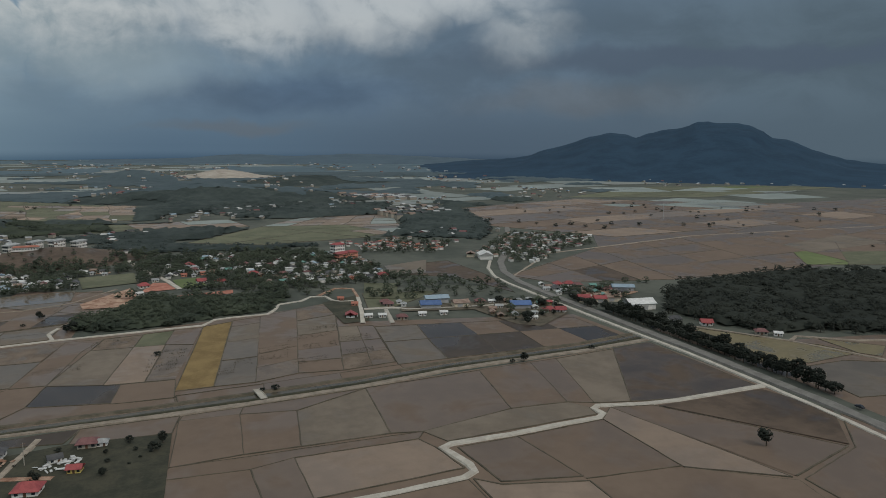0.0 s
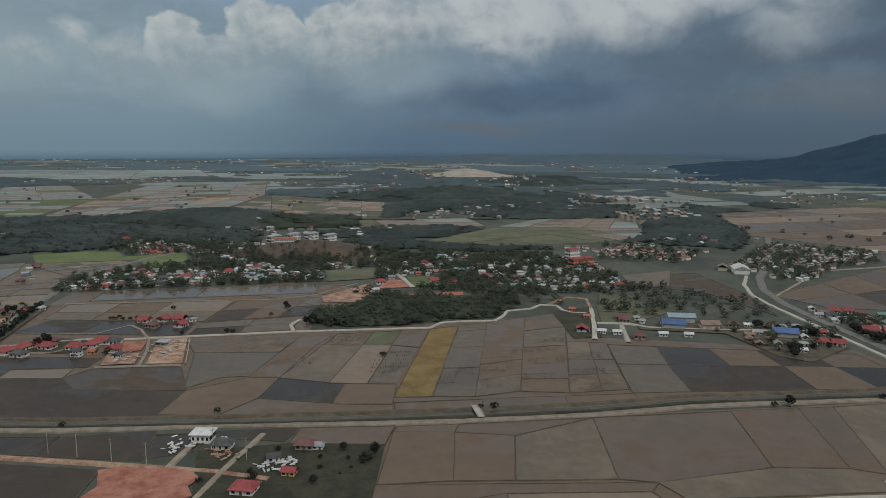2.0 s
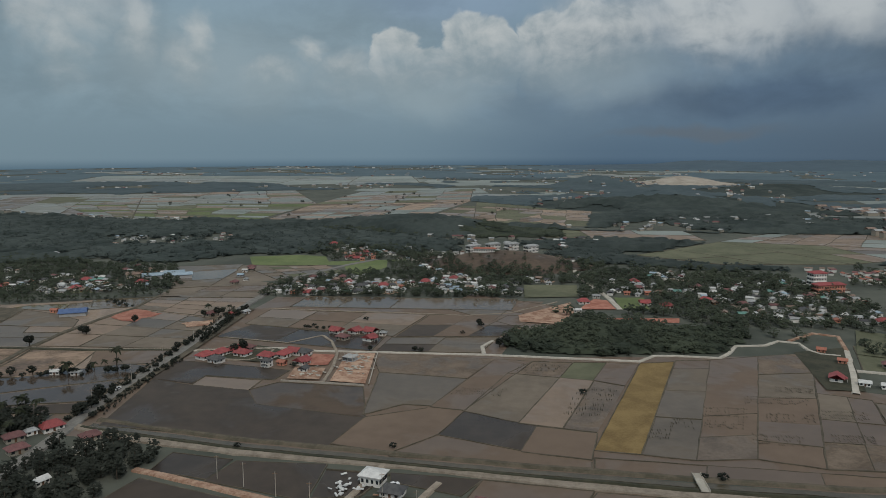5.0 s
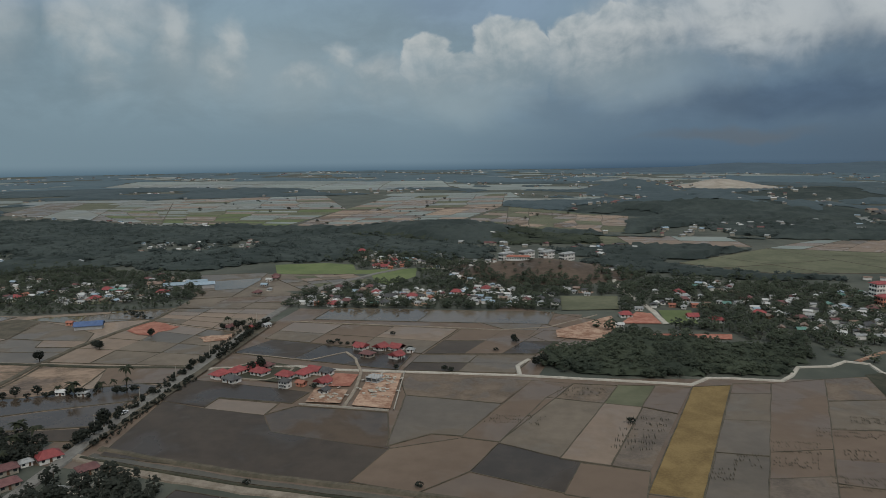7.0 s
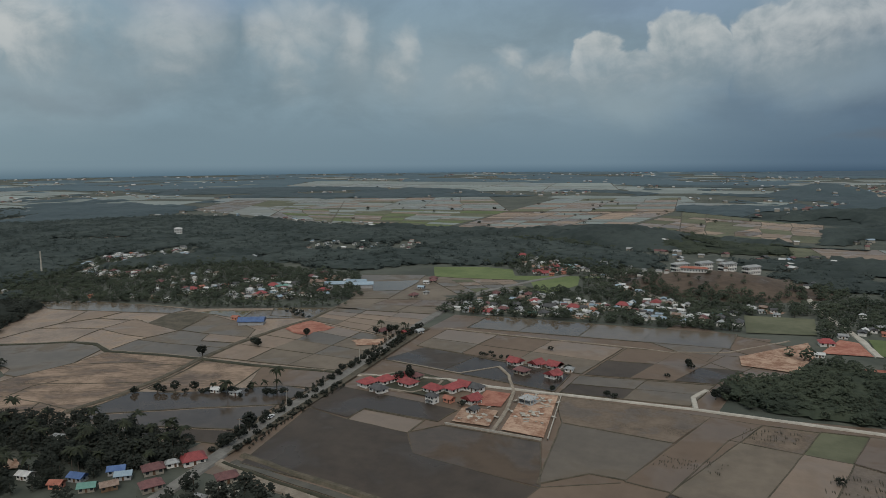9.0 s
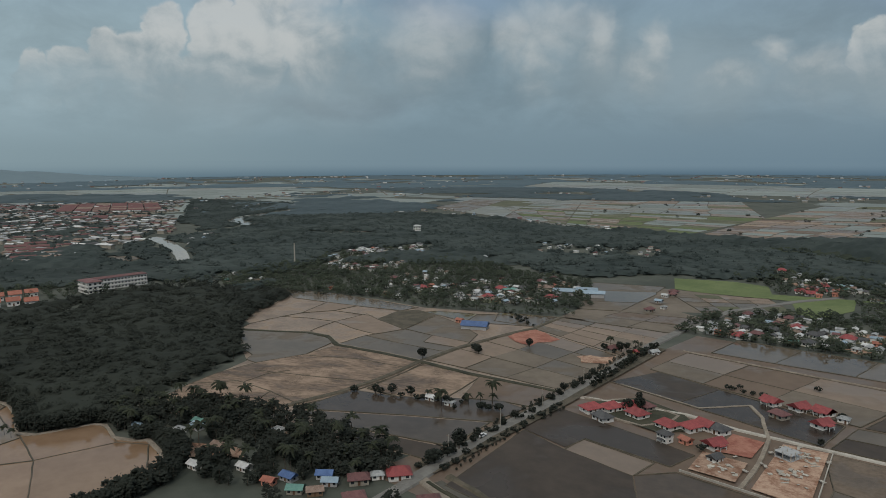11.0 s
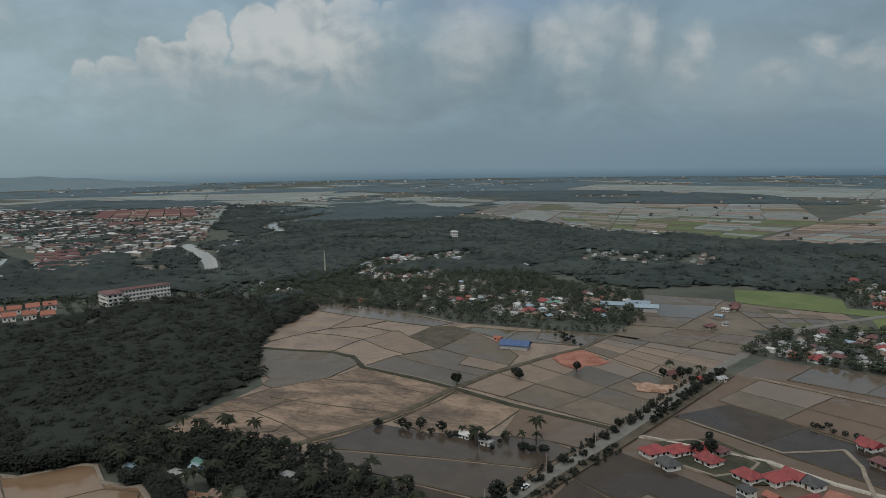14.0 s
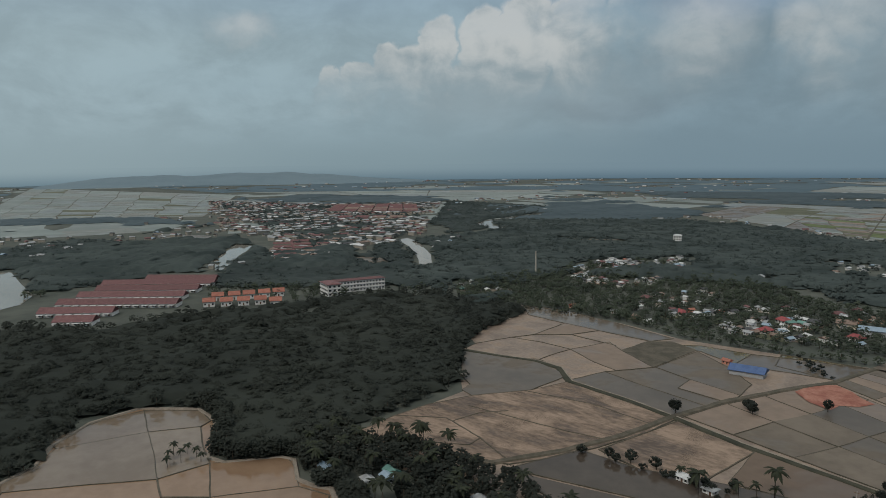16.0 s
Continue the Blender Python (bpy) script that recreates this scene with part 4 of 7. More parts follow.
# the wet strip, bare earth and yards
for kind, name, label, poly in [
    ("red_earth", "bare_earth", "freshly tipped red earth", [(-297, 519), (-300, 534), (-295, 546), (-284, 543), (-276, 538), (-268, 536), (-269, 526), (-274, 520), (-272, 511), (-284, 512)]),
    ("red_earth", "bare_earth", "cleared red earth beside a lane", [(-82, 287), (-74, 289), (-66, 286), (-58, 287), (-49, 283), (-44, 277), (-47, 271), (-44, 264), (-52, 258), (-63, 262), (-72, 258), (-82, 263), (-78, 274)]),
    ("tan_earth", "bare_earth", "sandy orange earth by the road", [(-239, 511), (-234, 518), (-227, 519), (-222, 526), (-219, 520), (-217, 510), (-224, 506), (-230, 502), (-234, 508)]),
    ("tan_earth", "building_plot", "walled building plot of orange earth", [(-124, 413), (-107, 414), (-110, 433), (-127, 432)]),
    ("tan_earth", "building_plot", "building plot of orange earth with rubble", [(-101, 413), (-82, 412), (-91, 464), (-107, 461)]),
    ("red_earth", "building_plot", "levelled red earth plot", [(-124, 436), (-111, 439), (-113, 458), (-126, 458)]),
    ("tan_earth", "bare_earth", "orange earth between houses", [(-16, 570), (20, 618), (24, 590), (13, 549), (-14, 552)]),
    ("red_earth", "bare_earth", "red earth yard", [(48, 630), (53, 600), (26, 596), (38, 634)]),
    ("green", "lawn", "small green playing field", [(54, 642), (77, 645), (77, 604), (56, 602)]),
    ("olive", "garden", "rough grass garden", [(-19, 682), (26, 689), (26, 640), (-15, 630)]),
    ("red_earth", "bare_earth", "long red earth strip behind the wood", [(45, 572), (94, 579), (92, 566), (44, 560)]),
    ("olive", "field", "rough pasture behind the houses", [(200, 563), (226, 550), (202, 497), (180, 506)]),
    ("grey", "pond", "wide muddy pool by the houses", [(246, 634), (299, 652), (268, 585), (236, 590)]),
    ("grass", "yard", "rough grass yard of the new houses", [(146, 505), (178, 520), (172, 490), (160, 440), (142, 440)]),
    ("tan_earth", "bare_earth", "red earth yard among coconut palms", [(-282, 296), (-262, 308), (-252, 304), (-270, 288)]),
    ("grass", "lawn", "mown grass between the red roofed houses", [(-172, 440), (-150, 438), (-136, 452), (-152, 466), (-176, 472), (-190, 452)]),
    ("grass", "verge", "dark weedy ground beside the houses", [(-50, 300), (-16, 304), (22, 298), (14, 240), (-60, 240), (-44, 262)]),
    ("bund", "yard", "dark trodden yard by the sheds", [(250, 465), (300, 445), (298, 405), (258, 380), (246, 392), (240, 440), (190, 455), (192, 466)]),
    ("tan_earth", "yard", "bare yard by the workshops", [(338, 420), (392, 440), (386, 460), (336, 452)]),
    ("bund", "verge", "grass and scrub along the road", [(-200, 345), (-189, 345), (-196, 440), (-208, 560), (-215, 560), (-208, 450)]),
]:
    plot(kind, poly, name, label, 0.42)
strip("river", [(-1560, 1330), (-1470, 1230), (-1390, 1130), (-1320, 1000), (-1265, 890), (-1228, 848), (-1170, 822), (-1113, 812)], 24, 0.3, "river", "muddy brown river in a bend", slope=0.98, wob=0, step=30)
plot("river", [(-1051, 622), (-1000, 616), (-956, 603), (-864, 576), (-779, 540), (-768, 520), (-830, 545), (-940, 580), (-1040, 600)], "river", "muddy brown river in a bend")
plot("river", [(-884, 311), (-849, 322), (-900, 342), (-968, 360), (-1060, 395), (-1110, 380), (-1000, 345)], "river", "muddy brown river in a bend")
plot("river", [(-975, 80), (-951, 118), (-858, 136), (-779, 153), (-737, 148), (-700, 120), (-780, 60), (-900, 30)], "river", "muddy brown river in a bend")
plot("grey", [(-1333, 280), (-1291, 320), (-1246, 362), (-1190, 352), (-1269, 279)], "pond", "narrow pale pond")
plot("grey", [(-900, 830), (-884, 842), (-860, 890), (-876, 880)], "pond", "narrow pale pond in the woods")
plot("grey", [(-882, 479), (-875, 518), (-836, 507), (-819, 480)], "pond", "small pond near the town")

# canal, roads and paths
strip("canal", [(300, 336), (253, 332), (164, 333), (115, 328), (63, 327), (0, 328), (-110, 333), (-155, 338), (-184, 342)], 3.4, 0.25, "water", "narrow canal of dull green water", slope=0.98)
strip("canal_bank", [(300, 341), (253, 337), (164, 338), (115, 333), (63, 332), (0, 333), (-110, 338), (-155, 343), (-184, 348)], 4.0, 0.9, "bund", "grassy canal bank", slope=0.4)
strip("canal_bank", [(298, 331), (253, 328), (164, 329), (115, 324), (63, 323), (0, 324), (-110, 329), (-155, 334), (-186, 339)], 3.0, 0.9, "grass", "grassy canal bank", slope=0.4)
strip("road", [(300, 327), (253, 324), (199, 325), (164, 325), (115, 320), (63, 319), (20, 320), (-42, 325), (-110, 326), (-155, 331), (-192, 340)], 4.6, 0.6, "gravel", "pale dirt road along the canal", slope=0.85)
strip("highway", [(282, 60), (294, 150), (302, 206), (305, 241), (310, 295), (313, 349), (317, 409), (320, 463), (325, 514), (338, 563), (362, 610), (394, 655), (440, 720), (520, 860)], 7.4, 0.9, "asphalt", "two-lane asphalt highway on a low bank", slope=0.85, wob=0.0)
strip("track", [(268, 60), (284, 150), (293, 206), (297, 241), (302, 295), (303, 325), (304, 349), (307, 409), (310, 463), (313, 514), (318, 545), (334, 586), (357, 622)], 3.4, 0.7, "concrete", "pale concrete track beside the highway", slope=0.8)
strip("path", [(40, 216), (87, 213), (113, 213), (119, 216), (120, 222), (118, 234), (117, 239), (122, 241), (148, 239), (176, 239), (193, 238), (198, 241), (198, 248), (202, 250), (222, 243), (241, 240), (298, 237)], 3.8, 0.6, "concrete", "winding pale concrete farm path", slope=0.75, wob=0.1)
strip("path", [(-205, 451), (-190, 456), (-150, 466), (-126, 464), (-92, 467), (-31, 472), (37, 473), (57, 473), (66, 485), (77, 487), (102, 487), (109, 497), (116, 513), (134, 518), (144, 529), (155, 526), (156, 511), (160, 504), (170, 502)], 2.4, 0.6, "concrete", "narrow pale path along the wood's edge", slope=0.75, wob=0.15)
strip("path", [(-29, 473), (-32, 488), (-27, 502)], 2.6, 0.6, "concrete", "short pale path into the wood", slope=0.75)
strip("road", [(-180, 230), (-186, 300), (-190, 330), (-194, 352), (-199, 385), (-204, 446), (-208, 480), (-215, 527), (-220, 567), (-224, 620), (-224, 690), (-200, 760), (-180, 800)], 6.4, 0.7, "asphalt", "narrow asphalt village road", slope=0.85, wob=0.1)
strip("lane", [(-443, 410), (-421, 422), (-401, 436), (-383, 440), (-368, 434), (-360, 431), (-327, 438), (-295, 442), (-262, 444), (-208, 453)], 4.2, 0.6, "grass", "earth lane with a drain across the fields", slope=0.6)
strip("path", [(-443, 411.6), (-421, 423.6), (-401, 437.6), (-383, 441.6), (-368, 435.6), (-360, 432.6), (-327, 439.6), (-295, 443.6), (-262, 445.6), (-208, 454.4)], 1.1, 0.72, "gravel", "narrow pale footpath along a field drain", slope=0.7, wob=0.15)
strip("lane", [(-340, 306), (-322, 330), (-305, 337), (-291, 346), (-288, 378), (-290, 407), (-298, 444), (-302, 481), (-301, 521), (-298, 549), (-304, 589)], 4.5, 0.8, "bund", "grassy earth lane between fields", slope=0.6)
strip("lane", [(-350, 176), (-365, 189), (-384, 193), (-407, 207), (-418, 228), (-404, 253), (-386, 258), (-366, 256), (-345, 250), (-337, 255), (-332, 276), (-327, 280), (-310, 277), (-302, 281), (-297, 286), (-280, 284), (-264, 276), (-252, 228)], 2.2, 0.7, "gravel", "pale earth lane round the ponds", slope=0.6)
strip("drive", [(-204, 452), (-189, 455), (-180, 466), (-160, 464), (-152, 462), (-151, 452), (-158, 440), (-176, 440)], 1.8, 0.65, "gravel", "pale concrete drive between the houses", slope=0.75)
strip("drive", [(-104, 411), (-107, 435), (-113, 462), (-124, 485), (-134, 497)], 2.0, 0.66, "gravel", "concrete estate lane", slope=0.8)
strip("lane", [(-140, 306), (-108, 299), (-71, 290), (-40, 282), (-20, 274)], 3.6, 0.6, "tan_earth", "red earth track", slope=0.7)
strip("lane", [(-50, 324), (-58, 286)], 3.0, 0.6, "gravel", "grey dirt lane to the houses", slope=0.7)
strip("lane", [(-27, 314), (-38, 280), (-44, 258)], 3.0, 0.62, "gravel", "grey dirt lane to the houses", slope=0.7)
strip("lane", [(350, 340), (379, 288), (396, 235), (410, 180)], 2.6, 0.6, "gravel", "pale track between fields", slope=0.7)
strip("lane", [(379, 288), (392, 294), (418, 271), (470, 250)], 2.6, 0.62, "gravel", "pale track between fields", slope=0.7)
strip("lane", [(150, 530), (171, 552), (184, 546), (177, 513)], 3.0, 0.6, "tan_earth", "orange earth lane", slope=0.7)
strip("lane", [(177, 513), (166, 474), (154, 436)], 3.6, 0.62, "concrete", "pale estate lane", slope=0.7)
strip("lane", [(168, 474), (189, 470), (197, 460), (240, 450), (300, 440)], 3.4, 0.64, "concrete", "pale estate lane", slope=0.7)
strip("lane", [(182, 466), (172, 428)], 3.4, 0.62, "concrete", "pale estate lane", slope=0.7)
strip("road", [(-830, 442), (-760, 430), (-722, 439)], 5, 0.5, "concrete", "pale road to the town", slope=0.8)
strip("road", [(-240, 1000), (-190, 900), (-140, 800), (-100, 740), (-60, 700)], 5, 0.5, "concrete", "pale village road", slope=0.8)
strip("road", [(20, 800), (30, 720), (50, 640), (56, 600)], 4.5, 0.5, "concrete", "pale village road", slope=0.8)
strip("path", [(-200, 565), (-153, 564), (-95, 566), (-52, 565), (-22, 578), (10, 620)], 1.3, 0.5, "gravel", "narrow pale footpath between fields", slope=0.6)
strip("path", [(-194, 484), (-150, 478), (-134, 498)], 1.5, 0.5, "gravel", "narrow pale footpath between fields", slope=0.6)
strip("path", [(334, 540), (440, 640), (700, 690), (1066, 664)], 2.4, 0.5, "gravel", "long pale track across the plain", slope=0.6)
strip("wall", [(-126, 410), (-82, 410)], 0.4, 0.9, "concrete", "low pale wall round the building plots", slope=0.9, wob=0)
strip("wall", [(-80, 411), (-90, 466)], 0.4, 0.9, "concrete", "low pale wall round the building plots", slope=0.9, wob=0)


# ---- trees ----
PHI = (1 + 5 ** 0.5) / 2
ICO_V = np.array([(-1, PHI, 0), (1, PHI, 0), (-1, -PHI, 0), (1, -PHI, 0), (0, -1, PHI), (0, 1, PHI), (0, -1, -PHI), (0, 1, -PHI), (PHI, 0, -1), (PHI, 0, 1), (-PHI, 0, -1), (-PHI, 0, 1)]) / 1.902
ICO_F = np.array([(0, 11, 5), (0, 5, 1), (0, 1, 7), (0, 7, 10), (0, 10, 11), (1, 5, 9), (5, 11, 4), (11, 10, 2), (10, 7, 6), (7, 1, 8)]
                 + [(3, 9, 4), (3, 4, 2), (3, 2, 6), (3, 6, 8), (3, 8, 9), (4, 9, 5), (2, 4, 11), (6, 2, 10), (8, 6, 7), (9, 8, 1)])
OCT_V = np.array([(1, 0, 0), (-1, 0, 0), (0, 1, 0), (0, -1, 0), (0, 0, 1), (0, 0, -1)], float)
OCT_F = np.array([(0, 2, 4), (2, 1, 4), (1, 3, 4), (3, 0, 4), (2, 0, 5), (1, 2, 5), (3, 1, 5), (0, 3, 5)])


DOME_V = np.array([(math.cos(a), math.sin(a), -0.35) for a in np.arange(5) * 1.2566] + [(0, 0, 0.75)])
DOME_F = np.array([(i, (i + 1) % 5, 5) for i in range(5)])


def crown_arrays(seed, h, r, clumps, sprays, base=0.35, simple=False):
    """Clumps and loose sprays of leaves through an uneven crown."""
    g = np.random.RandomState(seed)
    vs, fs, k = [], [], 0
    bv, bf = (DOME_V, DOME_F) if simple else (ICO_V, ICO_F)
    lean = g.uniform(-0.15, 0.15, 2)
    for i in range(clumps):
        d = g.normal(size=3)
        d /= np.linalg.norm(d)
        q = g.uniform(0.35, 1.0) ** 0.5
        c = np.array((d[0] * r * q, d[1] * r * q, h * base + (h * (1 - base)) * (0.5 + 0.5 * d[2] * q)))
        c[:2] += lean * c[2]
        s = r * (g.uniform(0.2, 0.36) if clumps > 30 else g.uniform(0.24, 0.46) if clumps > 9 else g.uniform(0.4, 0.62))
        vs.append(bv * s * (1, 1, 0.72) * g.uniform(0.7, 1.3, (len(bv), 1)) + c)
        fs.append(bf + k)
        k += len(bv)
    for i in range(sprays):
        d = g.normal(size=3)
        d /= np.linalg.norm(d)
        c = np.array((d[0] * r * 1.12, d[1] * r * 1.12, h * base + (h * (1 - base)) * (0.5 + 0.54 * d[2])))
        c[:2] += lean * c[2]
        s = r * g.uniform(0.08, 0.2)
        vs.append(c + g.uniform(-1, 1, (4, 3)) * s)
        fs.append(np.array([(0, 1, 2), (1, 3, 2)]) + k)
        k += 4
    return np.concatenate(vs), np.concatenate(fs)


def trunk_shape(h, r, seed, limbs=4):
    g, s = random.Random(seed), Shape()
    s.tube((0, 0, -0.3), (0.1, 0, h * 0.25), r * 1.4, r, 6).tube((0.1, 0, h * 0.25), (0, 0.1, h * 0.62), r, r * 0.5, 6)
    for i in range(limbs):
        a = 2 * math.pi * i / limbs + g.uniform(-0.4, 0.4)
        s.tube((0.05, 0.05, h * g.uniform(0.3, 0.45)), (math.cos(a) * h * 0.24, math.sin(a) * h * 0.24, h * g.uniform(0.58, 0.75)), r * 0.5, r * 0.18, 5)
    return s


def palm_arrays(seed, h):
    """The fronds of a coconut palm: drooping blades of leaflets in two rows."""
    g = np.random.RandomState(seed)
    vs, fs, k = [], [], 0
    for i in range(15):
        a, up, ln = 2 * math.pi * i / 15 + g.uniform(-0.2, 0.2), g.uniform(-0.1, 0.95), g.uniform(3.4, 4.6)
        out, side = np.array((math.cos(a), math.sin(a), 0)), np.array((-math.sin(a), math.cos(a), 0))
        mids = [np.array((0, 0, h)) + out * ln * t_ + np.array((0, 0, 1)) * (up * ln * t_ - 1.25 * ln * t_ * t_ * 0.62) for t_ in np.linspace(0, 1, 6)]
        for m0, m1, w0, w1 in zip(mids, mids[1:], (0.15, 0.7, 0.85, 0.7, 0.45), (0.7, 0.85, 0.7, 0.45, 0.05)):
            for sg in (-1, 1):
                dn = np.array((0, 0, -0.35))
                vs.append(np.array((m0, m1, m0 + (sg * side + dn) * w0, m1 + (sg * side + dn) * w1)))
                fs.append(np.array([(0, 1, 2), (1, 3, 2)]) + k)
                k += 4
    return np.concatenate(vs), np.concatenate(fs)


def tree_kind(name, label, seed, h, r, clumps, sprays, palm=False):
    ob = thing(name, label, "tree")
    if palm:
        s, x = Shape(), 0.0
        for i in range(5):
            nx = x + 0.12 * i * 0.5
            s.tube((x, 0, h * i / 5 - 0.2), (nx, 0, h * (i + 1) / 5), 0.24 - 0.02 * i, 0.22 - 0.02 * i, 6)
            x = nx
        v, f = palm_arrays(seed, h)
        v = v + np.array((x, 0, 0))
        part("trunk", s, "bark", ob)
        part("crown", array_mesh("crown", v, f, MAT["palm"]), "palm", ob, "drooping feathered fronds")
    else:
        part("trunk", trunk_shape(h, 0.035 * h, seed), "bark", ob)
        v, f = crown_arrays(seed, h, r, clumps, sprays)
        part("crown", array_mesh("crown", v, f, MAT["leaf"]), "leaf", ob, "dark leafy crown")
    return ob


TREES = [tree_kind("tree", "dark green broadleaf tree with a rounded crown", 1, 6.2, 2.6, 46, 130), tree_kind("tree", "tall dark broadleaf tree with a ragged crown", 2, 8.2, 2.8, 52, 150),
         tree_kind("tree", "wide spreading dark green tree", 3, 5.6, 3.1, 50, 150), tree_kind("tree", "small dense tree beside the fields", 4, 4.2, 1.8, 34, 90)]
PALMS = [tree_kind("coconut_palm", "slender coconut palm with drooping fronds", 11, 11.0, 0, 0, 0, True), tree_kind("coconut_palm", "shorter coconut palm with drooping fronds", 12, 8.0, 0, 0, 0, True)]
BUSHES = [tree_kind("bush", "low dark green bush beside the fields", 21, 2.2, 1.4, 16, 50)]
used = set()
tree_rng = random.Random(5)


def plant(kinds, x, y, size=None):
    """Puts the first of a kind in place, and copies after that."""
    ob = tree_rng.choice(kinds)
    k = size or tree_rng.uniform(0.75, 1.25)
    m = Matrix.Translation((x, y, land(x, y))) @ Matrix.Rotation(tree_rng.uniform(0, 6.28), 4, "Z") @ Matrix.Scale(k, 4)
    if ob.name in used:
        return copy_thing(ob, m)
    used.add(ob.name)
    ob.matrix_basis = m @ Matrix.Scale(1 / k, 4)
    return ob


def plant_line(kinds, pts, step, spread, seed, small=0.75, big=1.25):
    for x, y in resample(pts, step, spread, seed):
        plant(kinds, x, y, tree_rng.uniform(small, big))


def canopy(full, cell, top, g):
    """A billowing sheet of leaves over square cells, two by two in each, falling to the ground at its edges."""
    fine_, half = {(2 * i + a, 2 * j + b) for i, j in full for a in (0, 1) for b in (0, 1)}, cell / 2
    node, sv, sf = {}, [], []
    for i, j in sorted(fine_):
        ring_ = []
        for p in ((i, j), (i + 1, j), (i + 1, j + 1), (i, j + 1)):
            if p not in node:
                rim_ = not all((p[0] - a, p[1] - b) in fine_ for a in (0, 1) for b in (0, 1))
                x, y = (p[0] + g.uniform(-0.35, 0.35)) * half, (p[1] + g.uniform(-0.35, 0.35)) * half
                h = top * (g.uniform(0.05, 0.5) if rim_ else 0.92 + 0.34 * noise.noise((x * 0.05, y * 0.05, 1.0)) + g.uniform(-0.10, 0.10))
                node[p] = len(sv)
                sv.append((x, y, land(x, y) + h))
            ring_.append(node[p])
        sf += [(ring_[0], ring_[1], ring_[2]), (ring_[0], ring_[2], ring_[3])]
    return sv, sf


def forest(name, label, pts, kinds, seed, lo, hi, material="leaf", trunks=True, sheet=0.0, cell=8.0, keep=1.0):
    """A wood too dense to count: crowns in one mesh, trunks in another."""
    g = np.random.RandomState(seed)
    pick = g.randint(0, len(kinds), len(pts))
    vs, fs, k = [], [], 0
    tv, tf, tk = [], [], 0
    stem_v = np.array([(math.cos(a) * r, math.sin(a) * r, z) for z, r in ((-0.5, 0.28), (6.0, 0.16)) for a in (0, 2.1, 4.2)])
    stem_f = np.array([(0, 1, 4), (0, 4, 3), (1, 2, 5), (1, 5, 4), (2, 0, 3), (2, 3, 5)])
    for (x, y), i in zip(pts, pick):
        if g.uniform() > keep:
            continue
        v, f = kinds[i]
        a, s, t_ = g.uniform(0, 6.28), g.uniform(lo, hi), g.uniform(0.88, 1.06)
        ca, sa = math.cos(a) * s, math.sin(a) * s
        base_z = land(x, y)
        vs.append(np.stack((v[:, 0] * ca - v[:, 1] * sa + x, v[:, 0] * sa + v[:, 1] * ca + y, v[:, 2] * s * t_ + base_z), 1))
        fs.append(f + k)
        k += len(v)
        if trunks:
            tv.append(stem_v * (s, s, s) + (x, y, base_z))
            tf.append(stem_f + tk)
            tk += 6
    ob = thing(name, label, "forest", "", "stuff")
    if sheet:
        near_ = {(int(x // cell), int(y // cell)) for x, y in pts}
        round_ = {(i + di, j + dj) for i, j in near_ for di in (-1, 0, 1) for dj in (-1, 0, 1)}
        full = {c for c in round_ if sum((c[0] + i, c[1] + j) in near_ for i in (-1, 0, 1) for j in (-1, 0, 1)) >= 6}
        top = float(np.mean([v[:, 2].max() for v, _ in kinds])) * (lo + hi) / 2
        sv, sf = canopy(full, cell, top * sheet, g)
        if sf:
            tagged(part("undergrowth", array_mesh("undergrowth", sv, sf, MAT[material]), material, ob), kind="stuff")
    tagged(part("crowns", array_mesh("crowns", np.concatenate(vs), np.concatenate(fs), MAT[material]), material, ob), kind="stuff")
    if trunks:
        tagged(part("trunks", array_mesh("trunks", np.concatenate(tv), np.concatenate(tf), MAT["bark"]), "bark", ob), kind="stuff")
    return ob


MID = [crown_arrays(30 + i, h, r, 32, 16, 0.18, True) for i, (h, r) in enumerate(((8.5, 4.1), (9.6, 3.8), (7.6, 4.6), (10.2, 4.2), (7.2, 3.8)))]
PALM_MID = [palm_arrays(50 + i, h) for i, h in enumerate((10, 12, 8.5))]
FAR = [crown_arrays(60 + i, h, r, 16, 10, 0.10, True) for i, (h, r) in enumerate(((6.2, 5.4), (7.2, 5.0), (5.6, 6.0)))]
RIVERS = [[(-1400, 1140), (-1262, 893), (-1225, 845), (-1106, 812), (-1060, 700), (-1040, 612), (-930, 585), (-850, 562), (-780, 530)], [(-866, 317), (-960, 350), (-1080, 385)], [(-710, 128), (-800, 105), (-900, 80), (-1000, 60)], [(-960, 104), (-850, 128), (-750, 134)], [(-740, 96), (-820, 76), (-900, 56)], [(-1310, 290), (-1250, 352)], [(-860, 495), (-820, 490)], [(-930, 810), (-850, 860)]]


def wet(x, y, margin=17.0):
    return any(math.hypot(x - a, y - b) < margin for line in RIVERS for a, b in resample(line, 25))


FINE = [crown_arrays(90 + i, h, r, 56, 36, 0.12, True) for i, (h, r) in enumerate(((7.5, 2.7), (9, 2.5), (6.5, 3.0), (8, 2.4)))]

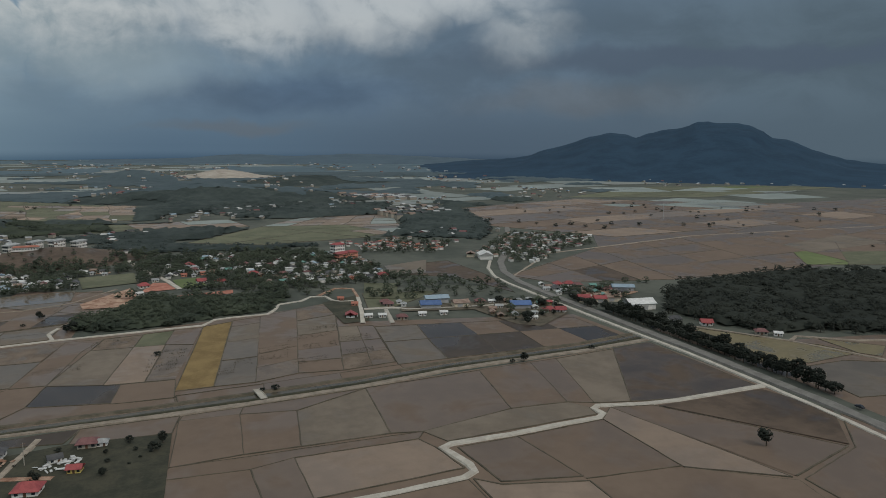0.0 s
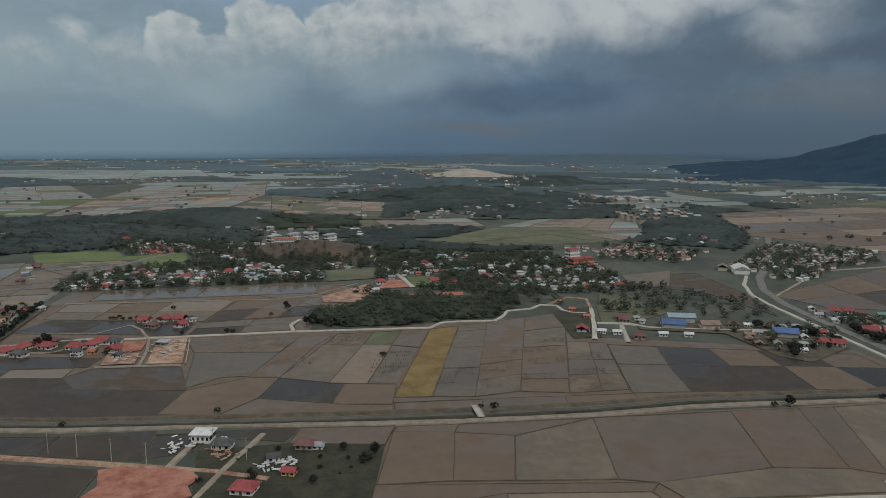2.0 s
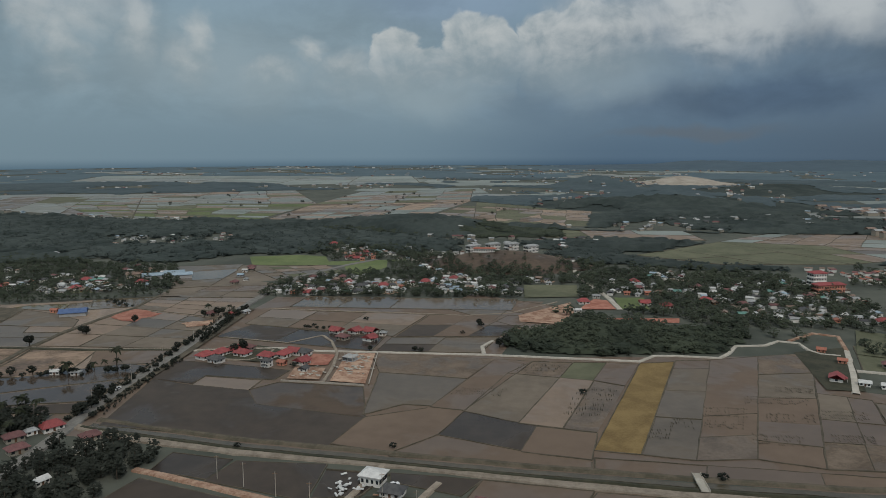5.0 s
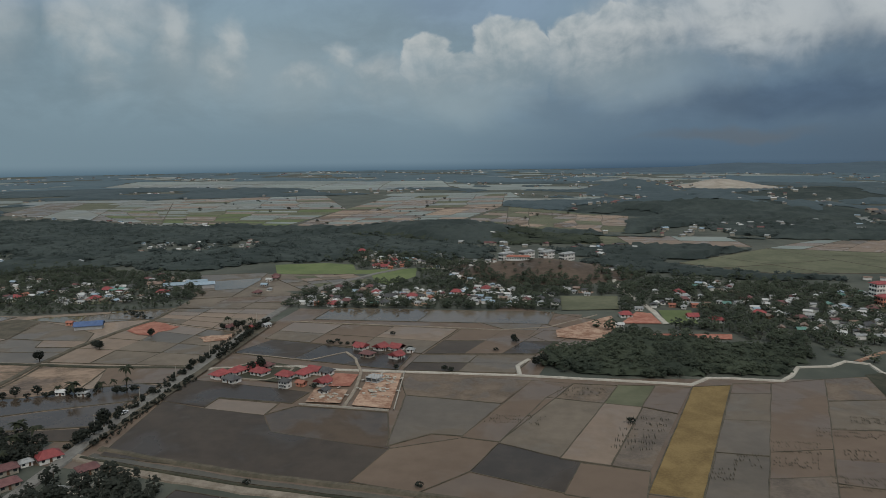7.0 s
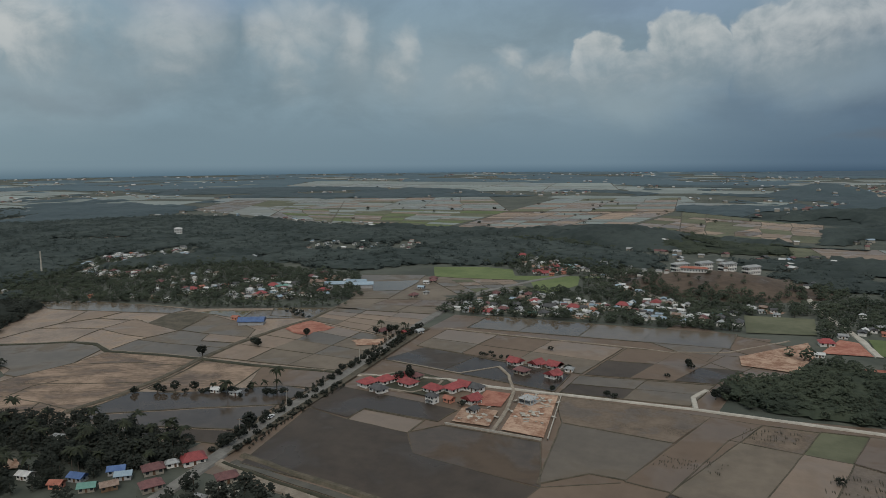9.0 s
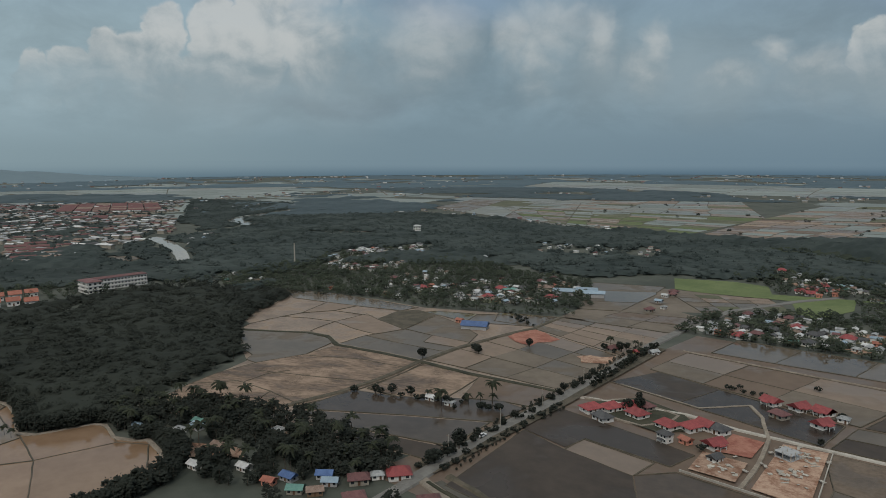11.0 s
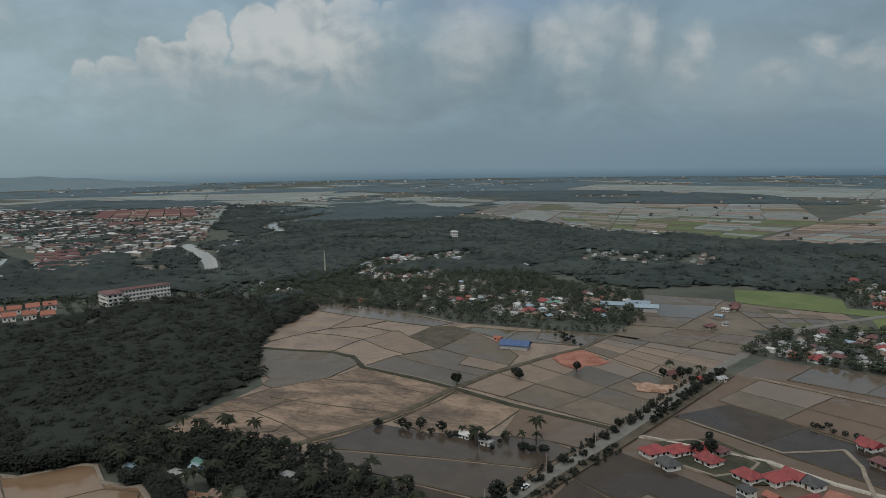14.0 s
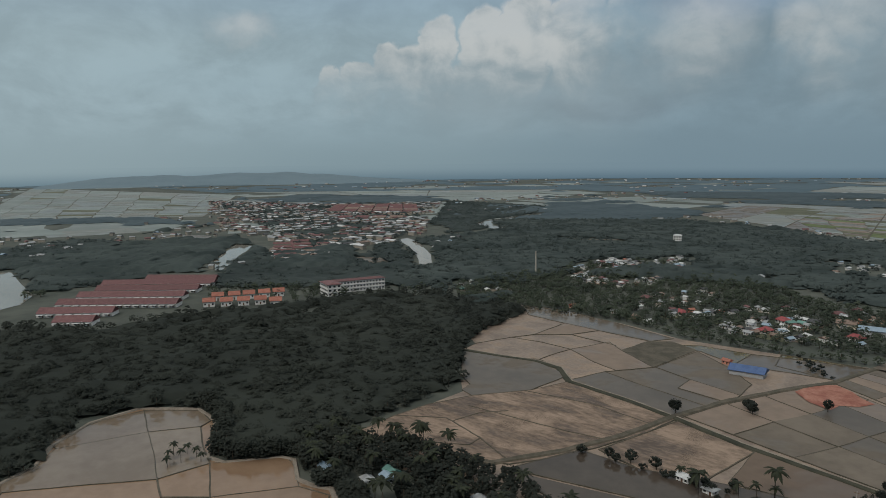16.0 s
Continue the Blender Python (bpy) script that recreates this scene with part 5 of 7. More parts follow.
WOOD_WEST = [(-430, 130), (-350, 150), (-353, 178), (-366, 191), (-386, 195), (-409, 207), (-420, 228), (-405, 255), (-386, 260), (-366, 258), (-345, 252), (-339, 258), (-334, 279), (-346, 300), (-360, 335), (-385, 384), (-424, 400), (-466, 430), (-520, 506), (-575, 474), (-598, 412), (-572, 350), (-575, 283), (-585, 217), (-620, 140), (-600, 90), (-470, 90)]
WOOD_BACK = [(-520, 506), (-575, 474), (-598, 412), (-572, 350), (-575, 283), (-585, 217), (-620, 140), (-660, 150), (-628, 176), (-606, 205), (-634, 262), (-626, 345), (-640, 380), (-640, 470)]
WOOD_MID = [(-24, 484), (57, 479), (66, 491), (104, 493), (112, 512), (134, 538), (119, 551), (85, 548), (80, 560), (50, 570), (26, 574), (12, 548), (10, 533), (-12, 532), (-18, 520), (-22, 500)]
WOOD_EAST = [(358, 376), (380, 392), (400, 420), (452, 456), (589, 450), (660, 424), (720, 330), (640, 220), (540, 200), (445, 276), (386, 304), (370, 340)]
WOOD_FAR = [(-530, 480), (-720, 470), (-1240, 900), (-1060, 1180), (-800, 1150), (-498, 1110), (-330, 1060), (-110, 960), (-100, 850), (-190, 830), (-245, 830), (-330, 808), (-380, 740), (-440, 740), (-560, 800), (-650, 760), (-640, 580)]
GROVE = [(-338, 296), (-330, 326), (-305, 334), (-287, 342), (-250, 348), (-212, 352), (-200, 330), (-208, 316), (-235, 302), (-258, 282), (-264, 279), (-281, 287), (-298, 289), (-304, 284), (-328, 283), (-336, 280)]
forest("wood", "dense dark green rubber wood on a low rise", scatter(WOOD_WEST, 6.4, 1) + scatter(WOOD_BACK, 8.5, 13), MID, 1, 0.58, 0.84, sheet=0.70, cell=8.0, keep=0.85)
forest("wood", "dense dark wood between the path and the village", scatter(WOOD_MID, 5.2, 2), MID, 2, 0.42, 0.74, "leaf_green", sheet=0.55, cell=6.5)
forest("wood", "tall dark wood beyond the highway", scatter(WOOD_EAST, 8.4, 3), MID, 3, 0.68, 1.02, sheet=0.66, cell=10.0, keep=0.9)
GROVE_TREES = scatter(GROVE, 4.8, 4, 0.5, [[(-286, 298), (-258, 312), (-246, 304), (-272, 284)], [(-240, 300), (-206, 318), (-200, 330), (-236, 316)]])
forest("palm_grove", "coconut palms rising over the grove", scatter(GROVE, 13.0, 5) + scatter([(-345, 294), (-332, 330), (-300, 336), (-296, 326), (-326, 318), (-338, 292)], 8.0, 6), PALM_MID, 5, 0.7, 1.0, "palm")
forest("wood", "scrub wood on a low hill", scatter([(-330, 1000), (-300, 1190), (-150, 1190), (10, 1100), (20, 1010), (-120, 990)], 11.0, 8, 0.5), FAR, 8, 0.5, 0.85, "leaf_green", False, 0.74, 12.0, 0.6)

VILLAGES = {  # outline of the trees, their spacing
    "north": ([(-225, 603), (-189, 613), (-117, 620), (-36, 628), (20, 645), (24, 720), (-40, 745), (-100, 752), (-160, 722), (-208, 694), (-232, 660)], 6.4),
    "lane": ([(-206, 884), (-150, 824), (-96, 748), (-140, 735), (-160, 760), (-168, 800), (-225, 782), (-240, 812), (-280, 830), (-282, 920), (-230, 930)], 8.0),
    "east": ([(20, 640), (60, 586), (125, 556), (262, 574), (240, 640), (210, 760), (60, 770), (10, 720)], 6.0),
    "west": ([(-650, 505), (-592, 480), (-532, 506), (-455, 546), (-384, 563), (-347, 598), (-302, 628), (-322, 650), (-366, 724), (-432, 722), (-560, 760), (-690, 690)], 6.6),
    "upper": ([(-613, 640), (-594, 744), (-666, 802), (-700, 732)], 10),
    "highway": ([(368, 670), (374, 612), (392, 590), (470, 655), (517, 665), (577, 741), (486, 805)], 8),
    "estate": ([(249, 719), (278, 706), (334, 692), (390, 760), (329, 796), (289, 813)], 9),
    "hill": ([(-235, 870), (-190, 830), (-110, 800), (-96, 748), (-60, 738), (-20, 728), (30, 756), (60, 770), (40, 830), (20, 800), (0, 752), (-84, 756), (-98, 800), (-160, 900)], 6.8),
}
CLUSTERS = [  # village, where its houses stand close, spacing, how many are built whole
    ("north", [(-217, 612), (-216, 659), (-208, 690), (-155, 702), (-108, 701), (-85, 718), (-43, 697), (-30, 640), (-91, 640), (-138, 627), (-183, 617)], 9.2, 64),
    ("north", [(-30, 640), (-43, 697), (-20, 720), (20, 714), (20, 650)], 12.0, 14), ("north", [(-305, 712), (-287, 731), (-250, 661), (-265, 640)], 14.0, 6),
    ("lane", [(-278, 920), (-210, 874), (-176, 822), (-195, 800), (-236, 836)], 14.0, 8), ("lane", [(-210, 882), (-154, 818), (-100, 742), (-80, 726), (-92, 718), (-112, 735), (-166, 806), (-222, 872)], 9.0, 10),
    ("east", [(40, 707), (132, 782), (119, 667), (49, 644)], 10.5, 22), ("east", [(118, 692), (218, 735), (240, 720), (244, 640), (246, 588), (200, 581), (142, 572), (112, 622)], 11.0, 44),
    ("west", [(-686, 662), (-711, 736), (-670, 764), (-691, 819), (-616, 751), (-566, 669), (-566, 623), (-614, 612)], 9.5, 30), ("west", [(-532, 508), (-529, 554), (-493, 562), (-442, 567), (-412, 550), (-454, 548), (-488, 530)], 17.0, 8),
    ("west", [(-471, 595), (-447, 629), (-452, 683), (-392, 668), (-349, 618), (-365, 590), (-394, 580), (-405, 560)], 9.4, 34), ("west", [(-431, 719), (-380, 722), (-362, 700), (-330, 640), (-345, 610), (-356, 628)], 14.0, 10),
    ("west", [(-666, 512), (-640, 550), (-597, 523), (-620, 490)], 14.0, 6), ("west", [(-531, 607), (-517, 703), (-468, 651), (-485, 568)], 14.0, 8),
    ("upper", [(-600, 919), (-429, 1000), (-391, 925), (-525, 832)], 26.0, 0), ("upper", [(-613, 640), (-594, 744), (-666, 802), (-690, 732)], 16.0, 0), ("highway", [(368, 670), (374, 612), (392, 590), (470, 655), (517, 665), (577, 741), (486, 805)], 11.5, 0),
    ("estate", [(232, 798), (341, 816), (390, 760), (334, 700), (301, 721), (240, 730)], 11.0, 0), ("hill", [(-235, 870), (-190, 830), (-110, 800), (-60, 760), (40, 790), (40, 830), (-90, 830), (-160, 900)], 24.0, 0),
]
CLEARINGS = [[(-18, 570), (20, 622), (28, 590), (13, 547)], [(46, 650), (80, 650), (80, 600), (26, 594), (36, 640)], [(-22, 684), (28, 692), (28, 636), (-18, 626)], [(240, 650), (300, 655), (268, 582), (232, 588)], [(40, 584), (98, 584), (96, 556), (40, 556)]]
ALL_HOUSES, woods_pts = [], []
for i, (key, outline, gap_, whole) in enumerate(CLUSTERS):
    spots = [p for p in scatter(outline, gap_, 80 + i, 0.44, CLEARINGS) if noise.noise((p[0] * 0.034, p[1] * 0.034, i)) > -0.10]
    random.Random(i).shuffle(spots)
    ALL_HOUSES += [(key, x, y, j < whole) for j, (x, y) in enumerate(spots)]
near_houses = collections.defaultdict(list)
for _, x, y, _w in ALL_HOUSES:
    near_houses[int(x // 20), int(y // 20)].append((x, y))


def taken(p, d):
    c = (int(p[0] // 20), int(p[1] // 20))
    return any(abs(p[0] - q[0]) < d and -d * 1.7 < p[1] - q[1] < d for i in (-1, 0, 1) for j in (-1, 0, 1) for q in near_houses[c[0] + i, c[1] + j])


for i, (key, (outline, ts)) in enumerate(VILLAGES.items()):
    woods_pts += [p for p in scatter(outline, ts, 40 + i, 0.5, CLEARINGS) if not taken(p, 3.3)]
forest("wood", "wide dark plantation beyond the village", [p for p in scatter(WOOD_FAR, 9.5, 7, 0.5) if not wet(*p) and not taken(p, 11)], FAR, 7, 0.7, 1.05, "leaf_mid_hazed", False, 0.74, 10.5, 0.62)
for line in ([(-541, 522), (-508, 538), (-451, 548), (-404, 550), (-345, 574), (-302, 600)], [(-205, 612), (-120, 622), (-20, 634)]):
    woods_pts += resample(line, 5.5, 1.6, 7)
woods_pts += [p for p in scatter([(236, 448), (250, 402), (300, 404), (310, 440), (300, 472), (240, 474)], 9.0, 51, 0.5) + scatter([(176, 486), (236, 478), (250, 506), (192, 540)], 8.5, 52, 0.5) + scatter([(322, 408), (344, 404), (372, 424), (400, 452), (384, 470), (336, 480)], 9.0, 53, 0.5) if noise.noise((p[0] * 0.04, p[1] * 0.04, 4.0)) > -0.15]
forest("village_trees", "dark trees crowded between village houses", woods_pts, MID, 9, 0.36, 0.80, "leaf_green")
belt = []
for i, outline in enumerate([
    [(-1500, 880), (-1900, 1090), (-1560, 1200), (-1300, 1000), (-1240, 860), (-1130, 790), (-1120, 730), (-1260, 750)],
    [(-690, 286), (-870, 320), (-720, 410), (-660, 388), (-684, 360)], [(-640, 450), (-620, 520), (-720, 480), (-700, 446)],
    [(-10, 575), (10, 575), (130, 560), (165, 540), (160, 520), (120, 545), (60, 575), (15, 590)], [(250, 480), (300, 470), (306, 520), (250, 580), (190, 580)],
    [(60, 775), (230, 785), (232, 815), (160, 812), (85, 860), (0, 900), (-10, 830)], [(430, 760), (520, 900), (600, 1150), (540, 1180), (440, 1060), (340, 830)],
    [(88, 775), (169, 806), (188, 762), (150, 735), (128, 722), (80, 760)], [(-53, 942), (30, 996), (102, 996), (140, 948), (93, 893), (60, 860), (41, 842), (-3, 898)],
    [(190, 1120), (440, 1120), (520, 1290), (300, 1380), (120, 1380)], [(320, 440), (400, 460), (450, 470), (400, 476), (330, 466)],
    [(-1640, 470), (-1500, 830), (-1080, 640), (-960, 450)], [(-2300, 480), (-1960, 734), (-1872, 1060), (-1500, 830), (-1640, 470)], [(-1300, 900), (-1080, 880), (-1020, 700), (-760, 560), (-700, 470), (-900, 560), (-1060, 640), (-1160, 800)], [(-1020, 640), (-760, 530), (-700, 440), (-830, 470), (-1000, 560)], [(-700, 440), (-640, 400), (-640, 330), (-900, 330), (-1000, 420), (-860, 520)], [(-620, 120), (-760, 150), (-860, 260), (-1100, 300), (-1300, 180), (-1000, -100), (-700, 20)]]):
    belt += [p for p in scatter(outline, 15.0 if outline[0][0] in (-1640, -2300) else 11.0, 60 + i, 0.5) if (p[0] > -600 or not wet(*p)) and not taken(p, 7)]
forest("tree_belt", "dark belts of trees behind the houses", [p for p in belt if math.hypot(*p) < 800], MID, 15, 0.42, 0.8, "leaf_green")
forest("tree_belt", "dark belts of trees between the fields", [p for p in belt if math.hypot(*p) >= 800], FAR, 10, 0.55, 1.0, "leaf_mid_hazed", False, 0.74, 13.0, 0.6)

lone = [p for p in scatter([(600, 780), (1000, 700), (1250, 850), (1000, 1150), (640, 1120), (520, 920)], 42, 71, 0.5) if noise.noise((p[0] * 0.01, p[1] * 0.01, 3.0)) > 0.05]
lone += [p for p in scatter([(700, 480), (1300, 520), (1350, 800), (760, 680)], 70, 72, 0.5) if noise.noise((p[0] * 0.008, p[1] * 0.008, 6.0)) > 0.1]
lone += [p for p in scatter([(-1050, 1420), (-780, 1190), (-250, 1200), (0, 1400), (-230, 1900), (-700, 1900)], 60, 73, 0.5) if noise.noise((p[0] * 0.007, p[1] * 0.007, 2.0)) > 0.1]
forest("scrub", "low trees and scrub on the bare hill", [p for p in scatter([(-150, 770), (-110, 740), (-20, 730), (50, 760), (60, 800), (20, 850), (-100, 870), (-150, 830)], 13.0, 74, 0.5) if noise.noise((p[0] * 0.02, p[1] * 0.02, 1.0)) > 0.1], MID, 16, 0.3, 0.55, "leaf_green")
forest("field_trees", "small dark trees dotted along the field edges", lone, FAR, 11, 0.4, 0.8, "leaf", False)

# far country: woods sparser the farther off, haze painted into their leaf colours
FIELDS_FAR = [[(334, 545), (352, 500), (462, 470), (1500, 470), (2000, 1360), (1380, 1540), (930, 1300), (590, 1150), (500, 900), (510, 650)], [(92, 872), (170, 822), (313, 840), (385, 894), (443, 1100), (283, 1091), (-111, 1101), (-92, 1014), (190, 990)],
              [(-173, 1600), (62, 1400), (50, 1150), (-123, 1146)], [(-785, 1186), (-482, 1145), (-230, 1190), (-84, 1112), (60, 1390), (-190, 1600), (-240, 2050), (-718, 1940), (-1080, 1730), (-1050, 1420)],
              [(-1840, -60), (-1680, 400), (-2760, 660), (-4300, 300), (-4300, -200)], [(-3000, 700), (-2560, 890), (-1980, 1340), (-2400, 1800)], [(-1160, 1300), (-700, 1160), (-1000, 1660), (-1300, 1600)],
              [(-1700, 2300), (-1000, 2300), (-900, 2900), (-1900, 2800)], [(-900, 2200), (-450, 2350), (-600, 2900), (-1000, 2800)],
              [(-2300, 480), (-1960, 734), (-1900, 1080), (-1034, 700), (-960, 400), (-1424, 400), (-1700, 420)], [(-1400, 1130), (-1262, 893), (-1106, 800), (-1060, 700), (-780, 500), (-820, 460), (-1100, 560), (-1300, 820)]]
FAR_RINGS = [900.0]
while FAR_RINGS[-1] < 4590:
    FAR_RINGS.append(FAR_RINGS[-1] + 6 + FAR_RINGS[-1] * 0.0056)
SPOKES = 520


def homes(x, y):
    """Where far houses stand together."""
    return noise.noise((x * 0.0035, y * 0.0035, 7.0)) + 0.35 * noise.noise((x * 0.02, y * 0.02, 2.0))


def wooded(x, y):
    w = noise.noise((x * 0.0022, y * 0.0022, 4.0)) + 0.5 * noise.noise((x * 0.008, y * 0.008, 1.0))
    q = math.hypot(x, y)
    return not (w < -0.1 and q > 1300 or homes(x, y) > 0.16 and q < 2500 or any(inside((x, y), f_) for f_ in FIELDS_FAR) or inside((x, y), WOOD_FAR) or q < 1700 and wet(x, y) or math.hypot(x - 380, y - 2440) < 170)


def far_spot(k, i):
    a = radians(-107 + 174 * i / SPOKES)
    return FAR_RINGS[k] * math.sin(a), FAR_RINGS[k] * math.cos(a)


far_cells = set()
for k in range(len(FAR_RINGS) - 1):
    for i in range(SPOKES):
        p, q = far_spot(k, i), far_spot(k + 1, i + 1)
        if wooded((p[0] + q[0]) / 2, (p[1] + q[1]) / 2):
            far_cells.add((k, i))
# each distance band gets a paler, bluer leaf colour to imitate haze
for mat_, lo_, hi_ in (("leaf_mid_hazed", 0, 1500), ("leaf_far_hazed", 1500, 2700), ("leaf_dim_hazed", 2700, 9000)):
    tall = {"leaf_mid_hazed": 1.0, "leaf_far_hazed": 0.72, "leaf_dim_hazed": 0.45}[mat_]
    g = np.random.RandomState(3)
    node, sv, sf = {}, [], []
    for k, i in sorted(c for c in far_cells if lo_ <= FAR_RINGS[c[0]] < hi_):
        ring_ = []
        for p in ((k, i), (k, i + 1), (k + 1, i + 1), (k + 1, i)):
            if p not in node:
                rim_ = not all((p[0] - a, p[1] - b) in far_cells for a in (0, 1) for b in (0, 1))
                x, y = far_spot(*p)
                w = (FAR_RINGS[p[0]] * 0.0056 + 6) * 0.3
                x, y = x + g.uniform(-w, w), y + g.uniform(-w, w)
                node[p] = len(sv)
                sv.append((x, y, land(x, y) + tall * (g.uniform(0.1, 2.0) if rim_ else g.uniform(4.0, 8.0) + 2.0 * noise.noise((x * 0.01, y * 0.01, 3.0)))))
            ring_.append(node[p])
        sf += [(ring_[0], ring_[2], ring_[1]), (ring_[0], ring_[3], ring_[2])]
    tagged(new("far_woods", array_mesh("far_woods", sv, sf, MAT[mat_])), "dark distant woods across the plain, tinted for haze", "forest", "", "stuff")

# single trees
CROSS = [(-204, 330), (-210, 314), (-216, 316), (-224, 306), (-226, 299), (-214, 302), (-208, 306), (-243, 299), (-194, 312), (-172, 312), (-158, 274), (-166, 290), (-174, 328), (-197, 335)]
grove_pts = GROVE_TREES + [p for p in scatter([(-200, 258), (-144, 258), (-138, 302), (-138, 320), (-160, 326), (-174, 332), (-180, 322), (-190, 300)], 5.4, 25, 0.5) + scatter([(-256, 280), (-206, 292), (-184, 318), (-192, 330), (-204, 338), (-236, 318)], 5.4, 26, 0.5)
                           if not any(math.hypot(p[0] - q[0], p[1] - q[1]) < 4.6 for q in CROSS) and abs(p[0] - (-187 - 0.06 * (p[1] - 300))) > 4.5]
for x, y in resample([(-404, 253), (-386, 258), (-366, 256), (-345, 250), (-337, 255), (-332, 276), (-327, 280), (-310, 277), (-302, 281), (-297, 286), (-280, 284), (-264, 276), (-255, 240)], 2.2, 0.6, 31):
    away = Vector((x + 330, y - 225)).normalized()
    grove_pts += [(x + away.x * q_, y + away.y * q_) for q_ in (3.6, 6.4, 9.4)]
GROVE_HOUSES = [(-298, 309), (-312, 288), (-294, 306), (-296, 299), (-268, 302), (-258, 287), (-265, 328), (-243, 299), (-210, 314), (-216, 316), (-224, 306), (-226, 299), (-214, 302), (-208, 306), (-204, 322), (-202, 329), (-197, 335), (-174, 328), (-194, 312)]
grove_pts = [p for p in grove_pts if not any(math.hypot(p[0] - a - 2.5, p[1] - b + 3.0) < 6.4 for a, b in GROVE_HOUSES)]
forest("grove", "dark dense grove of fruit trees round old houses", grove_pts, FINE, 12, 0.7, 1.05)
plant_line(TREES, [(-196, 352), (-201, 400), (-205, 440), (-210, 480), (-214, 520), (-218, 560)], 8.0, 1.6, 1, 0.35, 0.6)
plant_line(BUSHES, [(-197, 345), (-200, 390), (-205, 440), (-211, 500), (-217, 560)], 9.0, 1.8, 2)
hedge_pts = []
for off, y0, y1 in ((-4.6, 356, 560), (5.0, 350, 440), (8.0, 352, 436), (-6.4, 420, 545), (5.2, 470, 556)):
    line = [(-194, 352), (-199, 385), (-204, 446), (-208, 480), (-215, 527), (-220, 567)]
    hedge_pts += [(x + off, y) for x, y in resample(line, 2.6, 1.1, int(off * 10) + 99) if y0 < y < y1 and noise.noise((x * 0.05, y * 0.05, off)) > -0.18 and abs(y - 452) > 4]
forest("hedge", "dark overgrown hedge along the village road", hedge_pts, FINE, 14, 0.15, 0.32)
plant_line(BUSHES, [(-189, 350), (-194, 390), (-198, 436)], 7.0, 1.6, 6)
plant_line(TREES[3:], [(-201, 470), (-209, 520), (-214, 558)], 7.0, 1.2, 8)
plant_line(TREES[2:], [(338, 386), (346, 408), (338, 414), (322, 412), (326, 440)], 6.0, 2.0, 9)
plant_line(TREES[2:], [(254, 390), (262, 408), (284, 404), (300, 424), (278, 446), (244, 462)], 8.0, 2.5, 10)
plant_line(TREES[:3], [(326, 399), (324, 368), (321, 330), (319, 297), (318, 272), (318, 248), (317, 214)], 3.6, 1.2, 3)
plant_line(TREES[:3], [(334, 390), (331, 350), (327, 310), (325, 270), (323, 240)], 4.4, 1.4, 4)
for x, y, kinds, size in [(207, 321, TREES, 0.8), (200, 322, BUSHES, 1), (256, 325, BUSHES, 1.2), (-300, 446, TREES, 0.9), (-290, 480, TREES, 0.8), (-284, 476, TREES, 0.9), (-271, 508, TREES, 0.7), (236, 186, TREES, 0.9),
                          (72, 332, BUSHES, 1.3), (66, 333, BUSHES, 0.9), (25, 415, BUSHES, 1.2), (-50, 340, BUSHES, 1), (-111, 330, BUSHES, 1), (18, 290, TREES, 0.6), (14, 284, BUSHES, 1.6),
                          (-96, 470, TREES, 0.5), (-70, 474, TREES, 0.5), (-66, 472, BUSHES, 1.3), (-40, 540, TREES, 0.7), (-38, 536, BUSHES, 1.4), (-48, 516, BUSHES, 1), (-196, 349, TREES, 1.0), (-176, 470, TREES, 0.6), (-98, 506, TREES, 0.6),
                          (-22, 490, TREES, 0.8), (-18, 496, TREES, 0.9), (-172, 452, TREES, 0.9), (-168, 456, TREES, 0.8), (-128, 433, BUSHES, 1.3), (-118, 540, BUSHES, 1.2)]:
    plant(kinds, x, y, size)
for x, y in scatter([(-44, 266), (-46, 300), (-16, 302), (18, 296), (12, 266)], 7.5, 27, 0.5):
    if all(math.hypot(x - a, y - b) > 7 for a, b in ((-41, 303), (-13, 277), (-9, 299), (-20, 289), (-27, 266), (-22, 284), (-16, 286), (-40, 296))) and abs(x + 38) > 4:
        plant(BUSHES + TREES[3:], x, y, tree_rng.uniform(0.4, 0.9))
for x, y in scatter([(-258, 398), (-244, 412), (-222, 422), (-212, 412), (-236, 396)], 6.0, 20, 0.5):
    plant(TREES[2:] + PALMS, x, y, tree_rng.uniform(0.45, 0.7))
for x, y in scatter([(-286, 384), (-262, 398), (-240, 408), (-238, 402), (-262, 392), (-284, 378)], 5.0, 21, 0.5):
    plant(BUSHES + TREES[3:], x, y)
for x, y in scatter([(-240, 532), (-224, 552), (-214, 548), (-216, 530), (-228, 524)], 6.0, 22, 0.5):
    plant(TREES + PALMS, x, y, tree_rng.uniform(0.45, 0.8))
for x, y in [(-352, 243), (-347, 246), (-344, 240), (-349, 236), (-341, 247), (-353, 238), (-342, 235)]:
    plant(PALMS, x, y, 0.5)
for x, y in scatter([(-330, 560), (-300, 548), (-304, 560), (-340, 575)], 6.0, 23, 0.5) + scatter([(-130, 512), (-150, 520), (-152, 512)], 5, 24, 0.5):
    plant(BUSHES, x, y)


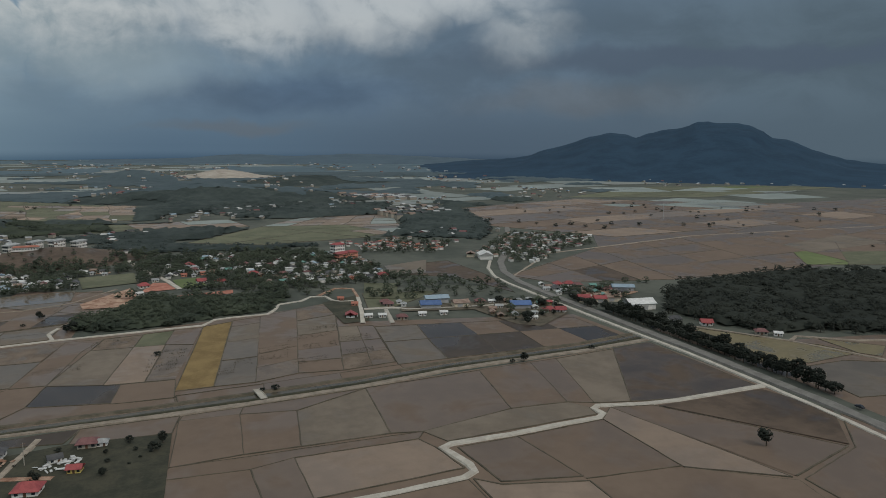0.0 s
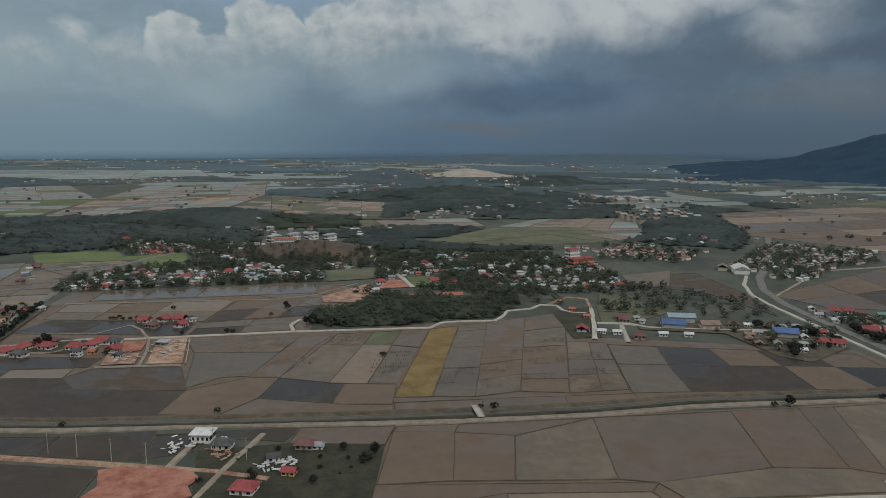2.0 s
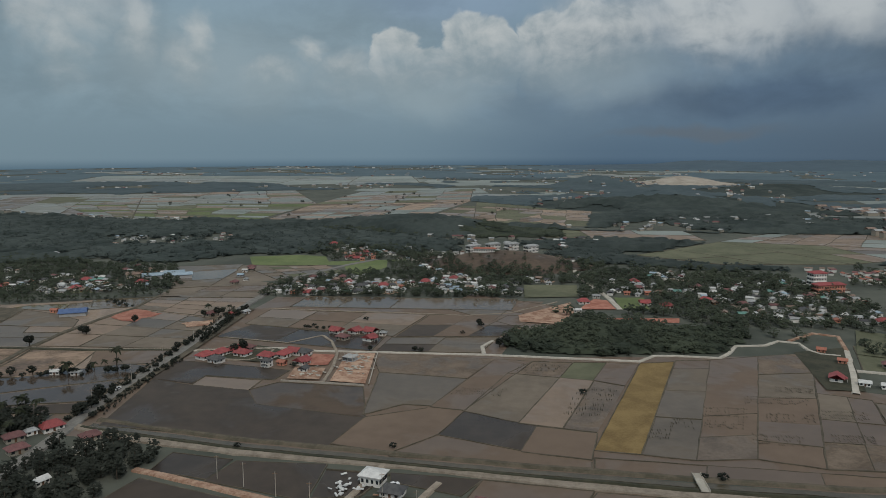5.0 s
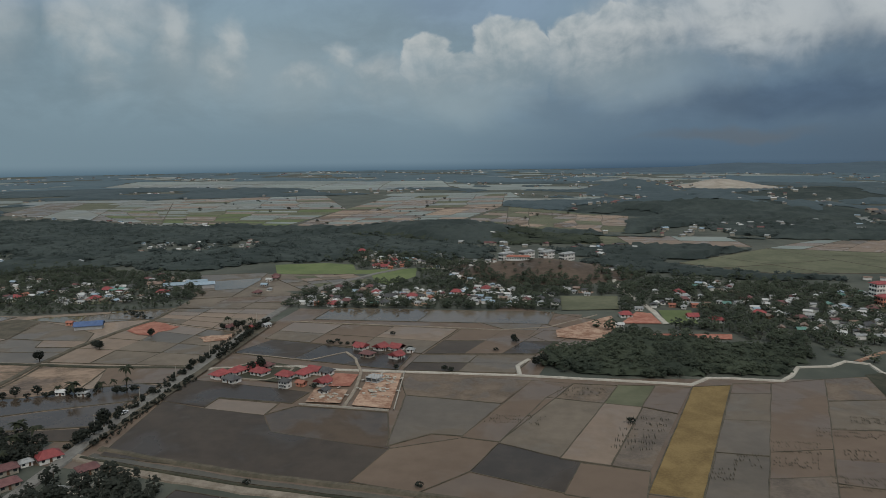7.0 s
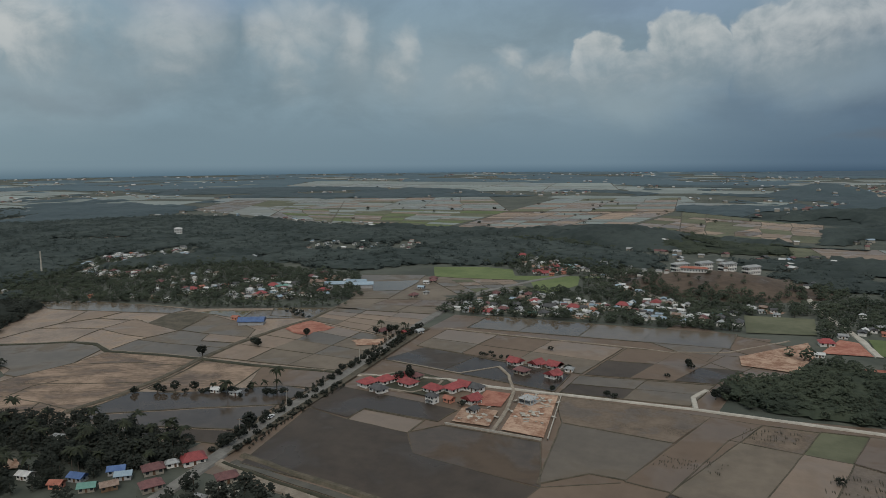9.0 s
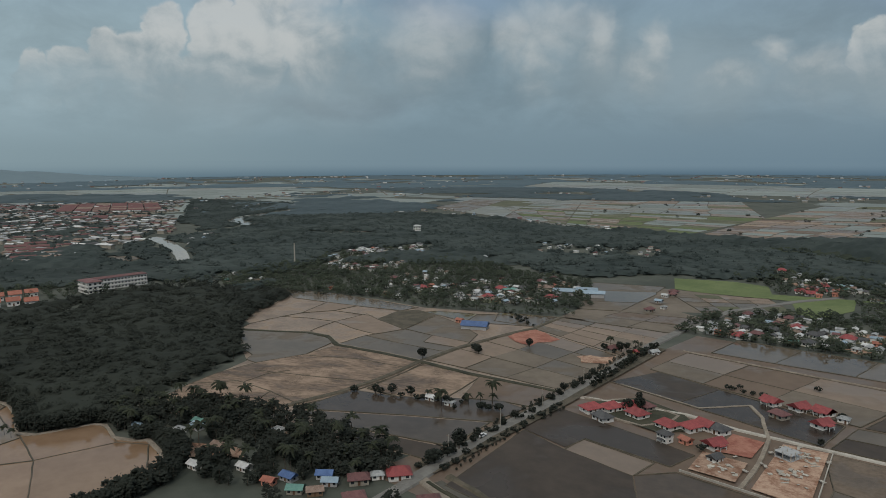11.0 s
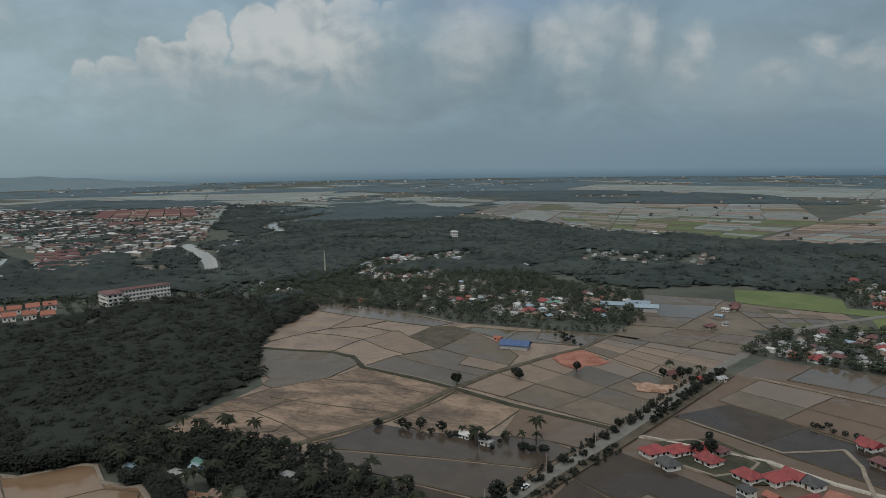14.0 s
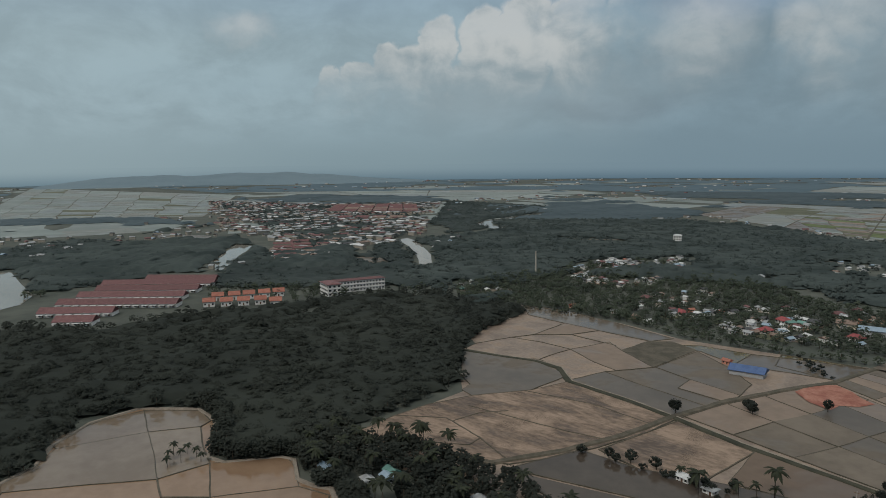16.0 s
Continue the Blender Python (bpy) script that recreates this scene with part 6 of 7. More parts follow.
# ---- houses ----
def house(label, w, d, h, roof="hip", roof_mat="roof_red", wall_mat="white", porch=True, storeys=1, name="house", bays=3, rise=None, far=False):
    """A house with its long side along x, its front towards -y."""
    ob = thing(name, label, "house" if name == "house" else name.replace("_", " "))
    hh = h * storeys
    part("wall", Shape().box(-w / 2, w / 2, -d / 2, d / 2, -0.2, hh), wall_mat, ob)
    rise = rise or d * 0.33
    s = Shape().hip(-w / 2 - 0.8, w / 2 + 0.8, -d / 2 - 0.8, d / 2 + 0.8, hh - 0.16, rise, d * 0.42 if roof == "hip" else 0.0)
    part("roof", s, roof_mat, ob)
    if roof == "gable":
        v = [(x, y, z) for x in (-w / 2 + 0.01, w / 2 - 0.01) for y, z in ((-d / 2, hh), (d / 2, hh), (0, hh + rise * d / (d + 1.6) - 0.1))]
        part("gable", Shape().add(v, [(0, 2, 1), (3, 4, 5)]), wall_mat, ob)
    if far:
        return ob
    for st in range(storeys):
        z = st * h + h * 0.34
        for i in range(bays):
            x = -w / 2 + w * (i + 0.5) / bays
            if st == 0 and i == bays // 2:
                part("door", Shape().box(x - 0.55, x + 0.55, -d / 2 - 0.06, -d / 2 + 0.02, 0.0, 2.1), "door", ob)
            else:
                part("window", Shape().box(x - 0.7, x + 0.7, -d / 2 - 0.05, -d / 2 + 0.02, z, z + 1.3), "glass", ob)
            if i % 2 == 0:
                part("window", Shape().box(x - 0.6, x + 0.6, d / 2 - 0.02, d / 2 + 0.05, z, z + 1.2), "glass", ob)
        for sx in (-1, 1):
            part("window", Shape().box(min(sx * w / 2, sx * (w / 2 + 0.05)), max(sx * w / 2, sx * (w / 2 + 0.05)), -0.7, 0.7, z, z + 1.2), "glass", ob)
    if porch:
        px = w * 0.22
        part("porch_roof", Shape().hip(-px - 0.4, px + 0.4, -d / 2 - 2.4, -d / 2 + 0.4, 2.3, 0.7, 0.7), roof_mat, ob)
        for sx in (-1, 1):
            part("post", Shape().box(sx * px - 0.12, sx * px + 0.12, -d / 2 - 2.2, -d / 2 - 1.98, 0, 2.35), wall_mat, ob)
    return ob


placed = set()


def put(ob, x, y, turn, z=None):
    m = Matrix.Translation((x, y, land(x, y) + 0.25 if z is None else z)) @ Matrix.Rotation(radians(turn), 4, "Z")
    if ob.name in placed:
        return copy_thing(ob, m)
    placed.add(ob.name)
    ob.matrix_basis = m
    return ob


RED = house("single-storey white house with a red hipped tile roof", 9.6, 8.0, 2.5, porch=False)
RED_B = house("white house with a bright red gabled roof", 8.4, 7.2, 2.5, "gable")
MAROON = house("low house with a faded maroon roof", 8.2, 6.2, 2.6, "hip", "roof_maroon", "dull", False)
ORANGE = house("small salmon house with an orange tiled roof", 6.2, 5, 2.6, "gable", "roof_orange", "salmon", False, bays=2)
RUST = house("old timber house with a rusty zinc roof", 7.5, 5.5, 2.6, "gable", "roof_rust", "timber", False)
ZINC = house("village house with a pale zinc roof", 7.5, 5.4, 2.6, "gable", "roof_zinc", "white", False)
ZINC_B = house("small drab house with a weathered zinc roof", 6, 5, 2.5, "hip", "roof_zinc", "white", False, bays=2)
DARK = house("white house with a dark grey hipped roof", 8.8, 7.2, 2.5, "hip", "roof_dark", "white", False)
DARK_G = house("small white house with a grey gabled roof", 6.4, 5.6, 2.8, "gable", "roof_dark", "white", False, bays=2)
GREEN = house("house with a dull green metal roof", 7.6, 5.6, 2.6, "gable", "roof_green", "dull", False)
BLUE = house("house with a pale blue metal roof", 7.6, 5.2, 2.6, "gable", "roof_sky", "greywall", False)
NAVY = house("house with a dark blue metal roof", 8, 5.6, 2.6, "gable", "roof_blue", "greywall", False)
YELLOW = house("small yellow house with a red roof", 6.6, 5.4, 2.6, "gable", "roof_red", "yellow", False)
TALL = house("two-storey white house with a dark grey roof", 7.8, 6.6, 2.7, "hip", "roof_dark", "white", True, 2)
WHITE = house("village house with a white painted metal roof", 7, 5, 2.6, "gable", "roof_white", "white", False)
for kind_ in (RUST, ZINC, ZINC_B, GREEN, BLUE, NAVY, WHITE, MAROON, ORANGE, YELLOW, DARK, DARK_G, RED, RED_B, TALL):
    size_ = 0.64 if kind_ is TALL else 0.84 if kind_ in (RED, RED_B, DARK, TALL, MAROON) else 0.70
    for piece in kind_.children:
        piece.data.transform(Matrix.Scale(size_, 4))
MIXED = [ZINC, ZINC_B, RUST, ZINC, WHITE, WHITE, RED, MAROON, WHITE, ZINC_B, DARK, ZINC_B, RUST, ZINC, WHITE, ORANGE, BLUE, GREEN, ZINC_B, DARK_G, MAROON]

# the red-roofed row by the village road, the three houses behind and the new plots
for ob, x, y, turn in [
    (RED, -184, 441, 70), (RED, -178, 448, 70), (DARK, -174, 435, -18), (RED, -172, 455, 70), (MAROON, -167, 460, -15), (RED, -165, 449, -15), (RED, -149, 446, -15), (RED, -141, 451, 70),
    (RED_B, -137, 457, -15), (TALL, -143, 432, -15), (ORANGE, -136, 436, -15), (DARK, -131, 456, -15), (RED_B, -126, 440, 70), (DARK_G, -120, 427, 75), (RED_B, -128, 506, -20), (RED_B, -116, 507, 70),
    (MAROON, -119, 491, -20), (RED_B, -106, 508, -20), (RED_B, -102, 492, 70), (ZINC_B, -97, 505, 0),
    # south of the canal
    (DARK, -41, 303, -10), (YELLOW, -13, 277, -15), (MAROON, -9, 299, -10), (DARK_G, -20, 289, 10), (RED, -27, 266, -15), (ZINC_B, -4, 298, -10),
    # beside the crossroads
    (RED, -197, 335, 55), (MAROON, -174, 328, 55), (MAROON, -204, 322, 55), (BLUE, -210, 314, 40), (NAVY, -216, 316, 40), (NAVY, -224, 306, 10), (ORANGE, -226, 299, 20), (GREEN, -214, 302, 40), (RUST, -208, 306, 55), (ZINC_B, -202, 329, 55),
    (WHITE, -243, 299, 10), (ZINC_B, -265, 328, 10), (MAROON, -194, 312, 60), (ZINC_B, -172, 312, 0), (GREEN, -298, 309, 10), (BLUE, -312, 288, 5), (BLUE, -294, 306, 5), (ZINC_B, -296, 299, 5), (ZINC, -158, 274, 20), (WHITE, -166, 290, 70),
    (RUST, -268, 302, 10), (WHITE, -258, 287, 10), (ZINC_B, -236, 402, 10), (WHITE, -247, 401, 10),
    (YELLOW, -216, 540, 70), (ZINC, -209, 546, 70), (MAROON, -230, 536, 70), (ORANGE, -348, 528, 10),
    # new houses by the pale lane
    (ORANGE, 162, 509, -20), (ORANGE, 166, 488, -20), (RED_B, 152, 456, 70), (MAROON, 182, 436, -15), (WHITE, 163, 450, -15), (WHITE, 172, 447, -15), (WHITE, 199, 440, -15), (WHITE, 214, 437, -15),
    (MAROON, 254, 457, -15), (WHITE, 263, 455, -15), (GREEN, 293, 434, -20), (YELLOW, 300, 434, -20), (RED, 286, 413, -20), (RED_B, 294, 410, -20), (WHITE, 264, 399, -20), (DARK, 350, 355, -30), (RED_B, 362, 339, -30), (MAROON, 376, 307, -35), (WHITE, 383, 300, -35),
    (RED, 30, 618, 10), (RED, 90, 612, 10), (WHITE, 25, 588, 10), (ZINC, 40, 640, 10), (RED_B, 75, 620, 10),
    (RED, -211, 800, 20), (RED_B, -202, 795, 20), (ORANGE, -194, 792, 20), (ORANGE, -186, 806, 20), (RED, -198, 812, 20), (MAROON, -208, 820, 20), (ORANGE, -190, 822, 20), (RED, -204, 838, 20), (ZINC, -212, 858, 20),
]:
    put(ob, x, y, turn)

# shops and houses at the highway junction
shop_rng = random.Random(19)
for poly_, n_ in (([(314, 470), (330, 436), (362, 430), (398, 452), (378, 472), (334, 500)], 11.0), ([(240, 466), (300, 448), (300, 404), (264, 388), (250, 402), (236, 448)], 12.0), ([(176, 470), (236, 462), (244, 474), (186, 486)], 11.0)):
    for x, y in scatter(poly_, n_, 7, 0.3):
        if all(math.hypot(x - a, y - b) > 10 for a, b in ((214, 459), (236, 454), (226, 474), (274, 432), (354, 396), (384, 450), (254, 457), (263, 455), (293, 434), (300, 434), (286, 413), (294, 410), (264, 399))):
            put(shop_rng.choice([ZINC, RUST, WHITE, RED, MAROON, WHITE, GREEN, ZINC_B, RUST, DARK]), x, y, shop_rng.choice((-20, 70)))
house_rng = random.Random(12)
FAR_VILLAGES = []
yard_rng = random.Random(61)
for key, x, y, whole in ALL_HOUSES:
    if yard_rng.random() < 0.16 and key in ("north", "east", "west", "lane"):
        w, d, a = yard_rng.uniform(4, 9), yard_rng.uniform(5, 11), yard_rng.uniform(0, 3)
        plot(yard_rng.choice(["olive", "tan_earth", "gravel", "olive", "grey", "green"]), [(x + p * math.cos(a) - q * math.sin(a), y + p * math.sin(a) + q * math.cos(a)) for p, q in ((-w, -d), (w, -d * 0.8), (w * 0.9, d), (-w, d * 0.9))], "yard", "open yard between village houses")
for key, x, y, whole in ALL_HOUSES:
    turn = house_rng.choice((0, 90, 10, 80, -15, 100)) + house_rng.uniform(-6, 6)
    if whole:
        put(house_rng.choice(MIXED), x, y, turn)
    else:
        FAR_VILLAGES.append((key, (x, y, house_rng.uniform(3.8, 6.6), house_rng.uniform(3.0, 4.4), house_rng.uniform(2.0, 2.6), radians(turn))))


def shed(label, w, d, h, roof_mat, wall_mat, rise=2.0):
    ob = house(label, w, d, h, "gable", roof_mat, wall_mat, False, 1, "shed", 5, rise, True)
    for i in range(int(w / 8)):
        x = -w / 2 + 8 * i + 4
        part("shutter", Shape().box(x - 2, x + 2, -d / 2 - 0.06, -d / 2 + 0.02, 0, h * 0.7), "greywall", ob)
    return ob


BLUE_SHED = shed("long shed with a bright blue metal roof", 17, 9, 2.6, "roof_blue", "greywall", 2.4)
BLUE_SMALL = shed("low workshop with a blue metal roof", 14, 9, 3.2, "roof_blue", "greywall", 2.4)
PALE_SHED = shed("factory shed with a pale blue roof", 17, 8, 3.6, "roof_sky", "greywall")
WHITE_SHED = shed("large shed with a white roof", 20, 13, 4.4, "roof_white", "white", 3.0)
RUST_SHED = shed("workshop shed with a rusty roof", 11, 8, 3.4, "roof_rust", "cream")
RED_SHED = shed("workshop with a red metal roof", 8.5, 7, 3.2, "roof_red", "cream")
for ob, x, y, turn in [
    (BLUE_SHED, -328, 522, 28), (BLUE_SMALL, 214, 459, -17), (RUST_SHED, 236, 454, -8), (PALE_SHED, 226, 474, -12), (BLUE_SMALL, 274, 432, -20), (WHITE_SHED, 354, 396, -12), (PALE_SHED, 384, 450, -28),
    (RUST_SHED, 352, 424, -20), (RED_SHED, 331, 432, -20), (RED_SHED, 340, 424, -20), (PALE_SHED, -340, 676, 30), (PALE_SHED, -352, 660, 30), (PALE_SHED, -328, 668, 30), (RUST_SHED, -374, 664, 30), (WHITE_SHED, 361, 640, 70),
    (RUST_SHED, 352, 655, 60),
]:
    put(ob, x, y, turn)


def block(name, label, w, d, storeys, roof_mat, wall_mat, bays, rise=0.22):
    """A storeyed building with ledges and rows of windows."""
    ob = thing(name, label, "building")
    h = 3.3 * storeys
    part("wall", Shape().box(-w / 2, w / 2, -d / 2, d / 2, -0.5, h), wall_mat, ob)
    part("roof", Shape().hip(-w / 2 - 0.8, w / 2 + 0.8, -d / 2 - 0.8, d / 2 + 0.8, h, d * rise, d * 0.4, 0.3), roof_mat, ob)
    for st in range(storeys):
        part("ledge", Shape().box(-w / 2 - 0.5, w / 2 + 0.5, -d / 2 - 0.5, d / 2 + 0.5, 3.3 * st + 3.0, 3.3 * st + 3.2), wall_mat, ob)
        for i in range(bays):
            x = -w / 2 + w * (i + 0.5) / bays
            part("window", Shape().box(x - w / bays * 0.24, x + w / bays * 0.24, -d / 2 - 0.06, -d / 2 + 0.02, 3.3 * st + 1.0, 3.3 * st + 2.3), "glass", ob)
        for j in range(3):
            y = -d / 2 + d * (j + 0.5) / 3
            for sx in (-1, 1):
                part("window", Shape().box(min(sx * w / 2, sx * (w / 2 + 0.06)), max(sx * w / 2, sx * (w / 2 + 0.06)), y - 1, y + 1, 3.3 * st + 0.9, 3.3 * st + 2.5), "glass", ob)
    return ob


put(block("apartment_block", "long white storeyed block with a low red roof", 48, 11, 3, "roof_maroon", "white", 16, 0.1), -668, 417, 92)
put(block("apartment_block", "white storeyed wing with a low red roof", 22, 12, 3, "roof_maroon", "white", 8, 0.1), -660, 390, 2)
put(block("apartment_tower", "orange and white flats with a red roof", 12, 8, 4, "roof_red", "white", 5), 222, 706, 20)
put(block("apartment_tower", "lower orange flats with a red roof", 24, 8, 2, "roof_red", "salmon", 10), 226, 690, 20)
SCHOOL = block("school_block", "white school block with a pale roof on the hill", 15, 7, 2, "roof_zinc", "white", 7)
for x, y, turn in [(-80, 818, 50), (-60, 824, 50), (-40, 822, 50), (-20, 826, 50)]:
    put(SCHOOL, x, y, turn)
put(block("school_block", "long low school wing with a red roof on the hill", 22, 6, 1, "roof_orange", "white", 9), -66, 800, 0)


def terrace(label, units, roof_mat, wall_mat="white", unit=7.0, d=13.5):
    """A row of joined houses, each with its own roof bay, door and window."""
    ob = thing("terrace_row", label, "terrace row")
    w = units * unit
    part("wall", Shape().box(-w / 2, w / 2, -d / 2, d / 2, -0.2, 2.9), wall_mat, ob)
    part("roof", Shape().hip(-w / 2 - 0.4, w / 2 + 0.4, -d / 2 - 0.6, d / 2 + 0.6, 2.8, 3.6, 0.0), roof_mat, ob)
    for i in range(units):
        x = -w / 2 + unit * (i + 0.5)
        part("porch_roof", Shape().box(x - 2.6, x + 2.6, -d / 2 - 3.4, -d / 2, 2.1, 2.3), "roof_white", ob)
        part("window", Shape().box(x - 2.2, x - 0.4, -d / 2 - 0.05, -d / 2 + 0.02, 0.8, 2.0), "glass", ob)
        part("door", Shape().box(x + 0.6, x + 1.7, -d / 2 - 0.05, -d / 2 + 0.02, 0, 2.0), "door", ob)
        part("party_wall", Shape().box(x + unit / 2 - 0.12, x + unit / 2 + 0.12, -d / 2 - 0.5, d / 2 + 0.5, 2.7, 3.3), wall_mat, ob)
    return ob


for x, y, units, turn in [(-797, 280, 10, 61), (-779, 258, 15, 66), (-750, 247, 13, 66), (-722, 233, 13, 65), (-691, 222, 14, 64), (-668, 193, 8, 68), (-634, 193, 4, 67)]:
    put(terrace("terrace row with white fronts and a dull red roof", units, "roof_maroon"), x, y, turn)
SALMON = house("white house with a red gabled tile roof", 8.6, 8.2, 4.0, "gable", "roof_orange", "white", False, 1, rise=2.8)
for x, y in [(-680, 298), (-678, 311), (-677, 323), (-677, 336), (-676, 348), (-657, 288), (-653, 301), (-650, 314), (-647, 327), (-636, 337)]:
    put(SALMON, x, y, 80)

# the town and scattered far houses
def roofs(name, label, items, mats, wall_mat="dull"):
    """Many small far buildings, joined by roof colour; each with walls and a pitched roof."""
    ob = thing(name, label, "town", "", "stuff")
    walls, tops = Shape(), {m: Shape() for m in mats}
    g_ = random.Random(len(items))
    for x, y, w, d, h, a in items:
        ca, sa, z = math.cos(a), math.sin(a), land(x, y)
        one = Shape().box(-w / 2, w / 2, -d / 2, d / 2, -0.2, h)
        walls.add([(x + p * ca - q * sa, y + p * sa + q * ca, z + r) for p, q, r in one.v], one.f)
        one = Shape().hip(-w / 2 - 0.4, w / 2 + 0.4, -d / 2 - 0.4, d / 2 + 0.4, h, d * 0.25, 0.0)
        tops[g_.choice(mats)].add([(x + p * ca - q * sa, y + p * sa + q * ca, z + r) for p, q, r in one.v], one.f)
    tagged(part("walls", walls, wall_mat, ob), kind="stuff")
    for m, s in tops.items():
        if s.v:
            tagged(part("roofs", s, m, ob), kind="stuff")
    return ob


PALE_MIX = ["roof_zinc", "roof_zinc", "roof_white", "roof_rust", "roof_white", "roof_sky", "roof_maroon", "roof_dark", "roof_zinc"]
for key, mats in (("highway", ["roof_zinc", "roof_rust", "roof_maroon", "roof_white"]), ("estate", ["roof_orange", "roof_maroon", "roof_rust"]), ("upper", PALE_MIX), ("hill", ["roof_zinc", "roof_rust", "roof_dark"]), ("north", PALE_MIX), ("lane", PALE_MIX), ("east", PALE_MIX), ("west", PALE_MIX)):
    roofs("village", "low village houses crowded among trees", [p for k_, p in FAR_VILLAGES if k_ == key], mats, "white")
town_rng = random.Random(21)
TOWN = [(-2300, 480), (-1960, 734), (-1872, 1060), (-1500, 860), (-1250, 740), (-1080, 660), (-977, 556), (-930, 500), (-870, 440), (-880, 388), (-1010, 405), (-1135, 431), (-1385, 388), (-1700, 420)]
items = []
for x, y in scatter(TOWN, 16.0, 31, 0.3):
    if town_rng.random() < 0.66 and noise.noise((x * 0.012, y * 0.012, 2.0)) > -0.22 and not wet(x, y, 24):
        way = 25 + (90 if noise.noise((x * 0.006, y * 0.006, 9.0)) > 0.05 else 0)
        items.append((x, y, town_rng.uniform(8, 18), town_rng.uniform(5, 7), town_rng.choice((2.6, 3, 3.5, 5)), radians(way)))
roofs("town", "crowded low town with red and grey roofs", items, ["roof_maroon", "roof_dark", "roof_zinc", "roof_rust", "roof_white", "roof_zinc", "roof_maroon", "roof_zinc"])
items = [(-1640 - 30 * i + 19 * j, 680 + 30 * j + 12 * i, 32, 9, 5, radians(57)) for i in range(8) for j in range(6)] + [(-1430 - 14 * i + 17 * j, 640 + 30 * j + 6 * i, 26, 8, 5, radians(62)) for i in range(3) for j in range(4)] + [(-880 - 20 * i, 400 + 4 * i + 24 * (i % 2), 26, 9, 4, radians(70)) for i in range(10)]
roofs("estate", "rows of red-roofed houses at the edge of town", items, ["roof_maroon", "roof_maroon", "roof_rust"])
items = []
for i in range(9000):
    a, q = radians(town_rng.uniform(-100, 60)), 900 + 3500 * town_rng.random() ** 1.3
    x, y = q * math.sin(a), q * math.cos(a)
    if homes(x, y) > 0.13 and town_rng.random() < 0.7 and not inside((x, y), WOOD_FAR) and not any(inside((x, y), f_) for f_ in FIELDS_FAR):
        big = 1.0 + max(0.0, (q - 1200) / 3600)
        items.append((x, y, big * town_rng.uniform(4, 10), big * town_rng.uniform(4, 7), town_rng.uniform(2.6, 4.6), town_rng.uniform(0, 3)))
roofs("far_houses", "scattered pale far houses among trees", items, ["roof_zinc", "roof_white", "roof_zinc", "roof_dark", "roof_zinc", "roof_sky", "roof_maroon"])
items = [(480 + 22 * i, 1400 + 30 * j - 8 * i, 18, 11, 5, 0.3) for i in range(6) for j in range(4)] + [(420 + 26 * i, 1020 + 24 * j + 10 * i, 12, 8, 7, 0.3) for i in range(5) for j in range(5)]
roofs("estate", "pale rows of new houses on a rise", items, ["roof_rust", "roof_dark", "roof_zinc"])


# ---- small things ----
tuft_rng = random.Random(33)
tv, tf, tk = [], [], 0
for x0, x1, y0, deep in [(78, 97, 401, 6), (100, 128, 420, 5), (104, 124, 398, 5), (128, 148, 405, 5), (62, 72, 385, 6), (52, 60, 372, 5), (118, 136, 436, 4), (22, 40, 415, 8), (18, 34, 395, 8), (-8, 14, 452, 6), (92, 112, 372, 5), (76, 92, 386, 4), (-36, -12, 410, 5), (124, 140, 378, 4)]:
    x = x0
    while x < x1:
        for j in range(3):
            y = y0 + 0.2 * (x - x0) * 0.3 + (j - 1) * deep * 0.8 + tuft_rng.uniform(-1, 1)
            if tuft_rng.random() < 0.72:
                tv.append(OCT_V * (tuft_rng.uniform(0.14, 0.26), tuft_rng.uniform(0.8, deep * 0.42), 0.10) + (x + 0.24 * (y - y0), y, 0.42))
                tf.append(OCT_F + tk)
                tk += 6
        x += tuft_rng.uniform(0.7, 1.3)
tagged(new("rice_stubble", array_mesh("rice_stubble", np.concatenate(tv), np.concatenate(tf), MAT["bund"])), "dark rows of rice stubble in wet mud", "stubble", "", "stuff")

def building_site(x, y):
    ob = thing("building_frame", "unfinished concrete house frame with columns and slab", "building site")
    part("slab", Shape().box(-6, 6, -5, 5, 0, 0.3), "greywall", ob)
    part("upper_slab", Shape().box(-6, 4, -5, 5, 3.2, 3.45), "greywall", ob)
    part("wall", Shape().box(-5.8, 0, 4.6, 4.8, 0.3, 3.2), "greywall", ob)
    for i in range(4):
        for j in range(3):
            part("column", Shape().box(-5.9 + 3.9 * i, -5.6 + 3.9 * i, -4.9 + 4.7 * j, -4.6 + 4.7 * j, 0.3, 3.2 + (1.6 if i < 3 else 0)), "concrete", ob)
    ob.matrix_basis = pose(x, y, 0.5, 0, 0, 75) @ Matrix.Scale(0.72, 4)


building_site(-101, 450)
put(block("unfinished_house", "unfinished flat white concrete house", 7.5, 6.5, 1, "roof_white", "white", 4), -50, 311, -10)


def rubble(label, x, y, n, spread, seed, mat="roof_white"):
    ob = thing("rubble", label, "rubble")
    g_ = random.Random(seed)
    for i in range(n):
        s = Shape().box(-g_.uniform(0.4, 1.6), g_.uniform(0.4, 1.6), -g_.uniform(0.2, 0.8), g_.uniform(0.2, 0.8), 0, g_.uniform(0.1, 0.4))
        b = part("board", s, mat, ob)
        b.matrix_basis = pose(g_.gauss(0, spread), g_.gauss(0, spread), 0.15 + 0.05 * i % 0.4, g_.uniform(-9, 9), g_.uniform(-9, 9), g_.uniform(0, 180))
    ob.matrix_basis = pose(x, y, 0.45)


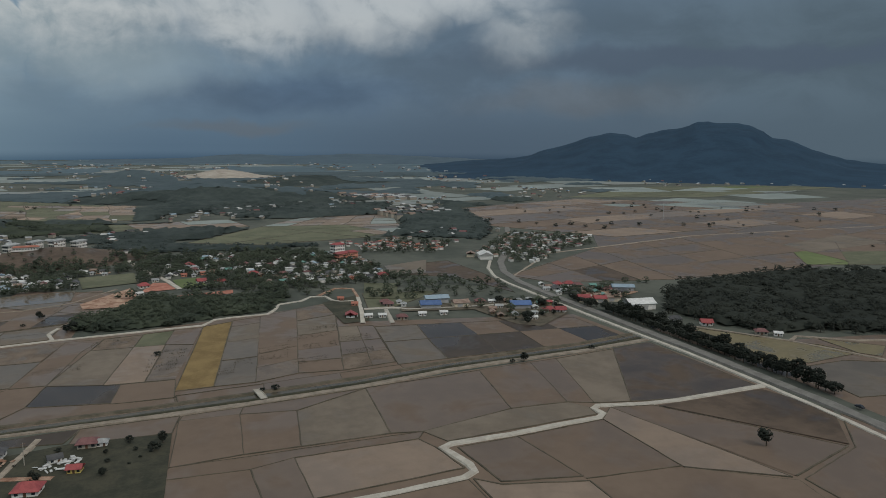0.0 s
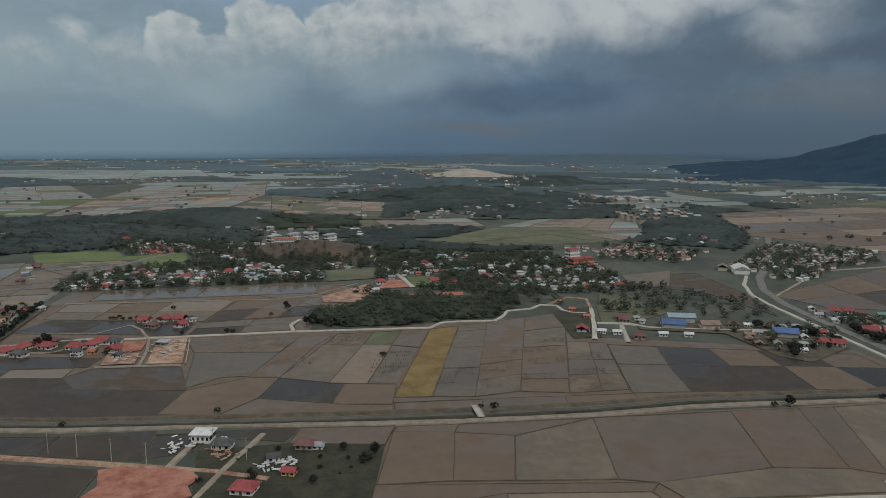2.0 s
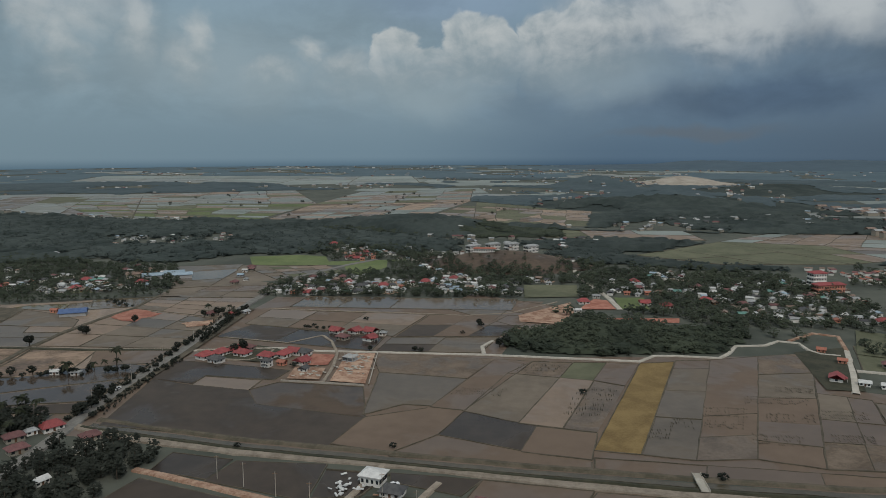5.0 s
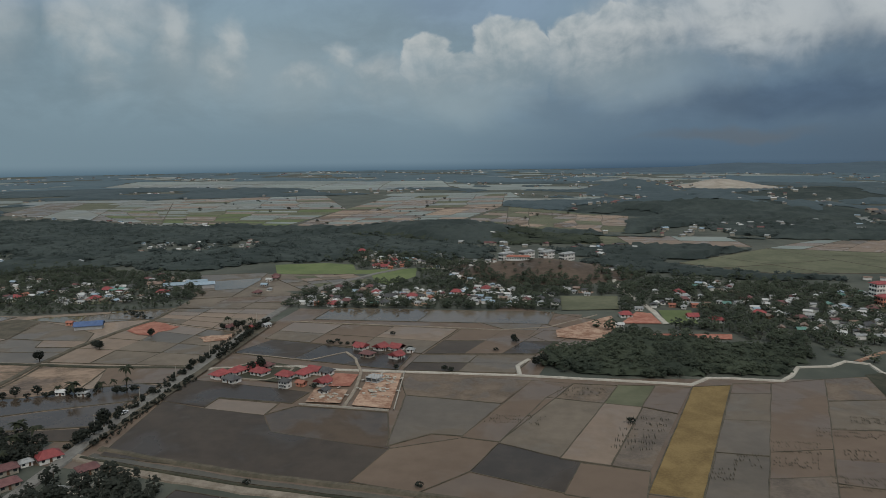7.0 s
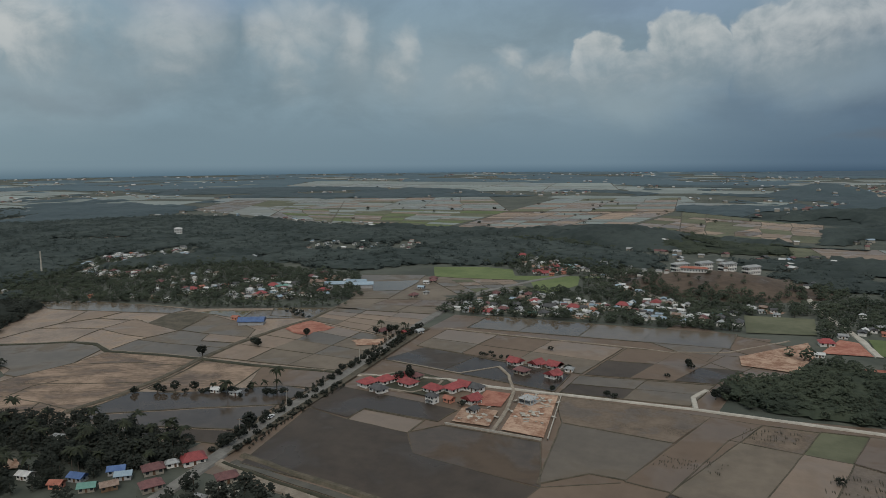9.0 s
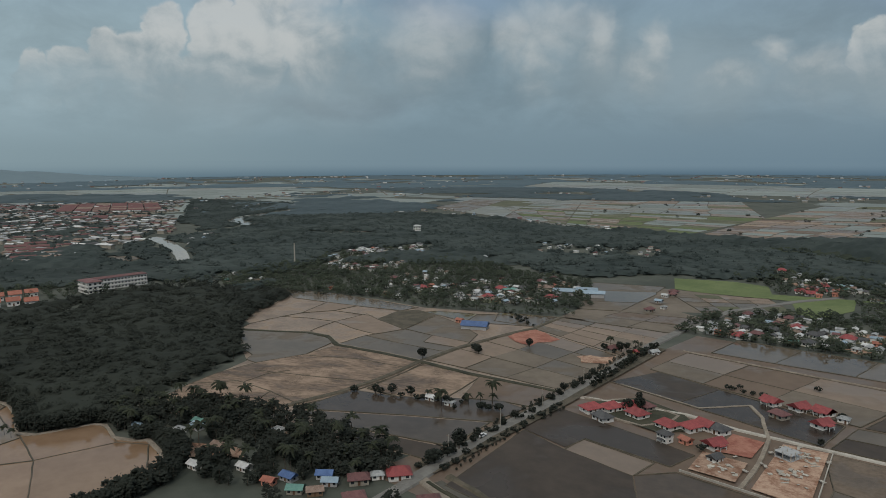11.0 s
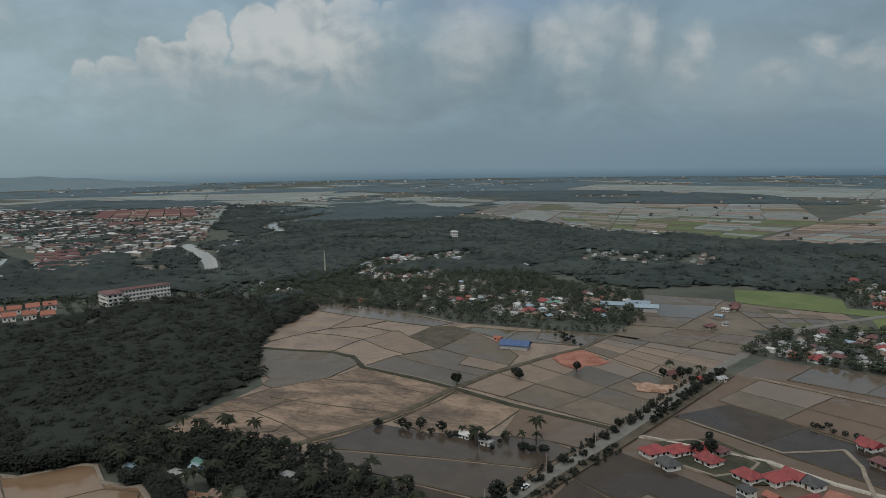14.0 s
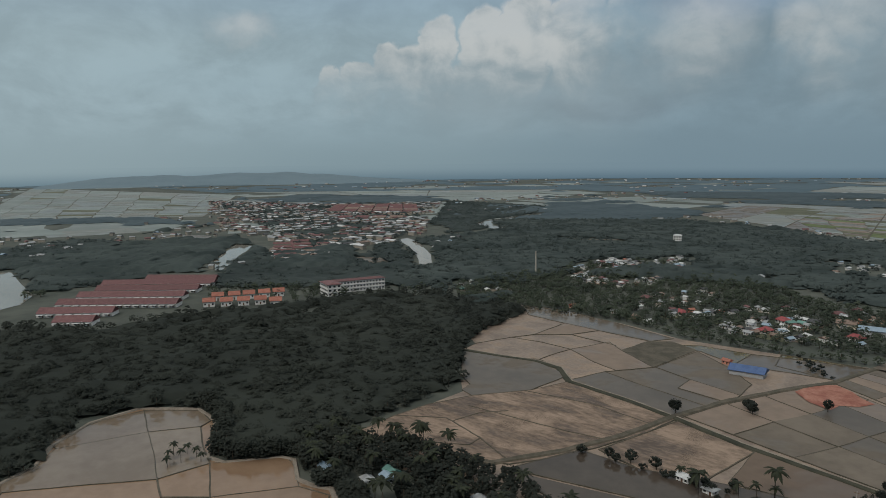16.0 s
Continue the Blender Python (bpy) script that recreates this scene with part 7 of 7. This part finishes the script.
rubble("scattered white boards and rubble by a new house", -58, 306, 22, 3.2, 1)
rubble("white boards piled round a house", -22, 284, 20, 2.6, 2)
rubble("white boards leaning by a yard", -16, 286, 14, 2.0, 3)
rubble("pale rubble among the columns", -98, 452, 26, 4.6, 4, "concrete")
rubble("pale rubble and planks on the levelled plot", -95, 432, 24, 5.0, 7, "concrete")
rubble("broken pale blocks in the walled plot", -116, 422, 18, 3.6, 8, "concrete")
rubble("pale rubble beside the road", -168, 318, 30, 4.0, 5, "concrete")
rubble("white rubble by the pond road", -40, 296, 14, 2.6, 6, "tan_earth")


def pole(x, y, turn=0):
    ob = thing("power_pole", "thin concrete power pole with a crossarm", "power pole", "poles along the lanes")
    part("mast", Shape().tube((0, 0, 0), (0, 0, 9), 0.16, 0.1, 8), "concrete", ob)
    part("crossarm", Shape().box(-0.9, 0.9, -0.06, 0.06, 8.3, 8.45), "timber", ob)
    ob.matrix_basis = pose(x, y, 0.3, 0, 0, turn)
    return ob


first_pole = pole(-106, 304)
for x, y in [(-94, 300), (-80, 295), (-66, 290), (-200, 396), (-203, 430), (-207, 470), (-212, 510), (-217, 548), (318, 220), (324, 300), (332, 400), (-196, 360), (-44, 300), (-30, 290)]:
    copy_thing(first_pole, pose(x, y, 0.3, 0, 0, 20))


def car(x, y, turn, paint, label):
    ob = thing("car", label, "car")
    body = part("body", Shape().box(-2.1, 2.1, -0.85, 0.85, 0.35, 0.95), paint, ob)
    cab = Shape().add([(-1.5, -0.8, 0.95), (1.0, -0.8, 0.95), (1.0, 0.8, 0.95), (-1.5, 0.8, 0.95), (-1.1, -0.65, 1.5), (0.4, -0.65, 1.5), (0.4, 0.65, 1.5), (-1.1, 0.65, 1.5)],
                      [(4, 5, 6, 7), (0, 1, 5, 4), (1, 2, 6, 5), (2, 3, 7, 6), (3, 0, 4, 7)])
    part("cabin", cab, "glass", ob)
    part("roof", Shape().box(-1.1, 0.4, -0.64, 0.64, 1.5, 1.54), paint, ob)
    for sx in (-1.3, 1.3):
        for sy in (-0.85, 0.85):
            wheel = part("wheel", Shape().tube((sx, sy - 0.1, 0.32), (sx, sy + 0.1, 0.32), 0.32, 0.32, 12), "tyre", ob)
            part("rim", Shape().tube((sx, sy - 0.12, 0.32), (sx, sy + 0.12, 0.32), 0.19, 0.19, 10), "roof_zinc", wheel, "grey metal rim")
    ob.matrix_basis = pose(x, y, 0.75, 0, 0, turn)


car(-199, 383, 95, "car_white", "white car on the village road")
car(309, 196, 85, "car_dark", "dark car on the highway")
car(306, 175, 85, "car_white", "white car on the highway")
car(326, 420, 90, "car_white", "white car on the highway")
car(322, 345, 90, "car_dark", "dark car on the highway")
car(-42, 308, 40, "car_white", "white car beside a new house")

bridge = thing("footbridge", "small pale concrete bridge over the canal", "bridge")
part("deck", Shape().box(-1.6, 1.6, -7, 7, 0.9, 1.15), "concrete", bridge)
for sx in (-1, 1):
    part("parapet", Shape().box(sx * 1.5 - 0.1, sx * 1.5 + 0.1, -7, 7, 1.15, 1.5), "concrete", bridge)
bridge.matrix_basis = pose(64, 328, 0, 0, 0, 4)

stack = thing("chimney", "tall thin pale chimney above the trees", "chimney")
part("shaft", Shape().tube((0, 0, 0), (0, 0, 24), 0.9, 0.6, 12), "concrete", stack)
part("rim", Shape().tube((0, 0, 23.7), (0, 0, 24.3), 0.8, 0.8, 12), "concrete", stack)
stack.matrix_basis = pose(-660, 600, 0)

board = block("white_tower", "square white building above the plantation", 10, 8, 3, "roof_white", "white", 3)
board.matrix_basis = pose(-790, 905, 2, 0, 0, 40)
mast = thing("radio_mast", "thin grey radio mast on the plain", "radio mast")
part("mast", Shape().tube((0, 0, 0), (0, 0, 30), 0.6, 0.25, 5), "greywall", mast)
mast.matrix_basis = pose(800, 850, 0)
